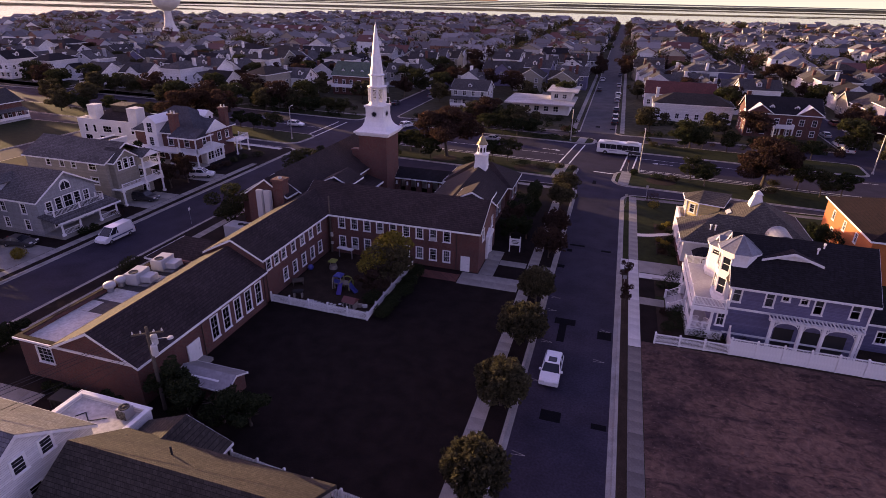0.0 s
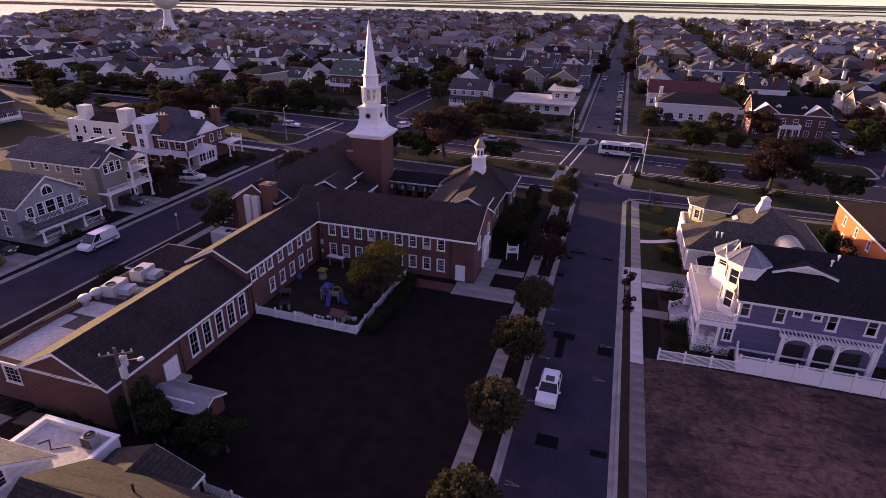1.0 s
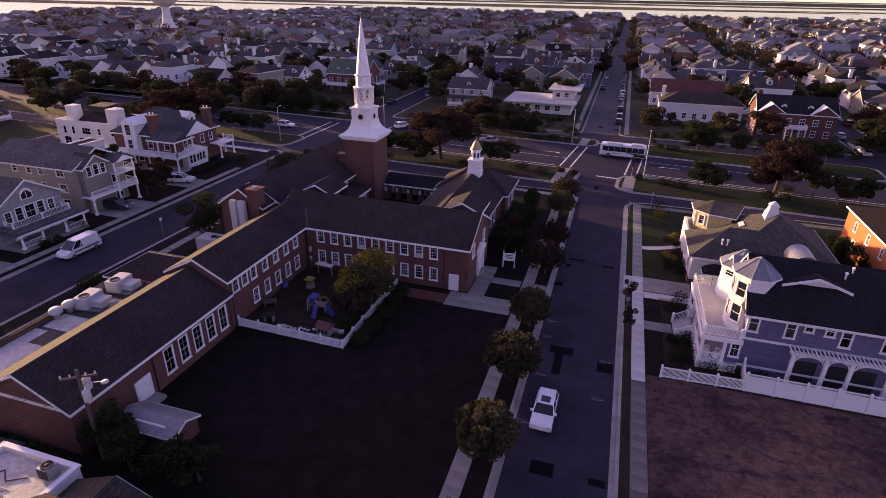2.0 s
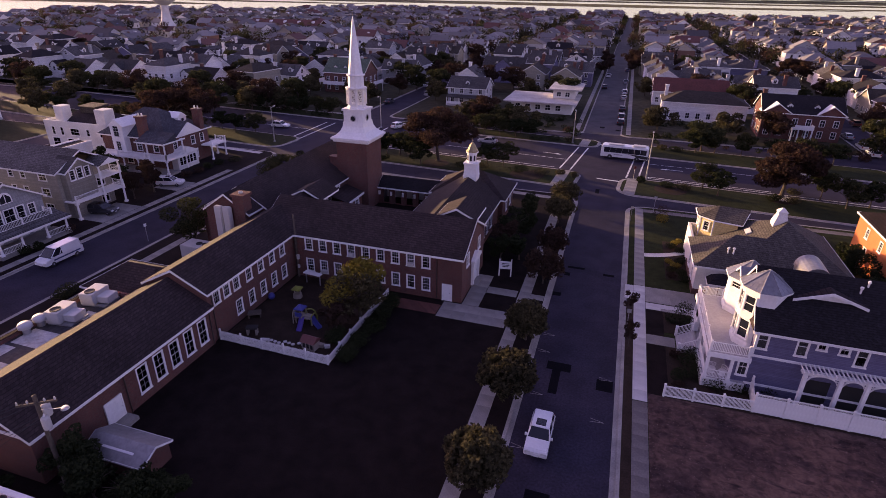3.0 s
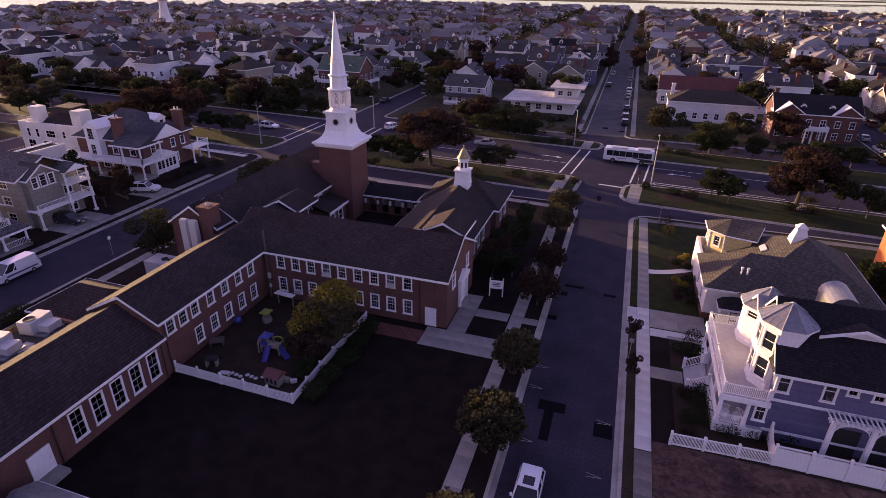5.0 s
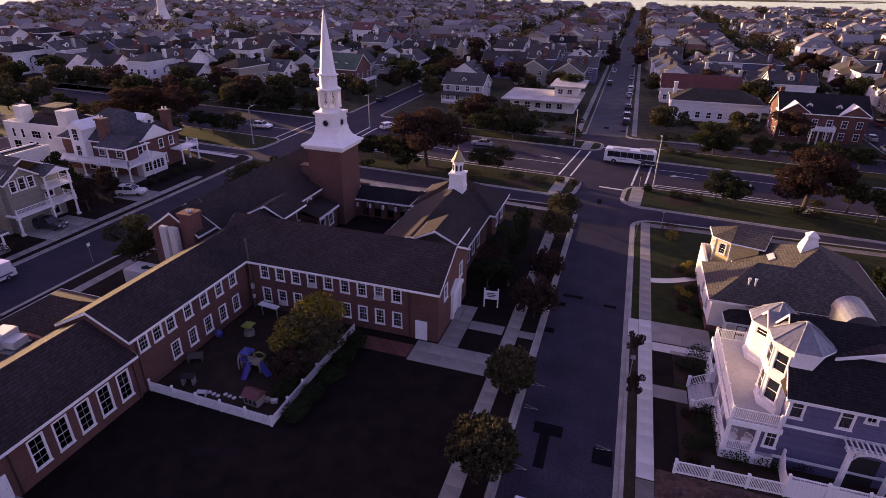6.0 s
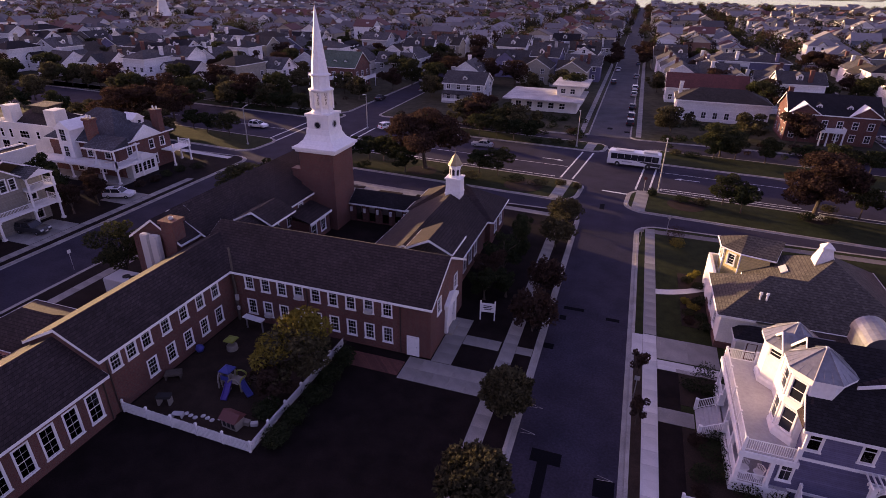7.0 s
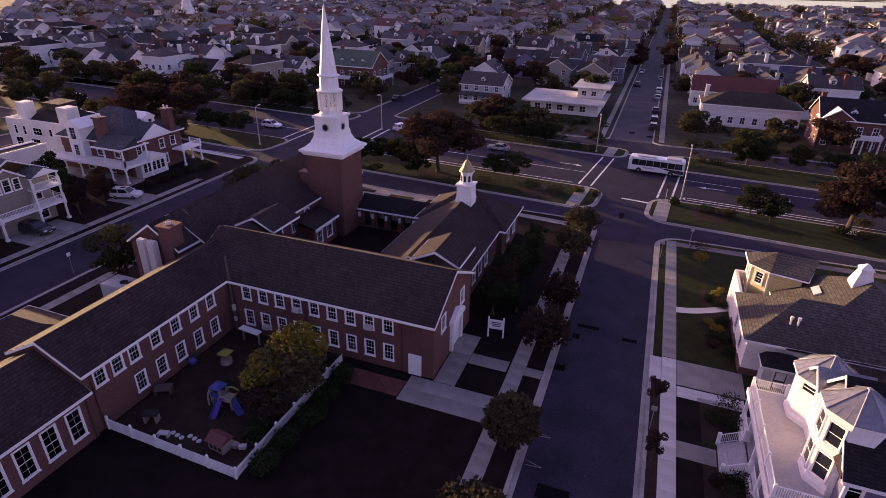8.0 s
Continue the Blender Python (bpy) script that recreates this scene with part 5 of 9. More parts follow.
for i in range(3):
    low_panel(8.1 + 2.45 * i, 10.55 + 2.45 * i, 55.3 + .1 * i, 55.4 + .1 * i)
for i in range(8):
    high_panel(15.45 + 2.44 * i, 17.89 + 2.44 * i, 55.6, 55.6)
f = thing("garden_gate", pose(15.45, 55.7, 0.12, rz=86), "white vinyl gate with a scooped top standing open", "gate")
for i in range(9):
    part("board", Geo().box(.05 + .27 * i, .31 + .27 * i, -.03, .03, .1, 1.35 + 1.0 * (i / 8 - .35) ** 2 * 1.6), "white", f)
part("rail", Geo().box(0, 2.5, -.05, .05, .1, .22), "white", f)
part("post", Geo().box(2.45, 2.62, -.09, .09, 0, 2.0), "white", f)

yellow = thing("yellow_house", pose(0, 0, 0.12), "cream and yellow house with large brown hipped shingle roof", "house")


def yellow_house():
    EZ = 3.9
    block(yellow, 12.1, 28.5, 76.65, 90.85, 0, EZ, "stucco", [("w", 79.4, .9, 1.1, 1.7, 2, 2), ("w", 83.0, .9, 1.1, 1.7, 2, 2), ("s", 18.5, 1, 1.1, 1.5, 2, 2), ("s", 22, 1, 1.1, 1.5, 2, 2)], one=True)
    hip_roof(yellow, 12.1, 23.7, 76.65, 84.85, EZ, 2.8, "roofumber", over=0.45)
    hip_roof(yellow, 15.5, 28.5, 76.65, 90.85, EZ + .012, 4.28, "roofumber", over=0.45)
    # corner tower with a splayed corner
    plan = [(13.15, 88.1), (14.65, 86.85), (17.4, 86.1), (18.4, 90.5), (13.15, 90.5)]
    part("tower_wall", Geo().prism(plan, "z", 0, 6.1), "yellowsiding", yellow)
    eave = [(12.7, 87.95), (14.5, 86.45), (17.8, 85.6), (19.5, 90.95), (12.7, 90.95)]
    part("tower_roof", Geo().add([(x, y, 6.1) for x, y in eave] + [(15.3, 89.2, 7.35), (19.0, 88.6, 7.35)],
                                 [(4, 3, 2, 1, 0), (0, 1, 5), (1, 2, 6, 5), (2, 3, 6), (3, 4, 5, 6), (4, 0, 5)]), "roofumber", yellow)
    g = Geo()
    for (ax, ay), (bx, by) in zip(eave, eave[1:] + eave[:1]):
        g.beam((ax, ay, 6.06), (bx, by, 6.06), .09, n=4)
    part("eave_trim", g, "white", yellow)
    for y in (88.7, 89.9):
        put_window(yellow, side_pose("w", y, 4.3, 13.12, 0, 0, 0), .7, 1.25, 1, 2, clear=False)
        put_window(yellow, side_pose("w", y, 1.2, 13.12, 0, 0, 0), .7, 1.6, 1, 2, clear=False)
    put_window(yellow, pose(13.85, 87.42, 4.3, rz=-40), .75, 1.25, 1, 2, clear=False)
    part("corner_board", Geo().box(13.06, 13.2, 88.05, 88.2, 0, 6.0).box(13.06, 13.2, 90.42, 90.56, 0, 6.0).box(14.55, 14.7, 86.8, 86.95, 0, 6.0), "white", yellow)
    part("chimney", Geo().lathe([(1.25, 6.9), (1.15, 7.7), (.72, 8.75), (.66, 9.0), (.80, 9.05), (.78, 9.16), (.12, 9.6), (.02, 9.62)], 21.4, 84.2, 4, math.pi / 4), "stucco", yellow, "cream tapered cupola with a small cap")
    part("skylight", Geo().box(-.35, .35, -.75, .75, .02, .16).box(-.27, .27, -.66, .66, .16, .18), "unit", yellow, m=pose(18.3, 84.4, EZ + .62 * 3.25, ry=-31.6))
    block(yellow, 13.6, 16.4, 75.2, 76.65, 0, 2.5, "stucco")
    hip_roof(yellow, 13.6, 16.4, 75.0, 76.8, 2.5, 1.0, "roofdark", over=0.35)
    door_part(yellow, pose(15.0, 75.16, 0.05), 0.95, 2.05, M["roofred"], 1, "dark red front door")
    for x in (15.3, 15.9):
        part("vent_pipe", Geo().lathe([(.09, 4.6), (.09, 5.75), (.15, 5.75), (.15, 5.95)], x, 78.3, 8), "white", yellow)
    part("brick_base", Geo().box(12.02, 12.1, 76.65, 85.6, 0, .7).box(12.02, 28.5, 76.57, 76.65, 0, .7), "brick", yellow)


yellow_house()
orange = thing("orange_house", pose(0, 0, 0.12), "bright orange stucco house with red-brown roof, its unlit look put into dark colour", "house")
block(orange, 34.5, 47, 79.0, 97.0, 0, 6.0, "orangestucco", [("w", 93.2, 3.7, .8, 1.3, 2, 2), ("w", 88.6, 3.7, .8, 1.3, 2, 2), ("w", 92.4, .8, .9, 1.8, 1, 2), ("w", 84, 3.7, .8, 1.3, 2, 2)], one=True)
hip_roof(orange, 34.5, 47, 79.0, 97.0, 6.0, 2.6, "roofmaroon", over=0.35)

# ---------------------------------------------------------------- houses west of the side street
def porch_columns(parent, pts, z0, z1, r=0.16):
    for x, y in pts:
        part("column", Geo().box(x - r * 1.3, x + r * 1.3, y - r * 1.3, y + r * 1.3, z0, z0 + .3).lathe([(r, z0 + .3), (r * .85, z1 - .2)], x, y, 10).box(x - r * 1.3, x + r * 1.3, y - r * 1.3, y + r * 1.3, z1 - .2, z1), "white", parent)


gray = thing("gray_house", pose(0, 1.6, 0.12), "pale gray gabled house with white balcony and front porch", "house")


def gray_house():
    block(gray, -92, -77.2, 54.2, 64.2, 0, 5.6, "graysiding", [("e", 56.0, 3.3, .9, 1.5, 2, 2), ("e", 57.6, 3.1, 1.0, 1.9, 1, 2), ("e", 59.2, 3.1, 1.4, 1.9, 2, 1), ("e", 60.8, 3.1, 1.0, 1.9, 1, 2), ("e", 62.4, 3.3, .9, 1.5, 2, 2),
          ("e", 56.6, .8, 1.0, 1.5, 2, 2), ("e", 60.0, .8, 1.6, 1.5, 3, 2), ("e", 62.2, .8, 1.0, 1.5, 2, 2), ("s", -80, 3.3, .9, 1.5, 2, 2), ("s", -84, 3.3, .9, 1.5, 2, 2), ("s", -80, .8, .9, 1.5, 2, 2), ("s", -84, .8, .9, 1.5, 2, 2)],
          gable="x", rise=3.0, one=True, floors=(2.9,))
    gable_roof(gray, -92, -77.2, 54.2, 64.2, 5.6, 3.0, "x", "roofgray", over=0.5, rake=0.5)
    dm = two_tone("dormer", Geo().box(-86.4, -84.4, 54.9, 58.2, 5.9, 7.3).prism([(-86.4, 7.3), (-84.4, 7.3), (-85.4, 8.0)], "y", 54.9, 58.6), "graysiding",
                  Geo().prism([(-86.7, 7.08), (-85.4, 8.0), (-85.4, 8.16), (-86.7, 7.24)], "y", 54.6, 58.9).prism([(-84.1, 7.08), (-85.4, 8.0), (-85.4, 8.16), (-84.1, 7.24)], "y", 54.6, 58.9), "roofgray", gray)
    put_window(dm, pose(-85.4, 54.83, 6.15), .8, 1.0, 1, 2, clear=False)
    fr = Geo()
    n = 8
    arc = [(59.2 + .8 * math.cos(math.pi * i / n), 6.5 + .8 * math.sin(math.pi * i / n)) for i in range(n + 1)]
    fr.prism([(58.3, 5.85), (60.1, 5.85)] + [(59.2 + .9 * math.cos(math.pi * i / n), 6.5 + .9 * math.sin(math.pi * i / n)) for i in range(n + 1)], "x", -77.2, -77.12)
    w = part("fan_window", fr, "white", gray)
    part("pane", Geo().prism([(58.45, 5.95), (59.15, 5.95), (59.15, 7.2), (58.45, 6.6)], "x", -77.12, -77.1).prism([(59.25, 5.95), (59.95, 5.95), (59.95, 6.6), (59.25, 7.2)], "x", -77.12, -77.1), "darkglass", w)
    part("balcony_floor", Geo().box(-77.2, -75.4, 55.0, 63.8, 2.75, 2.9), "deck", gray)
    for a, b in (((-75.5, 55.1), (-75.5, 59.4)), ((-75.5, 59.4), (-75.5, 63.7)), ((-77.0, 55.1), (-75.5, 55.1)), ((-75.5, 63.7), (-77.0, 63.7))):
        put_railing(gray, "balcony_railing", (*a, 2.9), (*b, 2.9), .95, .2, .08)
    part("porch_roof", Geo().prism([(-77.2, 3.1), (-73.6, 2.5), (-73.6, 2.65), (-77.2, 3.3)], "y", 53.8, 65.0).box(-73.6, -73.5, 53.8, 65.0, 2.35, 2.7), "roofgray", gray)
    part("eave_trim", Geo().box(-73.5, -73.44, 53.8, 65.0, 2.35, 2.62), "white", gray)
    part("porch_floor", Geo().box(-77.2, -73.6, 54.2, 64.6, 0, .45), "concrete", gray)
    porch_columns(gray, [(-73.9, 54.6), (-73.9, 57.6), (-73.9, 61.2), (-73.9, 64.3)], .45, 2.45)
    for a, b in ((54.6, 57.6), (61.2, 64.3)):
        put_railing(gray, "porch_railing", (-73.9, a, .45), (-73.9, b, .45), .85, .2, .06)


gray_house()
tan = thing("tan_house", pose(0, 0, 0.12), "three-storey taupe house with white balconies and garage below", "house")


def tan_house():
    x1 = -78.6
    wins = []
    for z in (0.9, 3.4, 5.9):
        wins += [("s", -81.5, z, 1.5, 1.2, 2, 1), ("s", -85.5, z, .9, 1.1, 1, 2), ("s", -88, z, .9, 1.1, 1, 2), ("s", -91, z, .9, 1.1, 1, 2)]
    wins += [("e", 71.6, 6.0, .9, 1.6, 1, 2), ("e", 72.8, 6.0, .9, 1.6, 1, 2), ("e", 74.0, 6.0, .9, 1.6, 1, 2), ("e", 71.4, 3.3, 1.0, 1.7, 1, 2), ("e", 73, 3.3, 1.3, 1.7, 2, 1), ("e", 77, 3.3, 1.3, 1.7, 2, 1),
             ("e", 71.8, .7, 1.3, 1.5, 2, 1), ("e", 74, .7, 1.3, 1.5, 2, 1), ("e", 77.2, .4, 1.3, 2, 2, 1)]
    block(tan, -96, x1, 69.8, 79.0, 0, 7.4, "tansiding", wins, one=True, gable="x", rise=0.0, floors=(2.8, 5.4))
    gable_roof(tan, -96, x1, 69.8, 79.0, 7.4, 2.3, "x", "roofgray", over=0.45, rake=0.3)
    block(tan, x1, x1 + 1.2, 70.4, 75.2, 0, 7.4, "tansiding", [("e", 71.5, 5.9, .8, 1.5, 1, 2), ("e", 72.8, 5.9, .9, 1.7, 1, 2), ("e", 74.1, 5.9, .8, 1.5, 1, 2)], one=True, gable="x", rise=1.6)
    gable_roof(tan, x1 - 2, x1 + 1.2, 70.4, 75.2, 7.4, 1.6, "x", "roofgray", over=0.3, rake=0.3)
    for z in (2.6, 5.1):
        part("balcony_floor", Geo().box(x1, x1 + 2.4, 70.0 if z < 4 else 75.3, 79.2, z, z + .2), "white", tan)
        for a, b in (((x1 + 2.3, 70.1 if z < 4 else 75.4), (x1 + 2.3, 75.3)), ((x1 + 2.3, 75.3), (x1 + 2.3, 79.1)), ((x1 + 2.3, 79.1), (x1 + .1, 79.1))):
            put_railing(tan, "balcony_railing", (*a, z + .2), (*b, z + .2), .95, .18, .07)
    porch_columns(tan, [(x1 + 2.2, 70.2), (x1 + 2.2, 75.3), (x1 + 2.2, 79.0)], 0, 2.6, .18)
    porch_columns(tan, [(x1 + 2.2, 75.3), (x1 + 2.2, 79.0)], 2.8, 7.2, .16)
    part("porch_roof", Geo().prism([(75.0, 7.2), (79.4, 7.2), (77.2, 8.3)], "x", x1 - 1, x1 + 2.6), "roofgray", tan)
    part("gablet", Geo().prism([(75.3, 7.2), (79.1, 7.2), (77.2, 8.15)], "x", x1 + 2.6, x1 + 2.66), "white", tan)


tan_house()
mansion = thing("brick_house", pose(1.6, 1.9, 0.12), "brick corner house with white columned verandas and tall chimneys", "house")


def brick_house():
    x0, x1, y0, y1 = -99, -83.5, 93.6, 105.6
    wins = [("e", 96, 3.7, 1, 1.6, 2, 2), ("e", 101, 3.7, 1, 1.6, 2, 2), ("e", 103.6, 3.7, 1, 1.6, 2, 2), ("s", -86, 3.5, 1.2, 1.9, 2, 2), ("s", -90, 3.5, 1.2, 1.9, 2, 2), ("s", -95.5, 3.6, 1.4, 1.9, 2, 2), ("s", -88, .7, 1.3, 1.8, 2, 2), ("s", -93, .7, 1.3, 1.8, 2, 2)]
    wins += [("e", 97.0 + 1.1 * i, .8, .85, 1.7, 1, 2) for i in range(5)]
    block(mansion, x0, x1, y0, y1, 0, 6.2, "brick", wins, floors=(3.1,))
    hip_roof(mansion, x0, x1, y0, y1, 6.2, 4.5, "roofslate", over=0.6)
    # south and east veranda
    part("veranda_floor", Geo().box(-99, -81.0, 90.4, 93.6, 2.8, 3.1).box(-83.5, -81.0, 93.6, 96.0, 2.8, 3.1), "white", mansion)
    part("veranda_ground", Geo().box(-99, -81.0, 90.4, 93.6, 0, .35), "concrete", mansion)
    porch_columns(mansion, [(-81.2, 90.6), (-84.5, 90.6), (-88, 90.6), (-91.5, 90.6), (-95, 90.6), (-98.6, 90.6), (-81.2, 95.8)], .35, 2.8, .17)
    porch_columns(mansion, [(-81.4, 90.8), (-85.5, 90.8), (-81.4, 95.6)], 3.1, 6.2, .17)
    for a, b in (((-81.1, 90.6), (-86, 90.6)), ((-86, 90.6), (-92.5, 90.6)), ((-92.5, 90.6), (-98.9, 90.6)), ((-81.1, 90.6), (-81.1, 95.9)), ((-98.9, 90.6), (-98.9, 93.5))):
        put_railing(mansion, "veranda_railing", (*a, 3.1), (*b, 3.1), .95, .22, .1)
    g = Geo().prism([(90.2, 6.2), (93.8, 6.2), (93.8, 7.6)], "x", -87.5, -81.0)
    part("veranda_roof", g, "roofslate", mansion)
    part("eave_trim", Geo().box(-87.6, -80.9, 90.1, 90.25, 6.0, 6.25).box(-81.0, -80.9, 90.2, 96, 6.0, 6.25), "white", mansion)
    # north-east balcony
    part("balcony_floor", Geo().box(-83.5, -80.8, 103.0, 107.6, 2.8, 3.05), "white", mansion)
    for a, b in (((-80.9, 103.1), (-80.9, 107.5)), ((-80.9, 107.5), (-83.4, 107.5))):
        put_railing(mansion, "balcony_railing", (*a, 3.05), (*b, 3.05), .95, .22, .09)
    porch_columns(mansion, [(-81.0, 103.2), (-81.0, 107.4), (-83.2, 107.4)], 0, 2.8, .16)
    # gables, bay and chimneys
    block(mansion, -83.5, -82.0, 94.3, 100.0, 0, 2.9, "stucco", [("e", 95.2 + .95 * i, .8, .8, 1.6, 1, 2) for i in range(5)], one=True)
    part("bay_roof", Geo().prism([(94.0, 2.9), (100.3, 2.9), (97.15, 4.2)], "x", -83.5, -81.7), "white", mansion)
    part("gablet", Geo().prism([(96.2, 6.2), (103.0, 6.2), (99.6, 8.4)], "x", -83.0, -82.7), "white", mansion)
    part("gablet_roof", Geo().prism([(96.0, 6.25), (103.2, 6.25), (99.6, 8.6)], "x", -89, -83.02), "roofslate", mansion)
    part("dormer", Geo().box(-88.5, -85.6, 100.2, 102.4, 7.0, 8.9).prism([(99.9, 8.9), (102.7, 8.9), (101.3, 9.9)], "x", -88.5, -85.5), "white", mansion)
    put_window(mansion, side_pose("e", 101.3, 7.5, 0, -85.5, 0, 0), .8, 1.2, 1, 2, clear=False)
    part("dormer", Geo().box(-95.1, -92.1, 92.3, 97, 3.2, 8.2).prism([(-95.5, 8.2), (-91.7, 8.2), (-93.6, 9.6)], "y", 92.2, 98), "white", mansion)
    put_window(mansion, pose(-93.6, 92.17, 6.2), 1.3, 2.1, 2, 2, clear=False)
    put_window(mansion, pose(-93.6, 92.17, 3.4), 1.1, 1.9, 2, 2, clear=False)
    for x, y in ((-88.3, 93.6), (-83.7, 103.6)):
        c = part("chimney", Geo().box(x - .8, x + .8, y - .6, y + .6, 5.5, 10.2).box(x - .95, x + .95, y - .75, y + .75, 10.0, 10.35), "brick", mansion)
        for k in (-.4, .4):
            part("chimney_pot", Geo().lathe([(.16, 10.35), (.13, 10.9), (.1, 10.9), (.1, 10.4)], x + k, y, 8), "stucco", c)


brick_house()
modern = thing("white_modern_house", pose(0, 0, 0.12), "white stucco flat-roofed house with brown rooftop pavilion", "house")
block(modern, -118.5, -101.3, 100.2, 110.5, 0, 6.3, "stucco", [("s", -116.2, 3.3, .8, 1.7, 1, 1), ("s", -113.8, 3.3, .8, 1.7, 1, 1), ("s", -110.2, 3.5, 2.4, 1.4, 3, 1), ("s", -106.6, 3.6, .8, 1.4, 1, 1), ("s", -103, 3.6, .8, 1.4, 1, 1), ("e", 104, 3.6, 1, 1.5, 1, 1), ("s", -116, .6, 2, 2, 2, 1), ("s", -111.5, .6, 2.6, 2, 2, 1)], one=True)
part("flat_roof", Geo().box(-118.2, -101.6, 100.5, 110.2, 5.7, 5.9), "membrane", modern)
hip_roof(modern, -115.5, -104, 101.6, 109.6, 6.0, 2.3, "roof", over=0.1, run=2.8)
part("skylight_box", Geo().box(-111.6, -107.6, 104.0, 107.2, 7.6, 8.9).prism([(103.7, 8.9), (107.5, 8.9), (107.5, 9.2), (103.7, 9.0)], "x", -112, -107.2), "rooftan", modern, "brown rooftop lantern with a sloped top")
part("stair_tower", Geo().box(-115.6, -113.4, 101.0, 103.2, 5.9, 9.3), "stucco", modern)
part("stair_tower", Geo().box(-104.0, -101.5, 100.6, 103.2, 5.9, 9.3), "stucco", modern)
block(modern, -99.6, -96.4, 82.0, 92.0, 0, 5.4, "stucco", [("s", -98, 2.9, 1.2, 1.4, 2, 1)], one=True)
part("flat_roof", Geo().box(-99.3, -96.7, 82.3, 91.7, 5.2, 5.45), "roofdark", modern)
part("parapet", Geo().box(-99.7, -99.45, 81.9, 92.1, 5.4, 5.65).box(-96.55, -96.3, 81.9, 92.1, 5.4, 5.65).box(-99.45, -96.55, 81.9, 82.15, 5.4, 5.65), "white", modern)

# ---------------------------------------------------------------- the town beyond the avenue
FARWIN = {}


def far_window(w, h):
    key = (round(w, 2), round(h, 2))
    if key not in FARWIN:
        g = Geo().box(-w / 2 - .12, w / 2 + .12, -.06, .04, -.12, h + .12)
        me = mesh_of("window", g, ["white", "darkglass"])
        bm = bmesh.new()
        bm.from_mesh(me)
        q = [bm.verts.new(p) for p in ((-w / 2, -.075, 0), (-.03, -.075, 0), (-.03, -.075, h), (-w / 2, -.075, h), (.03, -.075, 0), (w / 2, -.075, 0), (w / 2, -.075, h), (.03, -.075, h))]
        for i in (0, 4):
            for z0, z1 in ((0, .47), (.53, 1)):
                vs = [bm.verts.new((q[i + k].co.x, -.075, h * (z0 if k in (0, 1) else z1))) for k in range(4)]
                bm.faces.new(vs).material_index = 1
        bm.to_mesh(me)
        bm.free()
        FARWIN[key] = me
    return FARWIN[key]


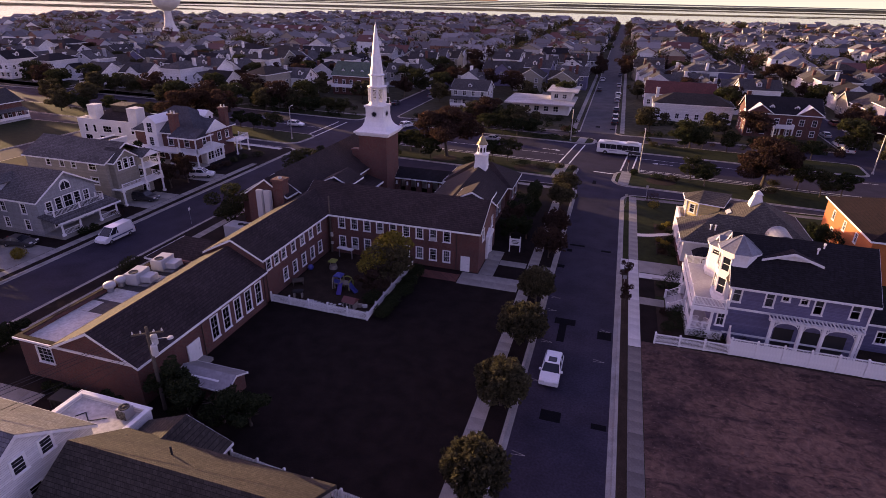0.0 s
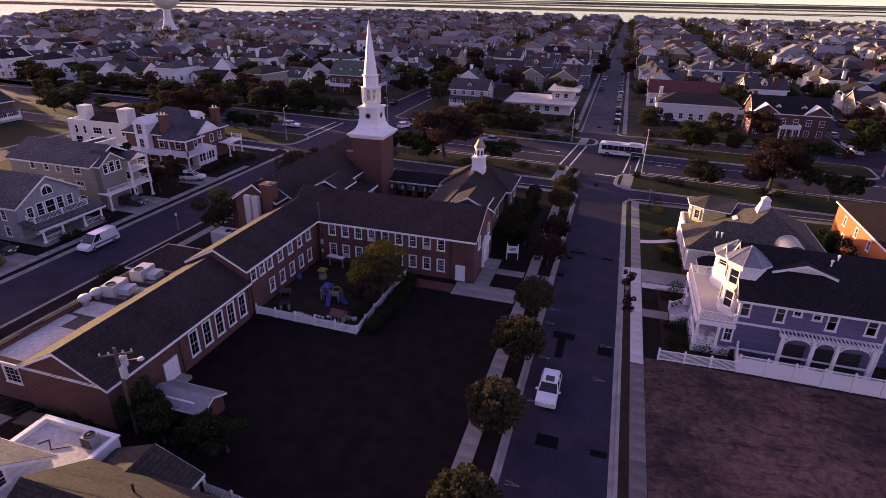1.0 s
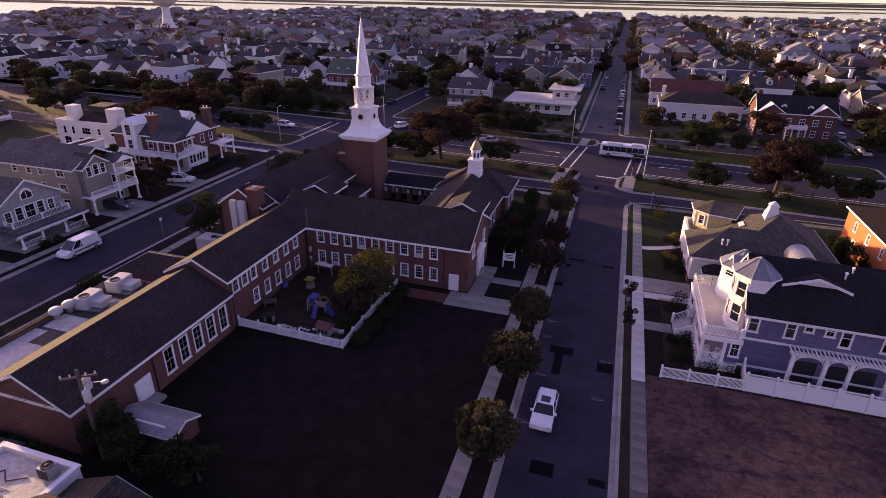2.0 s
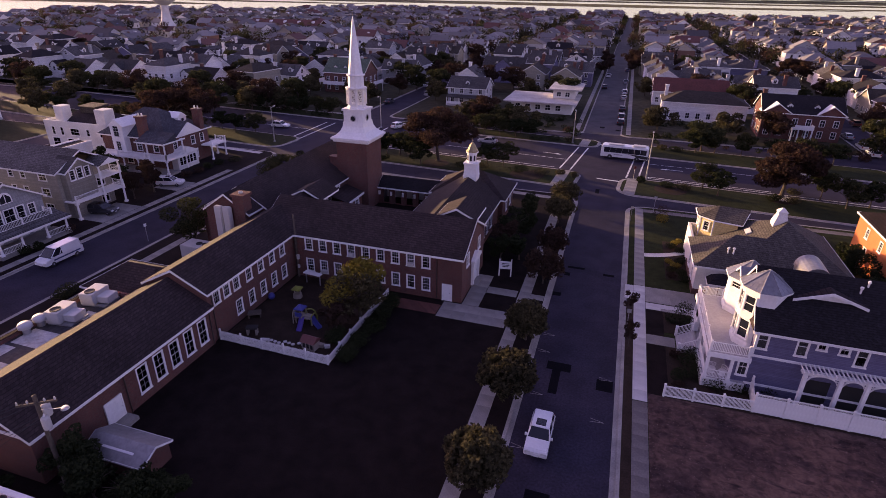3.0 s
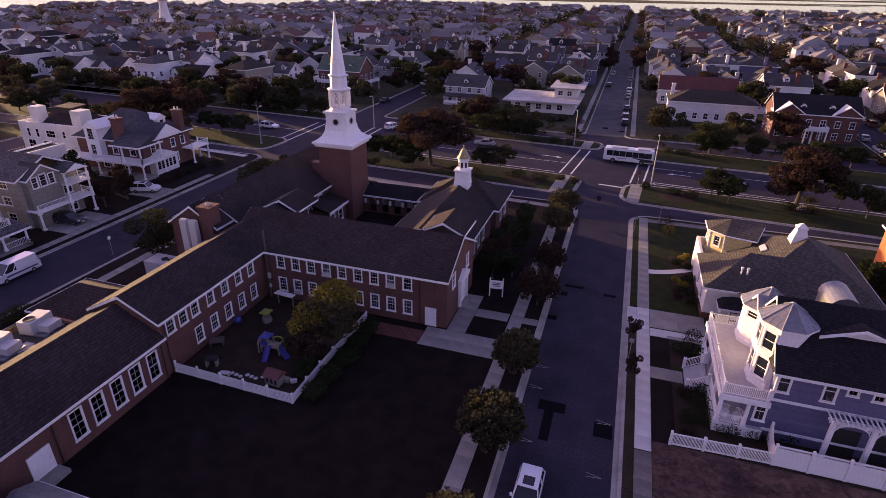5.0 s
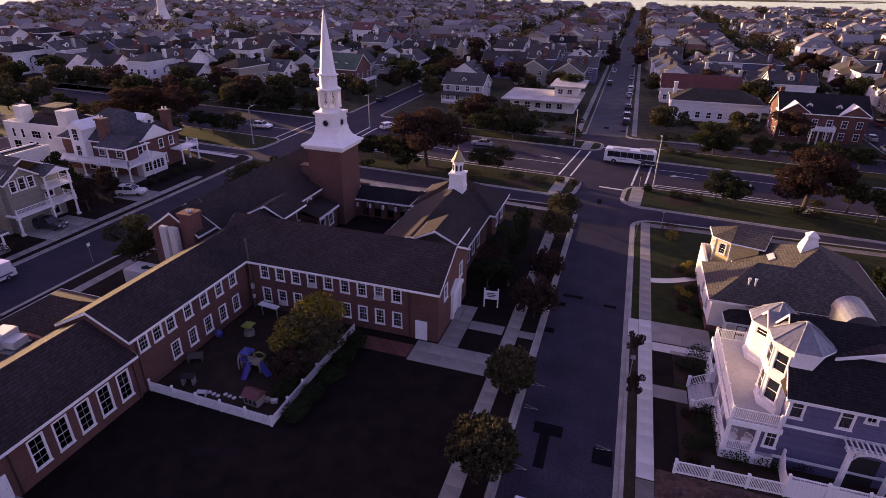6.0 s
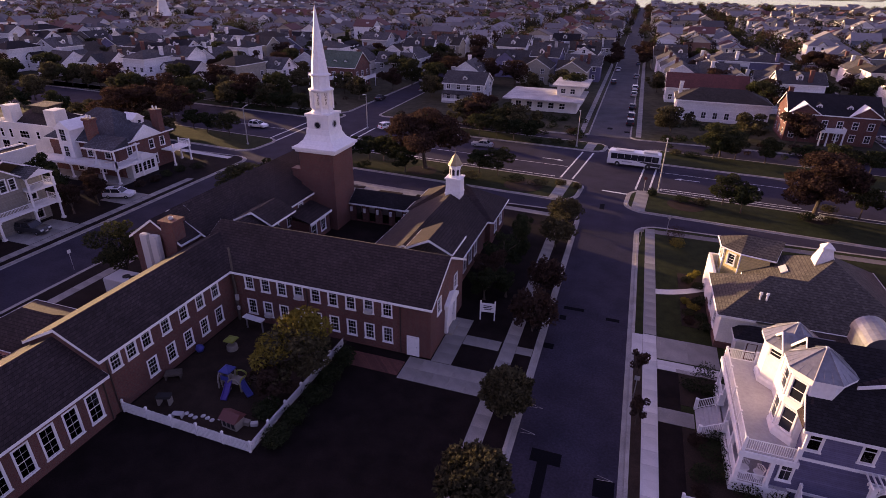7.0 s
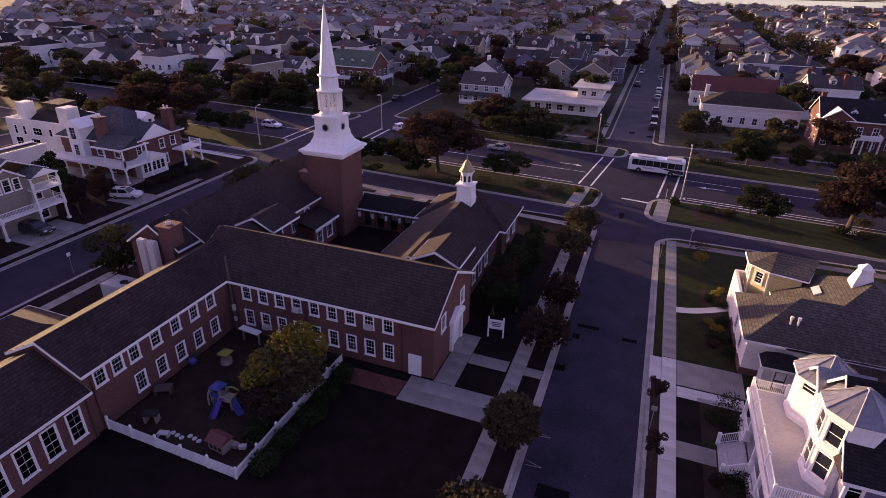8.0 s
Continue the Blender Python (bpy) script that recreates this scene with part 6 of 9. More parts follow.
def town_house(m, w, d, h, rise, wall, roof, label, ridge="y", porch=True, dormers=0, chimney=True, balcony=False, group="", seed=0, front_gable=False, wing=0):
    """A detached house about its middle, front to -y."""
    rng = random.Random(seed)
    t = thing("house", m, label, "house", group)
    x0, x1, y0, y1 = -w / 2, w / 2, -d / 2, d / 2
    g = Geo().box(x0, x1, y0, y1, 0, h)
    if ridge in "xy":
        if ridge == "y":
            g.prism([(x0, h), (x1, h), (0, h + rise)], "y", y0, y1)
        else:
            g.prism([(y0, h), (y1, h), (0, h + rise)], "x", x0, x1)
    part("wall", g, wall, t)
    if ridge in "xy":
        gable_roof(t, x0, x1, y0, y1, h, rise, ridge, roof, over=.45, rake=.4)
    else:
        hip_roof(t, x0, x1, y0, y1, h, rise, roof, over=.5)
    storeys = max(1, int(h / 2.7))
    for s in range(storeys):
        z = .95 + 2.75 * s
        for side, n, L in (("s", max(2, int(w / 2.6)), w), ("e", max(2, int(d / 3.4)), d), ("w", max(2, int(d / 3.4)), d)):
            for i in range(n):
                u = -L / 2 + L * (i + .5) / n
                share("window", far_window(1.0, 1.45), t, side_pose(side, u, z, x0, x1, y0, y1))
    if ridge == "y" and rise > 1.8:
        share("window", far_window(1.0, 1.2), t, side_pose("s", 0, h + .35, x0, x1, y0, y1))
    if porch:
        part("porch_roof", Geo().prism([(y0 + .1, 3.1), (y0 - 2.2, 2.5), (y0 - 2.2, 2.65), (y0 + .1, 3.3)], "x", x0, x1), roof, t)
        part("porch_floor", Geo().box(x0, x1, y0 - 2.0, y0, 0, .5), "deck", t)
        for i in range(4):
            x = x0 + .2 + (w - .4) * i / 3
            part("porch_post", Geo().box(x - .1, x + .1, y0 - 2.0, y0 - 1.8, .5, 2.55), "white", t)
        part("porch_railing", Geo().box(x0 + .2, x1 - .2, y0 - 1.95, y0 - 1.87, 1.2, 1.32).box(x0 + .2, x1 - .2, y0 - 1.93, y0 - 1.89, .6, 1.2), "white", t)
    if balcony:
        part("balcony", Geo().box(x0 + .3, x1 - .3, y0 - 1.8, y0, 2.75, 2.95).box(x0 + .3, x1 - .3, y0 - 1.8, y0 - 1.72, 2.95, 3.9).box(x0 + .3, x0 + .38, y0 - 1.72, y0, 2.95, 3.9).box(x1 - .38, x1 - .3, y0 - 1.72, y0, 2.95, 3.9), "white", t)
    if front_gable:
        fw = w * .42
        part("front_gable", Geo().box(-fw / 2, fw / 2, y0 - .6, y0, 0, h + .3).prism([(-fw / 2, h + .3), (fw / 2, h + .3), (0, h + .3 + fw * .4)], "y", y0 - .6, y0 + 1.0), wall, t)
        gr = Geo()
        for s in (-1, 1):
            e = s * (fw / 2 + .3)
            gr.prism([(e, h + .1), (0, h + .3 + fw * .4), (0, h + .5 + fw * .4), (e, h + .28)], "y", y0 - .9, y0 + d * .45)
        part("front_gable_roof", gr, roof, t)
        share("window", far_window(1.2, 1.5), t, pose(0, y0 - .6, h - 1.9))
    for i in range(dormers):
        u = -w / 2 + w * (i + 1) / (dormers + 1)
        yy = y0 + d * .14
        if ridge == "x" or ridge == "h":
            dm = two_tone("dormer", Geo().box(u - .65, u + .65, yy, yy + d * .3, h + .25, h + 1.5).prism([(u - .65, h + 1.5), (u + .65, h + 1.5), (u, h + 2.0)], "y", yy, yy + d * .32), "white",
                          Geo().prism([(u - .85, h + 1.35), (u, h + 2.02), (u, h + 2.16), (u - .85, h + 1.49)], "y", yy - .2, yy + d * .34).prism([(u + .85, h + 1.35), (u, h + 2.02), (u, h + 2.16), (u + .85, h + 1.49)], "y", yy - .2, yy + d * .34), roof, t)
            share("window", far_window(.7, .9), dm, pose(u, yy, h + .5))
    if ridge == "y":
        # gabled dormers on both slopes
        for s in (-1, 1):
            for q in ((.2, .62) if d > 12.2 else (.45,)):
                yc = y0 + d * q
                xo = s * w * .36
                zo = h + rise * .28
                dm = two_tone("dormer", Geo().box(*sorted((xo, s * w * .08)), yc - .8, yc + .8, zo - .3, zo + 1.25).prism([(yc - .8, zo + 1.25), (yc + .8, zo + 1.25), (yc, zo + 1.85)], "x", *sorted((xo, s * .1))), "white" if q < .5 else wall,
                              Geo().prism([(yc - 1.0, zo + 1.08), (yc, zo + 1.85), (yc, zo + 2.0), (yc - 1.0, zo + 1.22)], "x", *sorted((xo + s * .2, 0))).prism([(yc + 1.0, zo + 1.08), (yc, zo + 1.85), (yc, zo + 2.0), (yc + 1.0, zo + 1.22)], "x", *sorted((xo + s * .2, 0))), roof, t)
                share("window", far_window(.8, .9), dm, side_pose("e" if s > 0 else "w", yc, zo + .2, xo, xo, 0, 0))
    if wing:
        wx, wz = wing * w * .5, h * .62
        a, b = sorted((wx, wx + wing * 3.6))
        part("wing_wall", Geo().box(a, b, 0, d * .42, 0, wz).prism([(a, wz), (b, wz), ((a + b) / 2, wz + 1.3)], "y", 0, d * .42), wall, t)
        gr = Geo()
        for s in (-1, 1):
            c = (a + b) / 2
            gr.prism([(c + s * 2.15, wz - .2), (c, wz + 1.3), (c, wz + 1.48), (c + s * 2.15, wz - .02)], "y", -.3, d * .42 + .3)
        part("wing_roof", gr, roof, t)
        share("window", far_window(1.0, 1.3), t, pose((a + b) / 2, 0, wz - 2.0))
    if chimney:
        cx = x1 - .8 if rng.random() < .5 else x0 + .8
        part("chimney", Geo().box(cx - .45, cx + .45, d * .12, d * .12 + 1.0, h - .5, h + rise + .9).box(cx - .55, cx + .55, d * .12 - .1, d * .12 + 1.1, h + rise + .7, h + rise + .95), "brick" if rng.random() < .6 else wall, t)
    return t


OCC = [(-107, -78, 184, 206), (-58, -33, 178, 198), (-58, -33, 231, 252), (-36, -8, 170, 208), (8, 38, 178, 200), (30, 58, 164, 186), (8, 34, 203, 222)]


def free(x, y, r=8):
    if math.hypot(x + 334, y - 378) < 40:
        return False
    return not any(a - r < x < b + r and c - r < y < d + r for a, b, c, d in OCC)


# houses that face the avenue
t = town_house(pose(-91.5, 195, .12), 15, 11, 6.8, 4.0, "brick", "roofgreen", "brick house with green gambrel roof, dormers and white balconies", "x", False, 3, True, True)
part("side_porch", Geo().box(7.5, 10.5, -4, 4, 2.9, 3.1).box(10.4, 10.5, -4, 4, 3.1, 4.0).box(7.5, 10.4, -4, -3.9, 3.1, 4.0).box(10.2, 10.4, -3.9, -3.7, 0, 2.9).box(10.2, 10.4, 3.7, 3.9, 0, 2.9), "white", t)
part("side_porch", Geo().box(-10.5, -7.5, -4, 4, 2.9, 3.1).box(-10.5, -10.4, -4, 4, 3.1, 4.0).box(-10.4, -7.5, -4, -3.9, 3.1, 4.0).box(-10.4, -10.2, -3.9, -3.7, 0, 2.9), "white", t)
town_house(pose(-46, 188, .12), 12, 10, 5.4, 2.6, "graysiding", "roofgray", "gray shingled house with broad gray roof and dormer", "x", True, 1)
t = town_house(pose(-45.5, 240, .12), 16, 11, 5.8, 3.2, "bluesiding", "roofgray", "blue-gray sided house with three white-framed dormers", "x", False, 2, True, front_gable=True)
flat = thing("flat_roofed_house", pose(-22, 186, .12), "low white modern house with overlapping flat roofs", "house")
part("wall", Geo().box(-9, 9, -6, 8, 0, 3.2), "stucco", flat)
part("roof", Geo().box(-11, 10.5, -9, 9.5, 3.2, 3.6), "membrane", flat, bevel=.05)
part("wall", Geo().box(2.5, 9, 0, 12, 3.6, 6.2), "stucco", flat)
part("roof", Geo().box(1.2, 11, -2, 13, 6.2, 6.55), "membrane", flat, bevel=.05)
for x in (-7, -4, -1, 2, 5):
    share("window", far_window(1.4, 1.4), flat, pose(x, -6, 1.0))
for x in (4.2, 6.8):
    share("window", far_window(1.2, 1.2), flat, pose(x, 0, 4.2))
t = town_house(pose(23, 189, .12), 22, 11, 5.2, 2.6, "whitesiding", "rooftan", "long white house with brown hipped roof", "h", False, 0, True)
part("side_porch", Geo().box(11, 15, -3, 3, 2.8, 3.0).box(11, 15, -3, -2.9, 3.0, 3.9).box(14.9, 15, -2.9, 3, 3, 3.9).box(14.7, 14.9, -2.9, -2.7, 0, 2.8), "white", t)
t = town_house(pose(44, 175.5, .12), 18, 11, 6.6, 3.4, "brick", "roofdark", "red brick house with white dormers, gables and entrance balcony", "x", False, 2, True)
for u in (-6, 6):
    part("front_gable", Geo().prism([(u - 3, 6.5), (u + 3, 6.5), (u, 8.5)], "y", -6.0, -3.0), "brick", t)
    gr = Geo()
    for s in (-1, 1):
        gr.prism([(u + s * 3.3, 6.3), (u, 8.5), (u, 8.75), (u + s * 3.3, 6.55)], "y", -6.3, -1.5)
    part("front_gable_roof", gr, "white", t)
part("balcony", Geo().box(-2.4, 2.4, -8, -5.5, 3.0, 3.2).box(-2.4, 2.4, -8, -7.9, 3.2, 4.1).box(-2.4, -2.3, -7.9, -5.5, 3.2, 4.1).box(2.3, 2.4, -7.9, -5.5, 3.2, 4.1), "white", t)
for x in (-2.2, -.8, .8, 2.2):
    part("column", Geo().lathe([(.2, 0), (.17, 3.0)], x, -7.8, 10), "white", t)
town_house(pose(21, 212, .12), 22, 9, 4.6, 3.4, "whitesiding", "roofred", "white house under a broad red shingle roof", "x", False, 0)
town_house(pose(-163, 112, .12, rz=90), 11, 10, 5.0, 2.8, "brick", "roofgray", "brick house with white porch beside an open lawn", "x", True, 1)

# building types, copied along the streets
KINDS = []
styles = [(8.4, 12.5, 5.6, 2.9, "y", True, 0, False, False), (9.2, 12.0, 7.6, 2.6, "y", False, 0, True, False), (11.0, 9.5, 5.4, 3.0, "x", True, 2, False, False),
          (8.8, 13.0, 7.8, 2.2, "h", True, 0, True, False), (12.0, 9.5, 5.6, 2.8, "x", True, 1, False, True), (9.6, 11.0, 4.2, 3.4, "x", True, 2, False, False)]
skins = [("whitesiding", "roofgray", "white clapboard"), ("graysiding", "roofgray", "gray clapboard"), ("tansiding", "rooftan", "tan clapboard"), ("whitesiding", "roofdark", "white clapboard"), ("bluesiding", "roofgray", "slate-blue clapboard")]
town_rng = random.Random(7)
PLOTS = []
for i, c in enumerate(STREETS):
    for side in (-1, 1):
        y = 172.0 + town_rng.uniform(0, 5)
        while y < 900:
            y += town_rng.uniform(12.0, 17.0) + (town_rng.random() < .12) * 7
            for q in CROSS[1:]:
                if abs(y - q) < 9 or abs(y - (q - 8)) < 9:
                    y = q + 10
            x = c + side * (4.6 + 12.5 + town_rng.uniform(-2.6, 2.2))
            if x < -1.12 * y - 70 or x > 0.46 * y + 35 or not free(x, y, 6):
                continue
            if (x < -545 and y > 610) or (x < -450 and y > 690) or (x < -380 and y > 830) or (x < -640 and y > 500):
                continue
            if x > -45 and y > 880:
                continue
            PLOTS.append((x, y, 90 * side if town_rng.random() > .13 else 0))
            # a second house or garage in the middle of the block
            if town_rng.random() < .45:
                PLOTS.append((c + side * (4.6 + 24.5), y + town_rng.uniform(-3, 3), 90 * side))
# west of the brick house, along the avenue's north side and beyond
for x, y, r in ((-136, 176, 0), (-154, 178, 0), (-172, 177, 0), (-192, 178, 0), (-118, 178, 0), (-215, 178, 0), (-236, 177, 0), (-258, 178, 0)):
    PLOTS.append((x, y, r))
PLOTS.sort(key=lambda p: p[1] + abs(p[0]) * .25)
NEAR_PLOTS = [p for p in PLOTS if p[1] + abs(p[0]) * .25 < 318]
FAR_PLOTS = [p for p in PLOTS if p[1] + abs(p[0]) * .25 >= 318]
made = {}
for i, (x, y, r) in enumerate(NEAR_PLOTS):
    s, k = town_rng.randrange(len(styles)), town_rng.choices(range(5), (5, 3, 2, 2, 1))[0]
    m = pose(x, y, .12, rz=r + town_rng.gauss(0, 2.5))
    if (s, k) in made:
        copy_thing(made[(s, k)], m)
    else:
        w, d, h, rise, ridge, porch, dorm, balc, fg = styles[s]
        wall, roof, words = skins[k]
        made[(s, k)] = town_house(m, w, d, h, rise, wall, roof, words + " house with " + {"roofgray": "gray", "rooftan": "brown", "roofdark": "charcoal"}[roof] + " shingle roof", ridge, porch, dorm, True, balc, "town houses", s * 7 + k, fg, (1, 0, -1)[(s + 2 * k) % 3])


def island_material(name, colours, rough=0.85):
    """Each separate solid takes one of a few colours."""
    m = bpy.data.materials.new(name)
    m.use_nodes = True
    nt = m.node_tree
    bsdf = nt.nodes["Principled BSDF"]
    bsdf.inputs["Roughness"].default_value = rough
    geo = nt.nodes.new("ShaderNodeNewGeometry")
    ramp = nt.nodes.new("ShaderNodeValToRGB")
    ramp.color_ramp.interpolation = "CONSTANT"
    for i, c in enumerate(colours):
        e = ramp.color_ramp.elements[i] if i < 2 else ramp.color_ramp.elements.new(i / len(colours))
        e.position, e.color = i / len(colours), rgb(c)
    nt.links.new(geo.outputs["Random Per Island"], ramp.inputs[0])
    nz = node(nt, "ShaderNodeTexNoise", Scale=1.3, Detail=3.0)
    tc = nt.nodes.new("ShaderNodeTexCoord")
    nt.links.new(tc.outputs["Object"], nz.inputs["Vector"])
    mr = nt.nodes.new("ShaderNodeMapRange")
    mr.inputs[3].default_value, mr.inputs[4].default_value = .7, 1.25
    nt.links.new(nz.outputs["Fac"], mr.inputs[0])
    mx = nt.nodes.new("ShaderNodeMix")
    mx.data_type, mx.blend_type = "RGBA", "MULTIPLY"
    mx.inputs[0].default_value = 1
    nt.links.new(ramp.outputs[0], mx.inputs[6])
    nt.links.new(mr.outputs[0], mx.inputs[7])
    nt.links.new(mx.outputs[2], bsdf.inputs["Base Color"])
    return m


M["farwall"] = island_material("distant_siding", ((.72, .71, .69), (.45, .45, .46), (.30, .32, .34), (.62, .60, .56), (.28, .24, .19), (.40, .39, .38), (.74, .73, .71), (.13, .16, .23), (.48, .42, .32), (.20, .09, .06)), .7)
M["farroof"] = island_material("distant_shingle", ((.12, .114, .118), (.09, .084, .088), (.17, .16, .163), (.05, .047, .05), (.15, .12, .095), (.13, .122, .127), (.21, .20, .205), (.12, .042, .036)))


def distant_houses():
    g, mats = Geo(), []
    rng = random.Random(21)

    def close(mi):
        mats.extend([mi] * (len(g.f) - len(mats)))

    for x, y, r in FAR_PLOTS:
        w, d, h, rise = rng.uniform(8, 10.5), rng.uniform(10, 13.5), rng.choice((5.4, 5.6, 7.2, 7.8, 4.4)), rng.uniform(2.2, 3.4)
        along = rng.random() < .6
        hw, hd = (d / 2, w / 2) if abs(r) == 90 else (w / 2, d / 2)
        x0, x1, y0, y1 = x - hw, x + hw, y - hd, y + hd
        ax = ("x" if abs(r) == 90 else "y") if along else ("y" if abs(r) == 90 else "x")
        g.box(x0, x1, y0, y1, .1, h)
        if rng.random() < .38:
            # hipped house with a small cross gable
            close(0)
            o, q = .45, min(hw, hd) + .45
            r0, r1 = ((x0 - o + q, y), (x1 + o - q, y)) if hw > hd else ((x, y0 - o + q), (x, y1 + o - q))
            c = [(x0 - o, y0 - o, h), (x1 + o, y0 - o, h), (x1 + o, y1 + o, h), (x0 - o, y1 + o, h), (*r0, h + rise), (*r1, h + rise)]
            g.add(c, [(0, 1, 5, 4), (1, 2, 5), (2, 3, 4, 5), (3, 0, 4), (3, 2, 1, 0)] if hw > hd else [(0, 1, 4), (1, 2, 5, 4), (2, 3, 5), (3, 0, 4, 5), (3, 2, 1, 0)])
            close(1)
            gx = x + rng.uniform(-.35, .35) * hw
            g.prism([(gx - 1.9, h), (gx + 1.9, h), (gx, h + 1.5)], "y", y0 - .3, y)
            close(0)
            for sg in (-1, 1):
                g.prism([(gx + sg * 2.2, h - .1), (gx, h + 1.55), (gx, h + 1.7), (gx + sg * 2.2, h + .05)], "y", y0 - .6, y)
            close(1)
            for q in (.22, .5, .78):
                for z in (1.0, h - 2.0):
                    xx = x0 + (x1 - x0) * q
                    g.box(xx - .6, xx + .6, y0 - .06, y0, z - .1, z + 1.5)
                    close(2)
                    g.sheet([(xx - .47, y0 - .08, z), (xx + .47, y0 - .08, z), (xx + .47, y0 - .08, z + 1.4), (xx - .47, y0 - .08, z + 1.4)])
                    close(4)
            if rng.random() < .6:
                g.box(x0 + .2, x1 - .2, y0 - 2.1, y0 - .1, 2.6, 2.85)
                for q in (.05, .5, .95):
                    g.box(x0 + (x1 - x0) * q - .12, x0 + (x1 - x0) * q + .12, y0 - 2.0, y0 - 1.76, .1, 2.6)
                close(2)
            continue
        lo, hi = (y0, y1) if ax == "x" else (x0, x1)
        a, b = (x0, x1) if ax == "x" else (y0, y1)
        mid, k = (lo + hi) / 2, rise / ((hi - lo) / 2)
        g.prism([(lo, h), (hi, h), (mid, h + rise)], ax, a, b)
        close(0)
        n = len(g.v)
        for s in (-1, 1):
            e = mid + s * ((hi - lo) / 2 + .4)
            g.prism([(e, h - .4 * k), (mid, h + rise), (mid, h + rise + .18), (e, h - .4 * k + .18)], ax, a - .35, b + .35)
        close(1)
        if rng.random() < .6:
            s = rng.choice((-1, 1))
            q = rng.uniform(.25, .75)
            if ax == "x":
                cx, cy = a + (b - a) * q, mid + s * (hi - lo) * .3
                g.box(cx - .7, cx + .7, min(cy, mid), max(cy, mid), h + rise * .2, h + rise * .2 + 1.3)
            else:
                cx, cy = mid + s * (hi - lo) * .3, a + (b - a) * q
                g.box(min(cx, mid), max(cx, mid), cy - .7, cy + .7, h + rise * .2, h + rise * .2 + 1.3)
            close(0)
        if rng.random() < .5:
            g.box(x - .4, x + .4, y - .4, y + .4, h + rise - 1, h + rise + 1)
            close(3)
        if rng.random() < .7:
            sgn = 1 if r == 90 else -1
            if abs(r) == 90:
                g.box(*sorted((x + sgn * hw, x + sgn * (hw + 2.0))), y0, y1, 2.6, 2.9)
                close(2)
                for yy in (y0 + .2, y1 - .2):
                    g.box(*sorted((x + sgn * (hw + 1.7), x + sgn * (hw + 1.95))), yy - .12, yy + .12, .1, 2.6)
                close(2)
        for s in range(int(h / 2.7)):
            z = 1.0 + 2.75 * s
            for q in (.25, .75):
                xx = x0 + (x1 - x0) * q
                g.box(xx - .6, xx + .6, y0 - .06, y0, z - .1, z + 1.5)
                close(2)
                g.sheet([(xx - .47, y0 - .08, z), (xx + .47, y0 - .08, z), (xx + .47, y0 - .08, z + 1.4), (xx - .47, y0 - .08, z + 1.4)])
                close(4)
                yy = y0 + (y1 - y0) * q
                sx = x1 if x < 0 else x0
                o = .06 if x < 0 else -.06
                g.box(*sorted((sx, sx + o)), yy - .6, yy + .6, z - .1, z + 1.5)
                close(2)
                g.sheet([(sx + o * 1.3, yy - .47, z), (sx + o * 1.3, yy + .47, z), (sx + o * 1.3, yy + .47, z + 1.4), (sx + o * 1.3, yy - .47, z + 1.4)])
                close(4)
    me = bpy.data.meshes.new("distant_houses")
    me.from_pydata(g.v, [], g.f)
    for k in ("farwall", "farroof", "white", "brick", "darkglass"):
        me.materials.append(M[k])
    me.polygons.foreach_set("material_index", mats)
    tagged(new("distant_houses", me), "crowded distant town houses with gray roofs and pale walls", "houses", kind="stuff")


distant_houses()

# larger distant buildings
for x, y, w, d, h, roof, rise in ((-250, 410, 60, 16, 7, "roofred", 3.4), (-330, 520, 70, 18, 8, "roofgray", 2.0)):
    t = thing("long_building", pose(x, y, .12), "long pale institutional building with dormered roof", "building")
    part("wall", Geo().box(-w / 2, w / 2, -d / 2, d / 2, 0, h), "stucco", t)
    gable_roof(t, -w / 2, w / 2, -d / 2, d / 2, h, rise, "x", roof, over=.5)
    for i in range(14):
        u = -w / 2 + w * (i + .5) / 14
        for z in (1, 4):
            share("window", far_window(1.6, 1.6), t, pose(u, -d / 2, z))
    for i in range(5):
        u = -w / 2 + w * (i + .5) / 5
        part("dormer", Geo().box(u - .9, u + .9, -d * .32, -d * .1, h + .8, h + 2.2).prism([(u - 1.1, h + 2.2), (u + 1.1, h + 2.2), (u, h + 3)], "y", -d * .33, -d * .1), "white", t)

# water tower
wt = thing("water_tower", pose(-352, 398, 0), "pale spheroid water tower on a flared single pedestal", "water tower")
part("pedestal", Geo().lathe([(9.0, 0), (6.6, 3), (4.2, 7.5), (3.1, 12), (2.8, 17), (3.4, 20.5)], n=24), "stucco", wt, smooth=True)
part("tank", Geo().lathe([(2.8, 18.5), (6.2, 20.4), (9.8, 23.4), (11.4, 27.5), (10.8, 32), (8.0, 36), (3.5, 38), (.3, 38.4)], n=28), "stucco", wt, smooth=True)

# bridge causeway over the bay
br = thing("causeway_bridge", pose(0, 0, 0), "long low bridge crossing the bay on many piers", "bridge")
part("deck", Geo().box(560, 1900, 1560, 1572, 5.0, 6.2), "concrete", br)
for i in range(34):
    part("pier", Geo().box(566 + 40 * i, 570 + 40 * i, 1561, 1571, -.9, 5.0), "concrete", br)


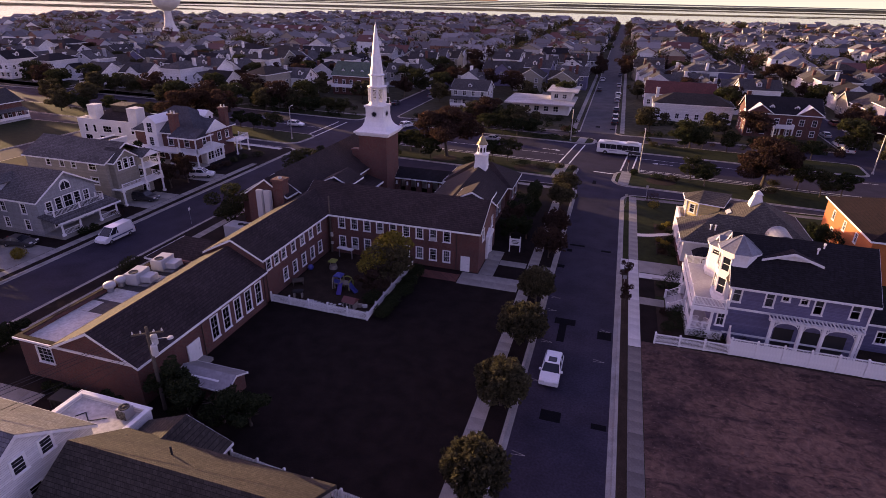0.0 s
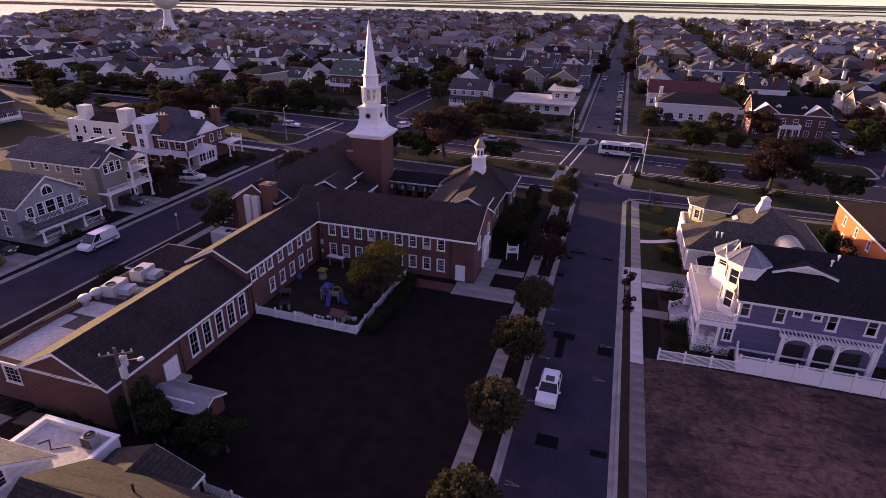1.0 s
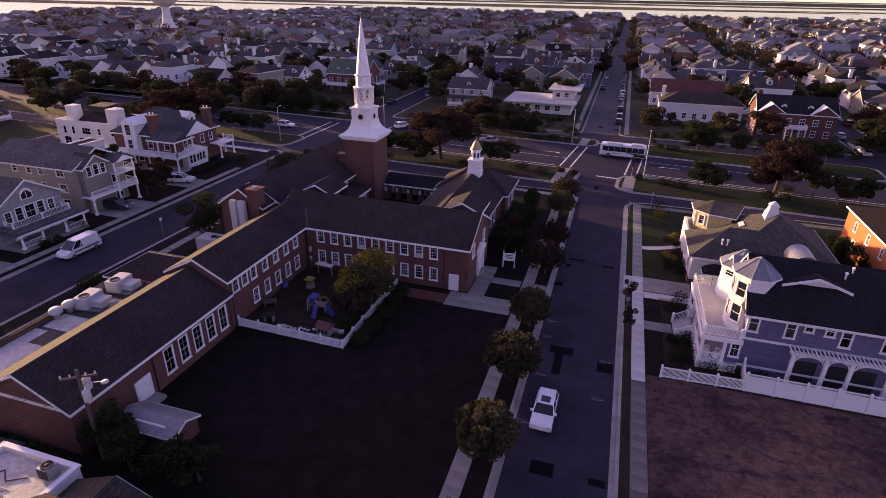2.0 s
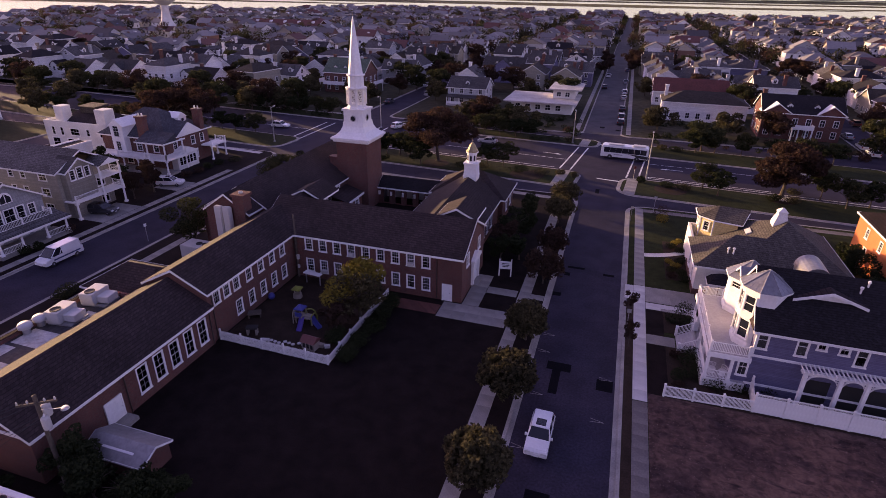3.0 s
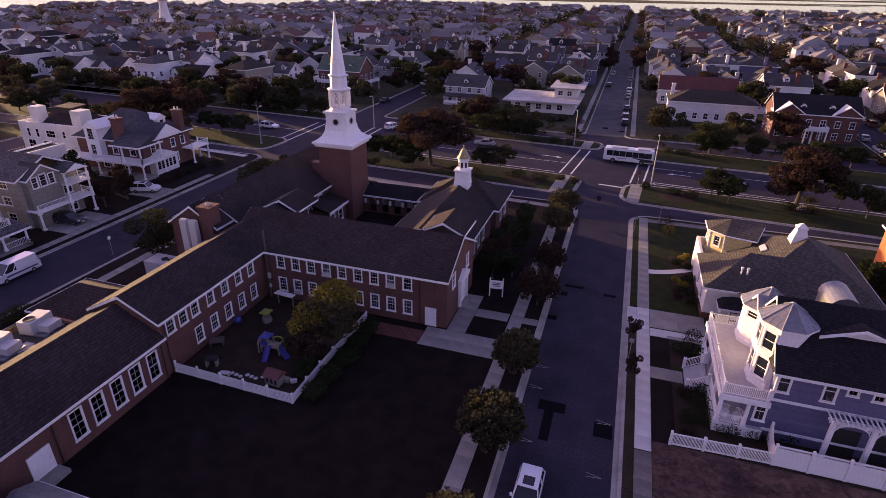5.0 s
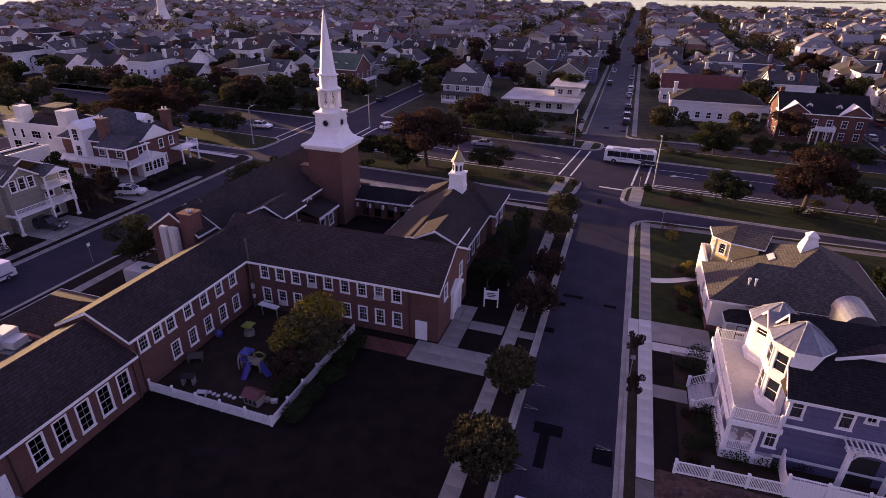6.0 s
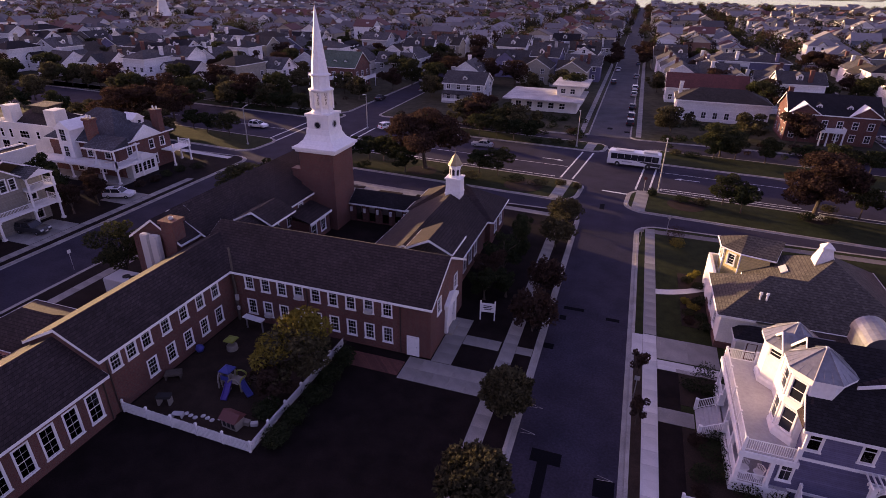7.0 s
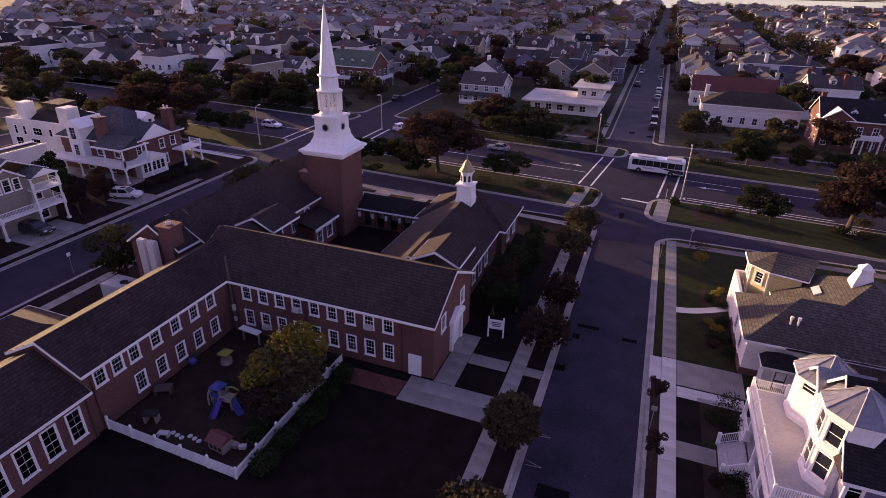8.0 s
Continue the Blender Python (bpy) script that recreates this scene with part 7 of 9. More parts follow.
# ---------------------------------------------------------------- trees and planting
def leaf_mesh(name, blobs, n, size, mat, seed, flat=0.0):
    """Many small leaf sprays gathered in clumps. blobs: (x, y, z, rx, ry, rz)."""
    r = np.random.RandomState(seed)
    b = np.array(blobs, float)
    wgt = (b[:, 3] * b[:, 4] * b[:, 5]) ** .67
    pick = r.choice(len(b), n, p=wgt / wgt.sum())
    d = r.normal(size=(n, 3))
    d /= np.linalg.norm(d, axis=1)[:, None]
    rad = r.uniform(.45, 1.06, n) ** .5
    c = b[pick, :3] + d * rad[:, None] * b[pick, 3:]
    u = r.normal(size=(n, 3)) + d * (.2 + flat)
    u[:, 2] *= .7
    u /= np.linalg.norm(u, axis=1)[:, None]
    v = np.cross(u, d + r.normal(size=(n, 3)) * .6)
    v /= np.linalg.norm(v, axis=1)[:, None]
    s = (size * r.uniform(.55, 1.35, n))[:, None]
    w = s * r.uniform(.45, .75, n)[:, None]
    nrm = np.cross(u, v)
    p = np.stack([c - u * s * .5, c + v * w * .5 + nrm * s * .12, c + u * s * .5, c - v * w * .5 + nrm * s * .12], 1).reshape(-1, 3)
    me = bpy.data.meshes.new(name)
    me.from_pydata(p.tolist(), [], [(4 * i, 4 * i + 1, 4 * i + 2, 4 * i + 3) for i in range(n)])
    me.materials.append(M[mat])
    return me


def crown_blobs(rng, r, h0, h1, n):
    """Clumps that together make an uneven crown between heights h0 and h1."""
    out = []
    mid, half = (h0 + h1) / 2, (h1 - h0) / 2
    for i in range(n):
        a, e = rng.uniform(0, 6.283), rng.uniform(-.85, 1)
        k = rng.uniform(.3, .92)
        rr = r * k * math.sqrt(max(.06, 1 - e * e * .85))
        s = rng.uniform(.17, .38)
        out.append((rr * math.cos(a), rr * math.sin(a), mid + e * half * .82, r * s, r * s, max(half, r * .6) * s * .8))
    out.append((0, 0, mid, r * .42, r * .42, half * .55))
    return out


def round_blobs(rng, r, h0, h1, n):
    """Many small tufts spread evenly over a rounded crown, round a dense heart."""
    mid, half = (h0 + h1) / 2, (h1 - h0) / 2
    out = [(0, 0, mid - .05 * half, r * .70, r * .70, half * .70)] * 3
    for i in range(n):
        e = 1 - 1.75 * (i + .5) / n
        a = 2.39996 * i + rng.uniform(-.3, .3)
        k = rng.uniform(.66, .98)
        q = math.sqrt(1 - e * e) * k * (1.08 if e < 0 else 1)
        s = rng.uniform(.13, .22)
        out.append((r * q * math.cos(a), r * q * math.sin(a), mid + e * half * k, r * s, r * s, r * s * 1.25))
    return out


def trunk_geo(rng, r0, h, crown_r, h0, limbs=6):
    g = Geo()
    top = (rng.uniform(-.1, .1) * crown_r, rng.uniform(-.1, .1) * crown_r, h * .8)
    fork = (top[0] * .3, top[1] * .3, h0 * .9)
    g.beam((0, 0, -.1), (0, 0, .25), r0 * 1.5, r0 * 1.05, 8).beam((0, 0, .25), fork, r0 * 1.05, r0 * .75, 8).beam(fork, top, r0 * .7, r0 * .2, 7)
    for i in range(limbs):
        a = 6.283 * i / limbs + rng.uniform(-.4, .4)
        q = rng.uniform(.0, .45)
        s = tuple(fork[k] + (top[k] - fork[k]) * q for k in range(3))
        e = (crown_r * .6 * math.cos(a), crown_r * .6 * math.sin(a), s[2] + (h - s[2]) * rng.uniform(.35, .7))
        m = tuple((s[k] + e[k]) / 2 + (.12 * crown_r if k == 2 else 0) for k in range(3))
        g.beam(s, m, r0 * .45, r0 * .3, 6).beam(m, e, r0 * .3, r0 * .1, 5)
        for j in range(2):
            a2 = a + rng.uniform(-.8, .8)
            g.beam(m, (m[0] + crown_r * .35 * math.cos(a2), m[1] + crown_r * .35 * math.sin(a2), m[2] + h * .12), r0 * .2, r0 * .06, 4)
    return g


def tree(m, r, h0, h, mat, label, n=2500, size=.3, seed=1, trunk=.16, blobs=14, group="", category="tree", name="tree", limbs=6, spiky=0.0, tufts=0):
    rng = random.Random(seed)
    t = thing(name, m, label, category, group)
    part("trunk", trunk_geo(rng, trunk, h, r, h0, limbs), "bark", t)
    ob = new("crown", leaf_mesh("crown", round_blobs(rng, r, h0, h, tufts) if tufts else crown_blobs(rng, r, h0, h, blobs), n, size, mat, seed, spiky))
    ob.parent = t
    return t


def bush(m, rx, ry, h, mat, label, n=500, size=.16, seed=1, group="", name="bush"):
    rng = random.Random(seed)
    bl = [(rng.uniform(-.4, .4) * rx, rng.uniform(-.4, .4) * ry, h * rng.uniform(.35, .6), rx * .6, ry * .6, h * .42) for i in range(4)]
    bl.append((0, 0, h * .35, rx * .8, ry * .8, h * .35))
    ob = new(name, leaf_mesh(name, bl, n, size, mat, seed))
    ob.matrix_basis = m
    return tagged(ob, label, "bush", group)


# street trees along the church pavement
proto = [tree(pose(-5.55, 40.4, .12), 2.3, 1.0, 4.6, "leafolive", "small round-crowned street tree with olive autumn leaves", 9500, .31, 11, .11, 44, "street trees", spiky=2.2, tufts=120),
         tree(pose(-5.5, 50.7, .12), 2.4, 1.0, 4.7, "leafolive", "small round-crowned street tree with olive autumn leaves", 9500, .31, 12, .11, 44, "street trees", spiky=2.2, tufts=120),
         tree(pose(-5.35, 60.2, .12), 2.1, 1.0, 4.3, "leafolive", "small round-crowned street tree with olive autumn leaves", 8000, .30, 13, .10, 38, "street trees", spiky=2.2, tufts=120)]
for i, (y, s) in enumerate(((30.2, 1.0), (20.5, .9), (10.5, 1.0))):
    copy_thing(proto[i % 3], pose(-5.45, y, .12, rz=70 * i + 30))
for i, (x, y, r, mat, words) in enumerate(((-5.5, 73.2, 2.5, "leafred", "dull rust-leaved small street tree beside the church pavement"), (-5.5, 81.2, 2.1, "leafred", "dull rust-leaved small street tree beside the church pavement"),
                                           (-6.2, 94.2, 2.3, "leafolive", "olive small street tree beside the church pavement"), (-6.0, 101.8, 2.4, "leafolive", "olive small street tree beside the church pavement"))):
    tree(pose(x, y, .12), r, 1.0, 3.0 + r * .55, mat, words, 3400, .34, 30 + i, .09, 18, "street trees", spiky=1.6, tufts=60)
for i, y in enumerate((62.4, 68.6)):
    tree(pose(4.9, y, .12), .85, .8, 3.3, "leafred", "slim young street tree with dull reddish leaves", 1100, .17, 50 + i, .04, 9, "young street trees")
# playground tree and hedge line
pt = tree(pose(-23.2, 58.0, .12), 3.5, 1.2, 5.9, "leafolive", "broad bushy tree beside the playground, sunlit top put into golden leaf colour", 3400, .34, 3, .2, 24, spiky=1.1)
# extra clumps of paler leaves paint the sunlit top of the crown
gold = new("sunlit_crown", leaf_mesh("sunlit_crown", [(-.5, .8, 5.5, 2.1, 1.9, 1.2), (-1.7, -.9, 4.5, 1.7, 1.6, 1.2), (-.2, 1.5, 5.9, 1.5, 1.5, 1.0), (-2.3, -2.0, 3.5, 1.2, 1.2, 1.0), (1.4, 1.2, 5.6, 1.2, 1.2, .9)], 2700, .34, "leafsunlit", 44))
gold.parent = pt
tree(pose(-24.9, 55.4, .12), 2.1, .5, 3.6, "leafred", "low dull rust tree inside the playground fence", 4200, .32, 4, .16, 20)
for i, (x, y) in enumerate(((-21.6, 51.4), (-21.4, 54.0), (-21.2, 56.6), (-21.2, 59.4), (-21.3, 62.0), (-24.2, 63.0), (-23.9, 53.6))):
    bush(pose(x, y, .12), 1.35, 1.6, 1.55, "leafdark", "dark evergreen hedge shrub along the playground edge", 1300, .2, 60 + i, "hedge shrubs", "hedge_shrub")
# dark trees by the hall and behind the school
for x, y, r, h, mat, s in ((-11.2, 84.5, 2.6, 5.5, "leafdark", 1), (-10.4, 88.5, 1.8, 6.6, "leafdark", 2), (-12.0, 80.6, 2.5, 4.8, "leafred", 3), (-10.6, 92.8, 1.3, 5.6, "leafdark", 4), (-9.6, 79.0, 1.6, 3.6, "leafdark", 5), (-11.8, 77.6, 1.8, 4.0, "leafdark", 15)):
    tree(pose(x, y, .12), r, .5, h, mat, "dense dark evergreen tree beside the church hall" if mat == "leafdark" else "rust-leaved tree beside the church hall", 3800, .26, 70 + s, .14, 14)
tree(pose(-53.6, 68.6, .12), 3.5, .4, 7.2, "leaf", "dense glossy-leaved magnolia tree by the side street", 5200, .30, 81, .16, 16)
for x, y, r, h, s in ((-60.9, 95.0, 3.6, 6.0, 6), (-60.6, 101.5, 3.0, 5.0, 7), (-53.4, 103.4, 2.6, 4.4, 8)):
    tree(pose(x + 3.5, y, .12), r, .5, h, "leaf", "spreading green tree beside the sanctuary", 3600, .3, 80 + s, .14, 14)
# dark clump by the shed
for x, y, r, h, s in ((-30.6, 30.4, 2.6, 4.6, 1), (-27.6, 30.8, 2.4, 4.0, 2), (-33.4, 31.6, 2.2, 4.6, 3), (-25.2, 31.2, 1.8, 3.2, 4), (-36.8, 27.8, 1.6, 3.0, 5)):
    tree(pose(x, y, .12), r, .4, h, "leafdark", "dense dark shrub-like tree beside the garden shed", 3600, .26, 90 + s, .12, 13)
bush(pose(-55.5, 32.6, .12), 1.6, 1.4, 2.0, "leafdark", "rounded dark shrub at the annex corner", 1200, .2, 7)
for i in range(5):
    bush(pose(-45.6 + 1.15 * i, 29.6, .12), .75, .6, .9, "leafdark", "low dark clipped shrub along the school gable", 420, .15, 300 + i, "gable shrubs")
tree(pose(-55.2, 33.6, .12), 1.7, .2, 3.6, "leafdark", "dense dark conical shrub-like tree at the annex corner", 2600, .24, 96, .1, 14)
bush(pose(-74.0, 49.4, .12), 1.3, 1.3, 1.9, "leafgold", "round yellow-green shrub beside a driveway", 1300, .18, 9)
bush(pose(-58.0, 51.8, .12), 1.3, 2.2, 1.6, "leaf", "low ornamental shrub beside the side street", 1200, .2, 8)

# east gardens
YELLOW_GARDEN = [(9.6, 100.0, 1.3, 1.5, "leafgold"), (9.2, 102.0, 1.4, 2.4, "leafred"), (10.8, 91.0, .7, .7, "leafgold"), (11.6, 92.2, .6, .7, "leafgold"), (10.2, 89.8, .8, .9, "leaf"), (11.4, 88.6, .8, .9, "leaf"), (9.9, 84.6, .7, .7, "leafgold"), (10.6, 83.4, .8, .8, "leafgold"), (10.0, 82.2, .8, .8, "leaf"), (11.2, 84.8, .9, 1.0, "leafdark"), (11.2, 81.2, .9, 1.0, "leafdark"), (10.0, 80.2, .8, .8, "leafred"), (11.3, 79.4, .9, 1.0, "leafdark")]
BLUE_GARDEN = [(10.6, 70.6, 1.32, 1.80, "leafdark"), (9.6, 68.9, 1.20, 1.20, "leafdark"), (11.0, 68.4, 1.08, 1.44, "leafdark"), (10.9, 62.6, 1.20, 1.44, "leafdark"), (10.5, 60.8, 1.20, 1.44, "leafdark"), (9.6, 62.0, .9, .8, "leafred"), (10.9, 58.9, 1.20, 1.32, "leafdark"), (12.6, 58.2, 1.20, 1.08, "leafdark"), (14.6, 58.4, 1.20, 1.08, "leafdark"), (9.6, 58.6, 1.08, 1.08, "leafdark"), (17.2, 58.9, 1.08, 1.08, "leafdark"), (9.5, 57.0, .8, .7, "leafred"), (18.6, 59.6, .7, .6, "leaf")]
for i, (x, y, r, h, mat) in enumerate(YELLOW_GARDEN + BLUE_GARDEN):
    bush(pose(x, y, .13), r, r, h, mat, {"leafgold": "golden clipped garden shrub", "leaf": "green rounded garden shrub", "leafdark": "dark evergreen garden shrub", "leafred": "rust-coloured garden shrub"}[mat] + " in a mulch bed", 620, .15, 120 + i, "garden shrubs")
for i, (x, y, r, h) in enumerate(((32.3, 91, 1.7, 4.2), (32.0, 87.4, 1.8, 4.6), (32.4, 83.6, 1.8, 4.4), (32.0, 80, 1.7, 4.0))):
    tree(pose(x, y, .12), r, .3, h, "leafdark", "dense dark shrub-like tree between two houses", 2200, .26, 190 + i, .1, 13, "garden trees")
# west gardens
for i, (x, y, r, h, mat) in enumerate(((-75.6, 84.4, 2.3, 5.2, "leafred"), (-76.2, 80.6, 2.2, 5.0, "leafred"), (-80.5, 82.8, 2.5, 6.0, "leafdark"), (-84.5, 84.5, 2.4, 6.2, "leafdark"), (-78.5, 86.5, 2.2, 5.5, "leafred"), (-88.5, 86.0, 2.2, 6.4, "leafdark"))):
    tree(pose(x, y, .12), r, .9, h, mat, "dark rust-leaved tree between the west houses" if mat == "leafred" else "dark tree between the west houses", 3000, .3, 140 + i, .13, 13, "garden trees")
for i, (x, y, r) in enumerate(((-74.2, 66.0, 1.4), (-73.0, 58.5, 1.0), (-72.6, 60.2, .9), (-76.0, 96.5, 1.3), (-76.2, 99.5, 1.2), (-76.0, 102.5, 1.2), (-76.5, 93.5, 1.3), (-74.2, 105.0, 1.6), (-84, 51.8, 1.4), (-81, 50.8, 1.3))):
    bush(pose(x, y, .12), r, r, 1.3, "leafdark" if i % 3 else "leafred", "dark clipped shrub in a front garden", 700, .18, 160 + i, "front garden shrubs")

# unseen trees, added to block low sun from the driveway and side street
for i, (x, y, r, h) in enumerate(((-86, 47.5, 4.5, 9), (-91, 53.4, 4.0, 8.5), (-93, 46.5, 4.5, 9), (-88, 40, 4.8, 9.5), (-84, 32, 4.5, 9), (-87, 24, 4.8, 9.5))):
    tree(pose(x, y, .12), r, .8, h, "leafdark", "tall dark tree added out of view to shade the side street", 4200, .4, 180 + i, .25, 20, "garden trees")

# avenue medians
tree(pose(-34.8, 120.6, .12), 7.4, 2.6, 10.8, "leafred", "large spreading rust-brown tree on the avenue median", 13000, .52, 201, .42, 30)
tree(pose(30.4, 119.6, .12), 6.4, 2.4, 9.6, "leafred", "large spreading red-brown tree on the avenue median", 11000, .50, 202, .38, 28)
tree(pose(-104, 121, .12), 7.6, 2.6, 10.5, "leafred", "large spreading rust-brown tree on the avenue median", 11000, .55, 203, .42, 28)
med = [tree(pose(-20.8, 121.5, .12), 2.9, 1.2, 5.0, "leaf", "small dark green median tree", 3000, .34, 210, .12, 18, "median trees"),
       tree(pose(-24.2, 121.0, .12), 2.7, 1.1, 4.8, "leafdark", "small dark median tree", 3000, .34, 211, .12, 18, "median trees")]
SOUTH_MEDIAN = [(17.3, 119.8), (19.6, 116.8), (40.0, 117.4), (44.0, 119.0), (37.0, 121.0), (-47.0, 121.8), (-44.0, 122.0), (-50.5, 121.0), (-41.0, 120.4), (-90, 120.6), (-84.0, 121.0), (-95, 121.5), (-110, 118.5), (-114, 120), (-119, 119), (-37.4, 117.0), (-53.5, 118.5), (-135, 119), (-142, 121), (-150, 118), (-158, 120)]
NORTH_MEDIAN = [(-23.3, 147.5), (-27.4, 148.0), (-19.6, 147.6), (-31.5, 148.0), (18.4, 147.8), (22.5, 148.4), (35.0, 147.4), (40.0, 148.0), (46, 147.5), (28, 148), (-92, 147.5), (-97, 148), (-88, 148.2), (-83.5, 147.4), (-103, 148), (-108, 147.5), (-113, 148.4), (-79, 148), (-140, 147.5), (-147, 148), (-153, 147.6), (-160, 148.2), (-200, 148), (-210, 147.5)]
for i, (x, y) in enumerate(SOUTH_MEDIAN + NORTH_MEDIAN):
    at = AV @ pose(x, y, .12, rz=37 * i) if x < -75 else pose(x, y, .12, rz=37 * i)
    copy_thing(med[i % 2], at)
for i, (x, y, rx) in enumerate(((-13.0, 118.5, 2.4), (-17.5, 119.0, 2.6), (-9.0, 120.0, 1.2), (-29.0, 118.2, 2.2), (-25.0, 118.0, 2.2), (11.6, 118.8, 2.2), (14.0, 118.2, 1.6), (6.2, 120.4, 1.2), (-5.9, 119.0, .9), (14.5, 147.5, 2.0), (11, 148, 1.6), (-14, 147.8, 2.6), (-10, 147.6, 1.6), (-18, 146.4, 2.4), (33, 122.0, 1.6), (28.6, 117.2, 1.4), (31.8, 116.8, 1.2), (-46, 117.2, 1.6), (-56, 120.0, 1.6), (-100, 117, 2), (-120, 148, 2.4))):
    bush(pose(x, y, .12), rx, rx * .75, 1.3, "leafdark" if i % 2 else "leafolive", "low dark shrub in a median planting bed", 700, .22, 230 + i, "median shrubs")
bedg = Geo().lathe([(2.9, .1), (2.9, .15), (.05, .16)], 11.6, 118.6, 20).lathe([(2.3, .1), (2.3, .15), (.05, .16)], 30.4, 119.4, 18).lathe([(2.8, .1), (2.8, .15), (.05, .16)], -34.8, 120.2, 18).lathe([(3.4, .1), (3.4, .15), (.05, .16)], -15.2, 118.8, 18)
structure("planting_bed", bedg, "mulch", "round mulch planting beds on the median", pose(0, -1.2, 0))
fl = leaf_mesh("flowers", [(30.4, 118.6, .35, 2.3, 1.4, .2)], 260, .2, "blind", 5)
tagged(new("flowers", fl), "low white flowering plants round the tree", "flowers", kind="stuff")

# low planting in the front gardens across the avenue
yard_rng = random.Random(77)
for mat, words, spans, count in (("leafdark", "dark evergreen shrubs massed in the front gardens", ((9, 56, 152.6, 161.5), (-58, -9, 153.4, 163), (8, 30, 172, 178), (-34, -10, 168, 173), (-112, -74, 152, 166)), 150),
                                 ("leafred", "dull rust-brown shrubs scattered in the front gardens", ((9, 56, 152.8, 163), (-58, -9, 154, 166), (-112, -76, 154, 178)), 80)):
    clumps = []
    for i in range(count):
        x0, x1, y0, y1 = spans[i % len(spans)]
        x, y, r = yard_rng.uniform(x0, x1), yard_rng.uniform(y0, y1), yard_rng.uniform(.5, 1.25)
        clumps += [(x, y, .1 + r * .55, r, r, r * .75), (x + r * .6, y + r * .3, .1 + r * .4, r * .7, r * .7, r * .55)]
    tagged(new("front_garden_shrubs", leaf_mesh("front_garden_shrubs", clumps, count * 110, .34, mat, count)), words, "shrubs", kind="stuff")

# trees among the town houses
TREES = [tree(pose(-8.6, 276, .12), 4.4, 1.0, 7.2, "leafred", "rust-brown autumn street tree", 2400, .66, 301, .2, 20, "town trees"), tree(pose(10.4, 165.4, .12), 4.4, .8, 6.6, "leafolive", "round olive-green town tree", 3000, .58, 302, .2, 22, "town trees"),
         tree(pose(4.4, 281, .12), 4.9, 1.2, 8.0, "leafred", "rust-brown autumn street tree", 2600, .66, 303, .22, 20, "town trees"), tree(pose(-79, 214, .12), 5.2, .9, 8.8, "leaf", "large dark green town tree", 2800, .7, 304, .24, 22, "town trees"),
         tree(pose(19.9, 150.4, .12), 4.9, .9, 6.8, "leaf", "broad green verge tree", 3400, .55, 305, .22, 24, "town trees"), tree(pose(-57.5, 187.4, .12), 4.2, .8, 6.8, "leafolive", "dense olive town tree", 2600, .62, 306, .2, 20, "town trees"),
         tree(pose(-101.2, 157.5, .12), 5.6, 1.4, 8.6, "leafred", "large spreading brown town tree", 3400, .62, 307, .3, 24, "town trees")]
tree_rng = random.Random(31)
# the first five are added to keep sun stripes off the avenue
WEST_TREES = [(-112, 147, 3), (-120.5, 148, 6), (-129, 147, 3), (-118, 120.5, 5), (-137, 148, 5), (-178, 160.5, 1), (-169.6, 160.5, 4), (-163.5, 160.8, 1), (-150, 158.7, 6),
        (-158, 129, 5), (-160, 140.4, 1), (-151.7, 211, 0), (-146, 203, 0), (-151.5, 230, 2), (-160, 221, 3), (-124, 178, 3), (-142, 176, 5), (-188, 168, 3), (-200, 160, 6),
        (-215, 166, 3), (-113, 163, 5), (-119, 168, 6), (-130, 166, 3), (-178, 143, 5), (-208, 140, 6), (-186, 152, 3), (-222, 150, 5)]
MIDDLE_TREES = [(-96, 119, 5), (-103.6, 153.3, 1), (-94.8, 157, 5), (-93.7, 163, 3), (-106, 134.5, 6), (-92.7, 228, 3), (-86, 222, 5), (-98, 207, 3), (-71, 206, 3), (-110, 186, 3),
        (-108, 197, 5), (-76, 176, 5), (-62, 200, 3), (-84, 182, 5), (-100, 181, 5)]
EAST_TREES = [(-33.3, 154.8, 2), (-27.5, 153.2, 4), (-23.0, 152.8, 1), (-38, 157, 5), (36, 163.5, 2), (27, 166, 5), (76.2, 247.7, 0), (-9, 300, 2), (5, 318, 0), (-17, 197, 3),
        (36, 204, 3), (-30, 205, 5), (58, 158, 3), (64, 165, 6), (62, 148, 5)]
SPOTS = WEST_TREES + MIDDLE_TREES + EAST_TREES
FAR_SPOTS = []
for c in STREETS:
    for side in (-1, 1):
        y = 178.0
        while y < 880:
            y += tree_rng.uniform(9, 24)
            for dx in (6.2, 12.5 + tree_rng.uniform(-2, 2), 22 + tree_rng.uniform(-5, 6), 29):
                x = c + side * dx
                if (c == -3.0 and dx == 6.2 and (y < 285 or tree_rng.random() < .5)) or tree_rng.random() < .32 or x < -1.12 * y - 60 or x > .46 * y + 30 or not free(x, y, 1):
                    continue
                if (x < -545 and y > 600) or (x < -440 and y > 680) or (x < -380 and y > 820) or (x < -630 and y > 490):
                    continue
                (SPOTS if y + abs(x) * .25 < 318 else FAR_SPOTS).append((x, y, -1))
hit_rng = random.Random(77)
for i, (x, y, k) in enumerate(SPOTS):
    if all(math.hypot(x - p[0], y - p[1]) > 6.8 for p in NEAR_PLOTS):
        copy_thing(TREES[hit_rng.randrange(7) if k < 0 else k], pose(x, y, .12, rz=hit_rng.uniform(0, 360)))


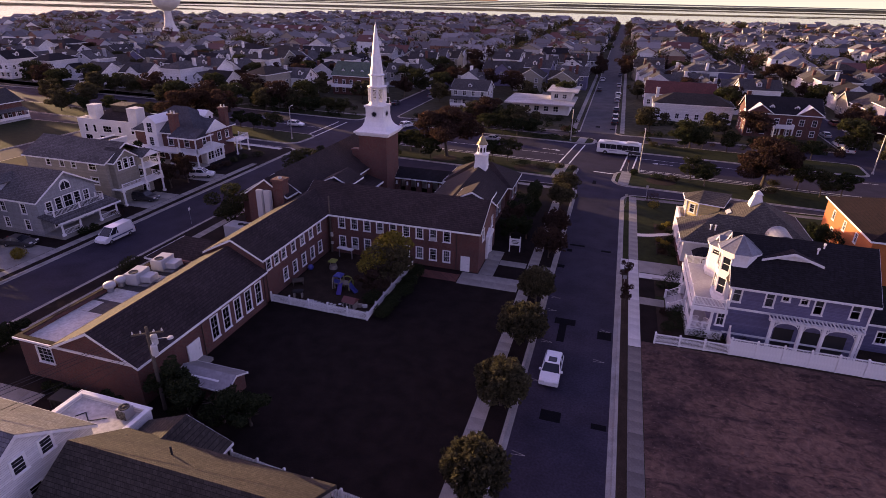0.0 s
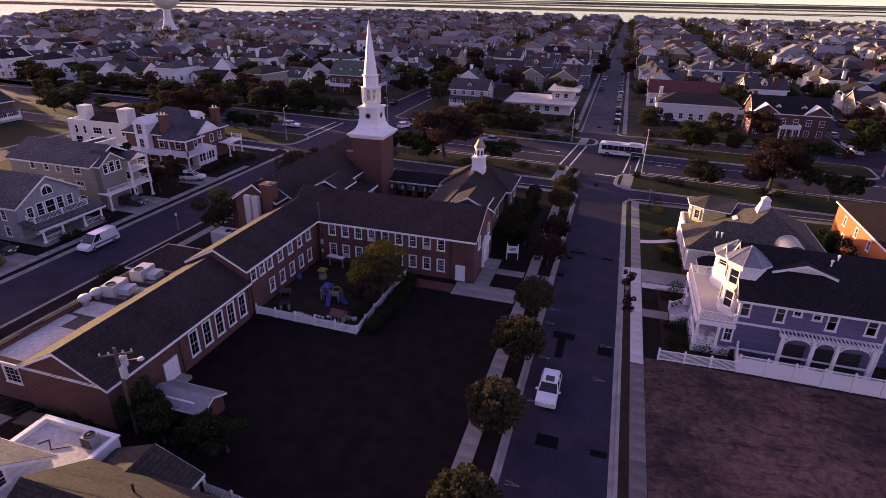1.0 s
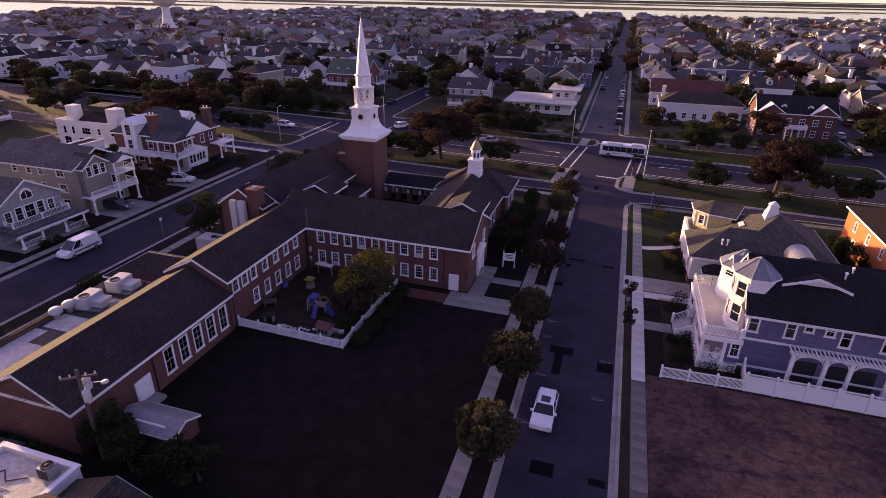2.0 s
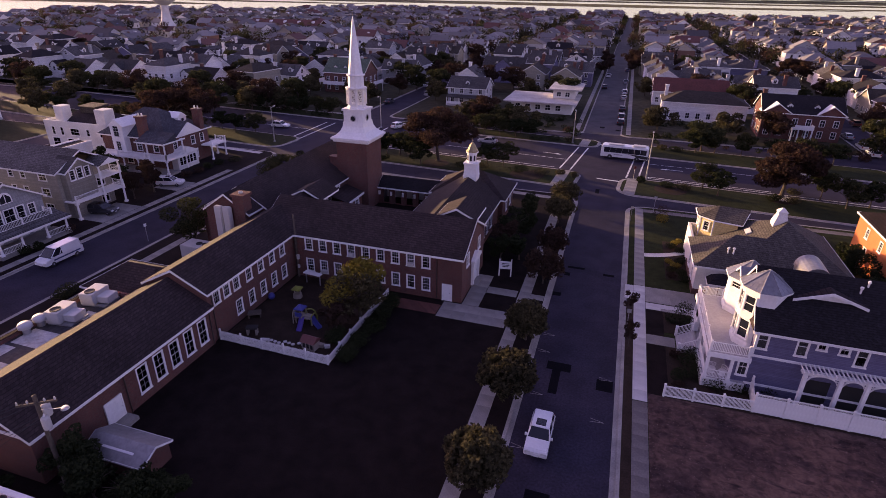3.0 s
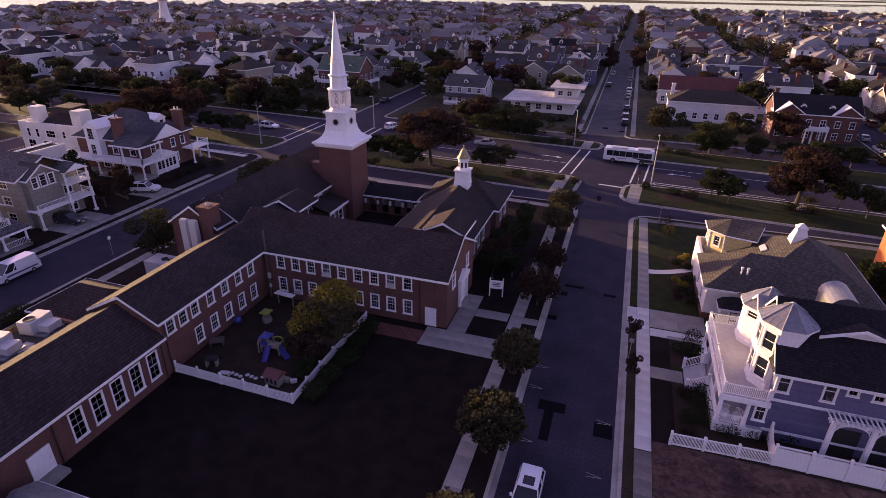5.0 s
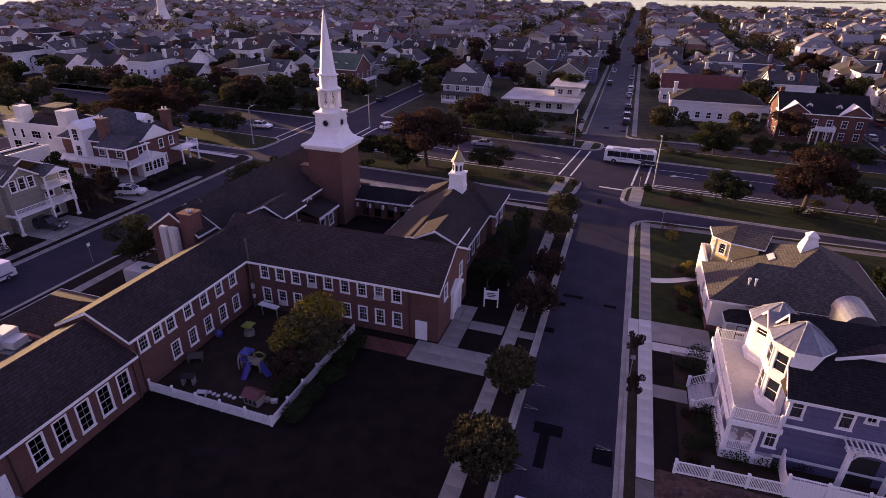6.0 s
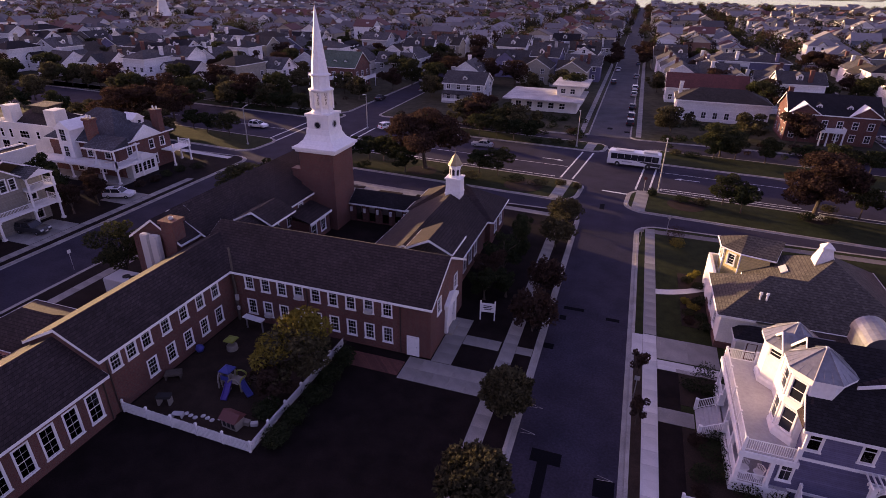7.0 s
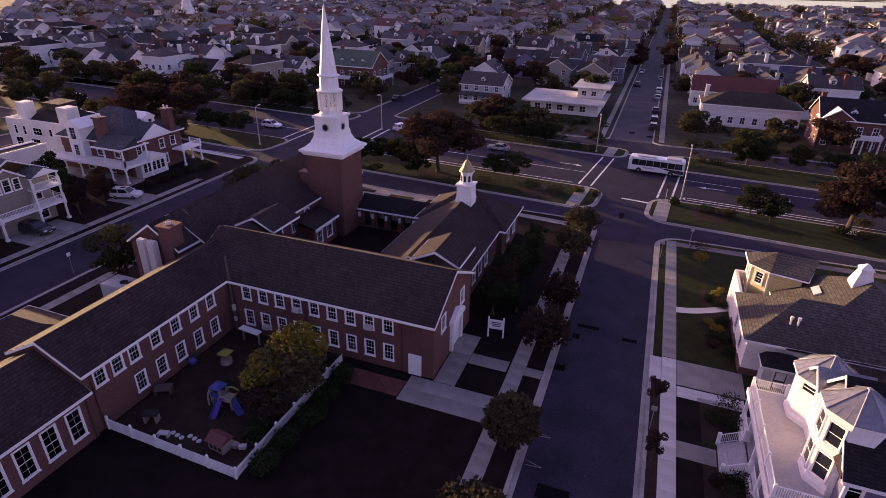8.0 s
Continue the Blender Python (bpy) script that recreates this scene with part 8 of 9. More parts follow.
def distant_trees():
    r = np.random.RandomState(9)
    for mat, frac, words in (("leaf", .45, "distant green trees among the houses"), ("leafred", .35, "distant rust-brown autumn trees among the houses"), ("leafolive", .2, "distant olive trees among the houses")):
        blobs = []
        for x, y, k in FAR_SPOTS:
            if r.rand() > frac * 1.5:
                continue
            R, H = r.uniform(2.6, 4.8), r.uniform(6.0, 11.5)
            for k in range(5):
                a = r.uniform(0, 6.28)
                blobs.append((x + R * .5 * math.cos(a), y + R * .5 * math.sin(a), H * r.uniform(.35, .75), R * .6, R * .6, H * .26))
        n = len(blobs) * 30
        tagged(new("distant_trees", leaf_mesh("distant_trees", blobs, n, 1.05, mat, 17)), words, "trees", kind="stuff")


distant_trees()

# ---------------------------------------------------------------- houses south of the school
south = thing("brown_roofed_house", pose(0, 0, .12), "house with weathered brown shingle roof and small porch", "house")
block(south, -30.3, -13.7, 16.4, 24.0, 0, 4.2, "tansiding", [("e", 19.8, 1, 1.1, 1.5, 2, 2), ("n", -20, 1, 1.1, 1.5, 2, 2), ("n", -17, 1, 1.1, 1.5, 2, 2)], gable="x", rise=2.35, one=True)
gable_roof(south, -30.3, -13.7, 16.4, 24.0, 4.2, 2.35, "x", "rooftan", over=.4, rake=.2, trim="rooftan")
part("porch_wall", Geo().box(-30.6, -23.8, 24.0, 26.5, 0, 2.75).prism([(-30.6, 2.75), (-23.8, 2.75), (-27.2, 4.1)], "y", 24.0, 26.5), "tansiding", south)
gable_roof(south, -30.6, -23.8, 22.6, 26.5, 2.75, 1.4, "y", "rooftan", over=.45, rake=.25)
for x, y, z, h in ((-24.3, 22.2, 5.2, 1.0), (-21.6, 21.8, 5.4, .3), (-29.2, 23.2, 4.6, .3)):
    part("vent_pipe", Geo().lathe([(.07, z - .4), (.07, z + h), (.05, z + h)], x, y, 8), "black", south)
part("roof_vent", Geo().lathe([(.28, 5.3), (.34, 5.65), (.2, 5.85), (.05, 5.87)], -23.9, 21.3, 12), "unit", south)
whiteh = thing("white_house", pose(0, 0, .12), "white clapboard house with gray roof and small side windows", "house")
block(whiteh, -46.0, -32.4, 13.6, 23.2, 0, 4.8, "whitesiding", [("e", 18.6, 2.6, .9, 1.2, 1, 2), ("e", 16.4, 2.6, .9, 1.2, 1, 2)], gable="x", rise=3.3, one=True)
gable_roof(whiteh, -46.0, -32.4, 13.6, 23.2, 4.8, 3.3, "x", "rooflight", over=.3, rake=.2)
for y in (20.0, 18.1):
    put_window(whiteh, side_pose("e", y, 5.4, 0, -32.33, 0, 0), .85, 1.15, 1, 2, clear=False)
flatb = thing("flat_roof_building", pose(0, 0, .12), "low building with stained white membrane roof and white parapet", "building")
block(flatb, -38.1, -31.2, 23.3, 27.25, 0, 3.3, "whitesiding", [], one=True)
part("flat_roof", Geo().box(-37.8, -31.5, 23.6, 26.95, 2.9, 3.05), "membrane", flatb)
part("parapet", Geo().box(-38.2, -31.1, 26.95, 27.35, 3.3, 3.45).box(-38.2, -37.8, 23.2, 26.95, 3.3, 3.45).box(-31.5, -31.1, 23.2, 26.95, 3.3, 3.45), "white", flatb)
part("hose", Geo().beam((-36.0, 25.6, 3.08), (-35.0, 24.9, 3.08), .04).beam((-35.0, 24.9, 3.08), (-33.9, 25.6, 3.08), .04).beam((-36.0, 25.6, 3.08), (-36.4, 25.0, 3.08), .04), "black", flatb)
ac = thing("condenser_unit", pose(-32.6, 26.2, 3.17), "dark louvred air-conditioning condenser with a top fan", "air conditioner")
part("casing", Geo().box(-.45, .45, -.45, .45, .05, .95), "steel", ac, bevel=.03)
for i in range(9):
    part("louvre", Geo().box(-.47, .47, -.47, -.45, .12 + .09 * i, .16 + .09 * i), "black", ac)
part("fan_guard", Geo().lathe([(.4, .95), (.4, 1.02), (.3, 1.02), (.3, .97)], n=18), "black", ac)
part("fan_hub", Geo().lathe([(.14, .95), (.14, 1.03), (.02, 1.05)], n=12), "black", ac)

shed = thing("garden_shed", pose(-31.2, 34.1, .0), "small red shed with pale blue-gray metal roof", "shed")
part("wall", Geo().box(-2.6, 2.6, -1.3, 1.3, 0, 1.8).prism([(-1.3, 1.8), (1.3, 1.8), (0, 2.4)], "x", -2.6, 2.6), "brick", shed)
gable_roof(shed, -2.6, 2.6, -1.3, 1.3, 1.8, .6, "x", "metalroof", over=.25, thick=.06, rake=.2)
part("skylight_strip", Geo().add([(-1.4, -.9, 2.04), (1.5, -.9, 2.04), (1.5, -.75, 2.11), (-1.4, -.75, 2.11), (-1.4, -.9, 2.08), (1.5, -.9, 2.08), (1.5, -.75, 2.15), (-1.4, -.75, 2.15)], [(4, 5, 6, 7), (0, 1, 5, 4), (1, 2, 6, 5), (2, 3, 7, 6), (3, 0, 4, 7)]), "white", shed)
bins = thing("dumpster", pose(-41.2, 28.4, .03, rz=4), "black ribbed rubbish container beside the school gable", "dumpster")
part("body", Geo().box(-1.8, 1.8, -.7, .7, .1, 1.1), "black", bins, bevel=.04)
part("lid", Geo().box(-1.85, 0, -.75, .75, 1.1, 1.17), "black", bins)
part("lid", Geo().box(.03, 1.85, -.75, .75, 1.1, 1.17), "black", bins)
for i in range(8):
    part("rib", Geo().box(-1.6 + .45 * i, -1.5 + .45 * i, -.78, -.7, .15, 1.0), "black", bins)

# utility pole with its wires
pole = thing("utility_pole", pose(-33.5, 30.6, 0), "wooden utility pole with transformers, crossarm and lamp arm", "utility pole")
part("shaft", Geo().lathe([(.18, 0), (.13, 8.6), (.02, 8.65)], n=10), "wood", pole)
part("crossarm", Geo().box(-1.2, 1.2, -.06, .06, 7.9, 8.05), "wood", pole, m=pose(0, 0, 0, rz=35))
for x in (-1.1, -.5, .5, 1.1):
    part("insulator", Geo().lathe([(.05, 8.05), (.08, 8.15), (.04, 8.3)], x * math.cos(.61), x * math.sin(.61), 8), "unit", pole)
for x, y, z in ((.38, -.05, 6.5), (.1, .42, 7.2)):
    tr = part("transformer", Geo().lathe([(.26, z - .5), (.28, z - .4), (.28, z + .35), (.18, z + .48), (.02, z + .5)], x, y, 14), "unit", pole, "gray transformer can", smooth=False)
    part("bushing", Geo().lathe([(.05, z + .45), (.07, z + .6), (.03, z + .75)], x, y, 6), "white", tr)
part("lamp_arm", Geo().beam((0, 0, 7.4), (1.5, .5, 7.6), .03).lathe([(.1, 7.5), (.28, 7.55), (.22, 7.68), (.05, 7.7)], 1.7, .56, 10), "steel", pole)
wires = thing("overhead_wire", pose(0, 0, 0), "thin dark sagging overhead wires to the pole", "cable")


def wire(a, b, sag, r=.018):
    p = [(a[0] + (b[0] - a[0]) * t, a[1] + (b[1] - a[1]) * t, a[2] + (b[2] - a[2]) * t - sag * 4 * t * (1 - t)) for t in [i / 14 for i in range(15)]]
    part("wire", Geo().tube(p, r), "black", wires)


for dx, z in ((-1.0, 8.2), (-.4, 8.2), (.5, 8.2), (0, 6.9), (.1, 6.6)):
    wire((-33.5 + dx * .8, 30.6 + dx * .5, z), (-52 + dx, -8, z + .4), .8)
wire((-33.5, 30.6, 6.8), (-37.5, 26.2, 4.1), .15)
corner = thing("light_pole", pose(-35.0, 64.9, .1), "slender wooden pole with boxes at the inner corner", "pole")
part("shaft", Geo().lathe([(.13, 0), (.10, 8.4), (.02, 8.45)], n=8), "wood", corner)
part("meter_box", Geo().box(.1, .4, -.35, -.1, 2.6, 3.2), "unit", corner)
part("meter_box", Geo().box(.1, .35, -.3, -.1, 1.4, 1.8), "unit", corner)

# playground
ps = thing("playground_climber", pose(-28.9, 55.7, .15) @ Matrix.Scale(.84, 4), "plastic play climber with small blue roof, tan arches and slides", "play equipment")
M["pblue"], M["pgreen"], M["ptan"] = plain("blue_plastic", (.035, .05, .24), .5), plain("yellow_green_plastic", (.20, .23, .03), .5), plain("tan_plastic", (.26, .22, .18), .6)
M["pred"], M["ppurple"] = plain("red_plastic", (.13, .03, .025), .6), plain("violet_plastic", (.07, .04, .24), .5)
for x in (-.9, .1):
    for y in (-.5, .5):
        part("post", Geo().lathe([(.08, 0), (.08, 2.1)], x, y, 8), "ptan", ps)
part("roof", Geo().lathe([(.92, 2.0), (.9, 2.1), (.1, 2.55), (.02, 2.56)], -.4, 0, 4, math.pi / 4), "pblue", ps, "blue pyramid plastic roof")
part("platform", Geo().box(-1.0, 1.2, -.6, .6, .9, 1.02), "ptan", ps)
part("panel", Geo().box(-.9, .1, -.6, -.54, 1.02, 1.6), "pblue", ps)
part("panel", Geo().box(-1.06, -1.0, -.55, .55, .3, 1.5), "ptan", ps)


def arch_bar(cx, cy, r, z, turn, mat):
    c, s = math.cos(turn), math.sin(turn)
    p = [(cx + r * c * math.cos(a), cy + r * s * math.cos(a), z + r * math.sin(a)) for a in [math.pi * i / 10 for i in range(11)]]
    p = [(p[0][0], p[0][1], .05)] + p + [(p[-1][0], p[-1][1], .05)]
    part("arch_bar", Geo().tube(p, .09, 6), mat, ps)


arch_bar(-1.3, -.2, .65, .95, 1.9, "ptan")
arch_bar(.75, -.65, .75, .8, .1, "ptan")
arch_bar(.6, .7, .7, 1.0, .3, "pgreen")
arch_bar(1.45, .1, .6, .9, 1.4, "pgreen")
arch_bar(-.6, .75, .6, 1.1, .1, "pgreen")
for m, mat in ((pose(1.2, -.1, 0, rz=-25), "pblue"), (pose(.1, -.6, 0, rz=-75), "ppurple")):
    side, top = [], []
    for i in range(9):
        q = i / 8
        top.append((1.7 * q, .95 * (1 - q) ** 1.4 + .12))
    g = Geo().prism(top + [(x, z - .07) for x, z in reversed(top)], "y", -.28, .28)
    for ya, yb in ((-.33, -.28), (.28, .33)):
        g.prism([(x, z + .2) for x, z in top] + [(x, z - .08) for x, z in reversed(top)], "y", ya, yb)
    part("slide", g, mat, ps, m=m)
t = thing("play_table", pose(-32.4, 60.2, .15), "small play stand with yellow-green canopy", "play equipment")
part("base", Geo().lathe([(.55, 0), (.5, .5), (.3, .55)], n=10), "ptan", t)
for x in (-.4, .4):
    part("post", Geo().lathe([(.05, .5), (.05, 1.15)], x, 0, 6), "ptan", t)
part("canopy", Geo().lathe([(.75, 1.1), (.7, 1.22), (.3, 1.4), (.05, 1.45)], n=4, turn=.8), "pgreen", t)
t = thing("playhouse", pose(-25.8, 51.7, .15, rz=-6), "small tan plastic playhouse with red roof", "play equipment")
part("wall", Geo().box(-.75, .75, -.5, .5, 0, .95), "ptan", t)
part("roof", Geo().prism([(-.7, .9), (.7, .9), (0, 1.4)], "x", -.85, .85), "pred", t)
for x in (-.45, 0, .45):
    part("window", Geo().box(x - .14, x + .14, -.52, -.5, .2, .7), "dark", t)
solid("play_ball", Geo().lathe([(.02, 0), (.3, .12), (.42, .42), (.3, .72), (.02, .84)], n=14), "pblue", "large blue ball beside the classroom wall", "ball", m=pose(-35.0, 58.8, .15), smooth=True)
t = thing("play_bench", pose(-30.7, 51.0, .15, rz=15), "small white plastic play bench", "play equipment")
part("seat", Geo().box(-.45, .45, -.25, .25, .3, .4), "unit", t, bevel=.03)
for x in (-.38, .38):
    part("leg", Geo().box(x - .05, x + .05, -.22, .22, 0, .3), "unit", t)
t = thing("play_arch", pose(-32.8, 51.9, .15, rz=20), "small tan plastic play arch with dark hood", "play equipment")
for x in (-.45, .45):
    part("leg", Geo().box(x - .08, x + .08, -.3, .3, 0, .7), "ptan", t)
part("hood", Geo().box(-.6, .6, -.35, .35, .7, .95), "dark", t, bevel=.05)
t = thing("sand_table", pose(-34.6, 54.9, .15, rz=30), "weathered wooden sand table by the classroom wall", "table")
part("tray", Geo().box(-.7, .7, -.45, .45, .4, .62), "wood", t, bevel=.03)
for x in (-.6, .6):
    part("leg", Geo().box(x - .05, x + .05, -.4, .4, 0, .4), "wood", t)
for i, (x, y, s, mat) in enumerate(((-24.9, 52.1, .34, "ptan"), (-24.2, 52.2, .28, "unit"))):
    t = thing("toy_chest", pose(x, y, .15, rz=25 * i), "small weathered play box on the playground", "toy", "playground toys")
    part("box", Geo().box(-s, s, -s * .6, s * .6, 0, s * 1.1), mat, t, bevel=.04)
    part("lid", Geo().box(-s * 1.05, s * 1.05, -s * .65, s * .65, s * 1.1, s * 1.2), mat, t)
for i in range(8):
    solid("stepping_stone", Geo().lathe([(.2, 0), (.21, .06), (.15, .09), (.02, .1)], n=7), "unit", "pale stepping stone on the playground edge", "stone", "stepping stones", m=pose(-30.3 + .5 * i, 51.5 + .07 * i - .15 * (i % 3), .15, rz=40 * i))
t = thing("picnic_bench", pose(-32.3, 63.7, .15, rz=-6), "long white canopy bench by the classroom wall", "bench")
part("seat", Geo().box(-1.2, 1.2, -.35, .35, 1.35, 1.5), "white", t, bevel=.03)
for x in (-1.0, 1.0):
    part("leg", Geo().box(x - .06, x + .06, -.06, .06, 0, 1.35), "steel", t)


def picket_panel(x0, y0, x1, y1, h, label, group):
    f = thing("picket_fence", pose(x0, y0 - .15, .04, rz=math.degrees(math.atan2(y1 - y0, x1 - x0))), label, "fence", group)
    L = math.hypot(x1 - x0, y1 - y0)
    part("post", Geo().box(-.08, .08, -.08, .08, 0, h + .12).lathe([(.13, h + .12), (.13, h + .17), (.02, h + .28)], 0, 0, 4, math.pi / 4), "white", f)
    part("rail", Geo().box(.08, L - .08, .02, .06, .18, .28), "white", f)
    part("rail", Geo().box(.08, L - .08, .02, .06, h - .28, h - .18), "white", f)
    g = Geo()
    n = int(L / .13)
    for i in range(1, n):
        x = L * i / n
        g.box(x - .042, x + .042, -.02, .02, .06, h - .06)
        g.prism([(x - .042, h - .06), (x + .042, h - .06), (x, h)], "y", -.02, .02)
    tagged(part("picket", g, "white", f), kind="stuff")


for i in range(5):
    a, b = i / 5, (i + 1) / 5
    picket_panel(-35.3 + 12.5 * a, 50.2 - .3 * a, -35.3 + 12.5 * b, 50.2 - .3 * b, 1.15, "white picket fence panel enclosing the playground", "playground fence")
pts = [(-22.8, 49.9), (-22.8, 52.3), (-22.8, 54.7), (-22.75, 57.1), (-22.7, 59.5), (-22.65, 62.0), (-22.6, 64.6)]
for a, b in zip(pts, pts[1:]):
    picket_panel(*a, *b, 1.0, "white picket fence panel half hidden by shrubs", "playground fence")
for i in range(7):
    picket_panel(-24.2 + 2.45 * i, 27.5 - .2 * i, -21.75 + 2.45 * i, 27.3 - .2 * i, 1.1, "weathered white picket fence panel by the lawn", "garden fence")

# church notice board
sg = thing("notice_board", pose(-10.4, 73.6, .12, rz=8), "white two-post church notice board with dark bars of lettering", "sign")
for x in (-.75, .75):
    part("post", Geo().box(x - .07, x + .07, -.07, .07, 0, 2.3).lathe([(.11, 2.3), (.02, 2.42)], x, 0, 4, math.pi / 4), "white", sg)
bd = part("board", Geo().box(-.68, .68, -.04, .04, 1.0, 2.05), "white", sg)
for z, w in ((1.75, .45), (1.55, .5), (1.35, .38)):
    part("lettering_bar", Geo().box(-w, w, -.052, -.044, z - .05, z + .05), "black", bd)


# street lamps and signs
def street_lamp(x, y, h, rz, arm=1.0):
    t = thing("street_lamp", pose(x, y, 0.0, rz=rz), "tall slender pale metal street lamp beside the avenue", "street lamp", "street lamps")
    part("pole", Geo().lathe([(.16, 0), (.14, .5), (.08, h), (.02, h + .05)], n=10), "steel", t)
    part("base", Geo().lathe([(.25, 0), (.25, .35), (.16, .4)], n=10), "steel", t)
    part("arm", Geo().beam((0, 0, h - .1), (arm, 0, h + .15), .04), "steel", t)
    part("lamp_head", Geo().box(arm - .1, arm + .65, -.16, .16, h + .08, h + .24), "unit", t, bevel=.05)


street_lamp(7.4, 123.2, 8.8, 90)
street_lamp(-9.2, 146.6, 8.0, -90)
street_lamp(56.0, 139.5, 8.5, 150)
street_lamp(-58.6, 145.2, 8.0, -90)
street_lamp(-76.0, 122.5, 8.0, 90)
street_lamp(-124.0, 146.0, 8.0, -90)


def road_sign(x, y, h, rz, mat, label, shape=8):
    t = thing("road_sign", pose(x, y, 0.0, rz=rz), label, "road sign")
    part("post", Geo().beam((0, 0, 0), (0, 0, h), .035), "steel", t)
    g = Geo()
    g.add([(.32 * math.cos(2 * math.pi * (i + .5) / shape), d, h + .1 + .32 * math.sin(2 * math.pi * (i + .5) / shape)) for d in (-.05, -.03) for i in range(shape)],
          [tuple(range(shape)), tuple(range(2 * shape - 1, shape - 1, -1))] + [(i, (i + 1) % shape, shape + (i + 1) % shape, shape + i) for i in range(shape)])
    part("plate", g, mat, t)


road_sign(5.0, 122.0, 2.3, 0, "pred", "red octagonal road sign on a steel post")
road_sign(-61.0, 67.4, 2.4, 90, "white", "pale rectangular road sign on a steel post", 4)
road_sign(8.3, 104.0, 2.6, 0, "steel", "gray backed road sign on a steel post", 4)
for y in (99.0, 66.0):
    road_sign(4.7, y, 2.2, 0, "steel", "gray backed parking sign on a steel post", 4)


# ---------------------------------------------------------------- vehicles
M["carwhite"], M["cargray"], M["carblack"], M["carblue"], M["carred"] = (plain(n, c, .3, 0.0, coat=.8) for n, c in (("white_car_paint", (.72, .72, .72)), ("silver_car_paint", (.36, .37, .38)), ("black_car_paint", (.02, .02, .024)), ("blue_car_paint", (.04, .06, .14)), ("dark_red_car_paint", (.16, .02, .02))))
M["lamp_red"], M["lamp_clear"] = plain("red_lens", (.35, .01, .01), .25), plain("clear_lens", (.65, .65, .62), .15)
CARS = {"suv": (4.6, 1.85, 1.68, [(-2.3, .45), (-2.28, 1.0), (-1.9, 1.08), (1.0, 1.05), (2.05, .92), (2.3, .72), (2.28, .35), (-2.25, .32)], [(-2.1, 1.05), (-1.75, 1.6), (.25, 1.6), (1.0, 1.02)]),
        "sedan": (4.7, 1.8, 1.45, [(-2.35, .45), (-2.33, .92), (-1.5, .98), (.9, .95), (2.1, .82), (2.35, .62), (2.33, .32), (-2.3, .3)], [(-1.6, .95), (-.95, 1.4), (.25, 1.4), (1.05, .93)]),
        "van": (5.6, 2.0, 2.2, [(-2.8, .45), (-2.78, 1.25), (-2.6, 1.3), (1.6, 1.25), (2.55, 1.05), (2.8, .75), (2.78, .38), (-2.75, .36)], [(-2.72, 1.25), (-2.55, 2.15), (.9, 2.15), (1.95, 1.2)])}


def car(m, kind, paint, label, group="parked cars"):
    L, W, H, prof, cab = CARS[kind]
    t = thing({"van": "van"}.get(kind, "car"), m, label, {"van": "van"}.get(kind, "car"), group)
    b = Geo().prism(prof, "y", -W / 2, W / 2)
    part("body", b, paint, t, bevel=.07)
    zt, k = cab[1][1], .16
    (xa, za), (xb, zb), (xc, zc), (xd, zd) = cab
    w0, w1 = W / 2 - .06, W / 2 - k - .06
    gl = Geo().add([(xa, -w0, za), (xd, -w0, zd), (xd, w0, zd), (xa, w0, za), (xb, -w1, zb), (xc, -w1, zc), (xc, w1, zc), (xb, w1, zb)],
                   [(0, 3, 2, 1), (4, 5, 6, 7), (0, 1, 5, 4), (1, 2, 6, 5), (2, 3, 7, 6), (3, 0, 4, 7)])
    part("glasshouse", gl, "darkglass", t)
    part("roof", Geo().box(xb - .05, xc + .04, -w1 - .03, w1 + .03, zt - .03, zt + .07), paint, t, bevel=.03)
    for s in (-1, 1):
        for q in (.02, .42, .98) if kind != "van" else (.02, .72, .98):
            x0, x1 = xa + (xd - xa) * q, xb + (xc - xb) * q
            part("pillar", Geo().beam((x0, s * (w0 + .01), za), (x1, s * (w1 + .01), zt), .05, n=4), paint, t)
        if kind == "van":
            part("side_panel", Geo().add([(xa + .2, s * (w0 + .012), za), (.2, s * (w0 + .012), za), (.2, s * (w1 + .012), zt), (xb + .1, s * (w1 + .012), zt)], [(0, 1, 2, 3)]), paint, t)
            part("stripe", Geo().box(-2.3, 1.6, *sorted((s * (W / 2 + .006), s * (W / 2 + .01))), .75, .95), "carblue", t)
        part("headlight", Geo().box(L / 2 - .22, L / 2 - .02, *sorted((s * (W / 2 - .5), s * (W / 2 - .06))), .66, .84), "lamp_clear", t)
        part("taillight", Geo().box(-L / 2 - .015, -L / 2 + .1, *sorted((s * (W / 2 - .32), s * (W / 2 - .05))), .7, .98), "lamp_red", t)
        part("mirror", Geo().box(xd - .35, xd - .15, *sorted((s * W / 2, s * (W / 2 + .2))), zd - .02, zd + .16), paint, t, bevel=.02)
        for x in (-L * .3, L * .31):
            r = .34 if kind != "van" else .38
            prof_w = [(r * .62, -.11), (r, -.09), (r, .09), (r * .62, .11)]
            wh = part("wheel", Geo().lathe(prof_w, 0, 0, 16), "black", t, m=pose(x, s * (W / 2 - .1), r, rx=90))
            part("rim", Geo().lathe([(.02, -.12), (r * .6, -.1), (r * .6, .1), (.02, .12)], 0, 0, 12), "steel", wh)
    if kind == "suv":
        part("sunroof", Geo().box(-.7, .1, -.4, .4, zt + .07, zt + .085), "darkglass", t)
    part("number_plate", Geo().box(L / 2 - .02, L / 2 + .015, -.24, .24, .42, .54), "white", t)
    return t


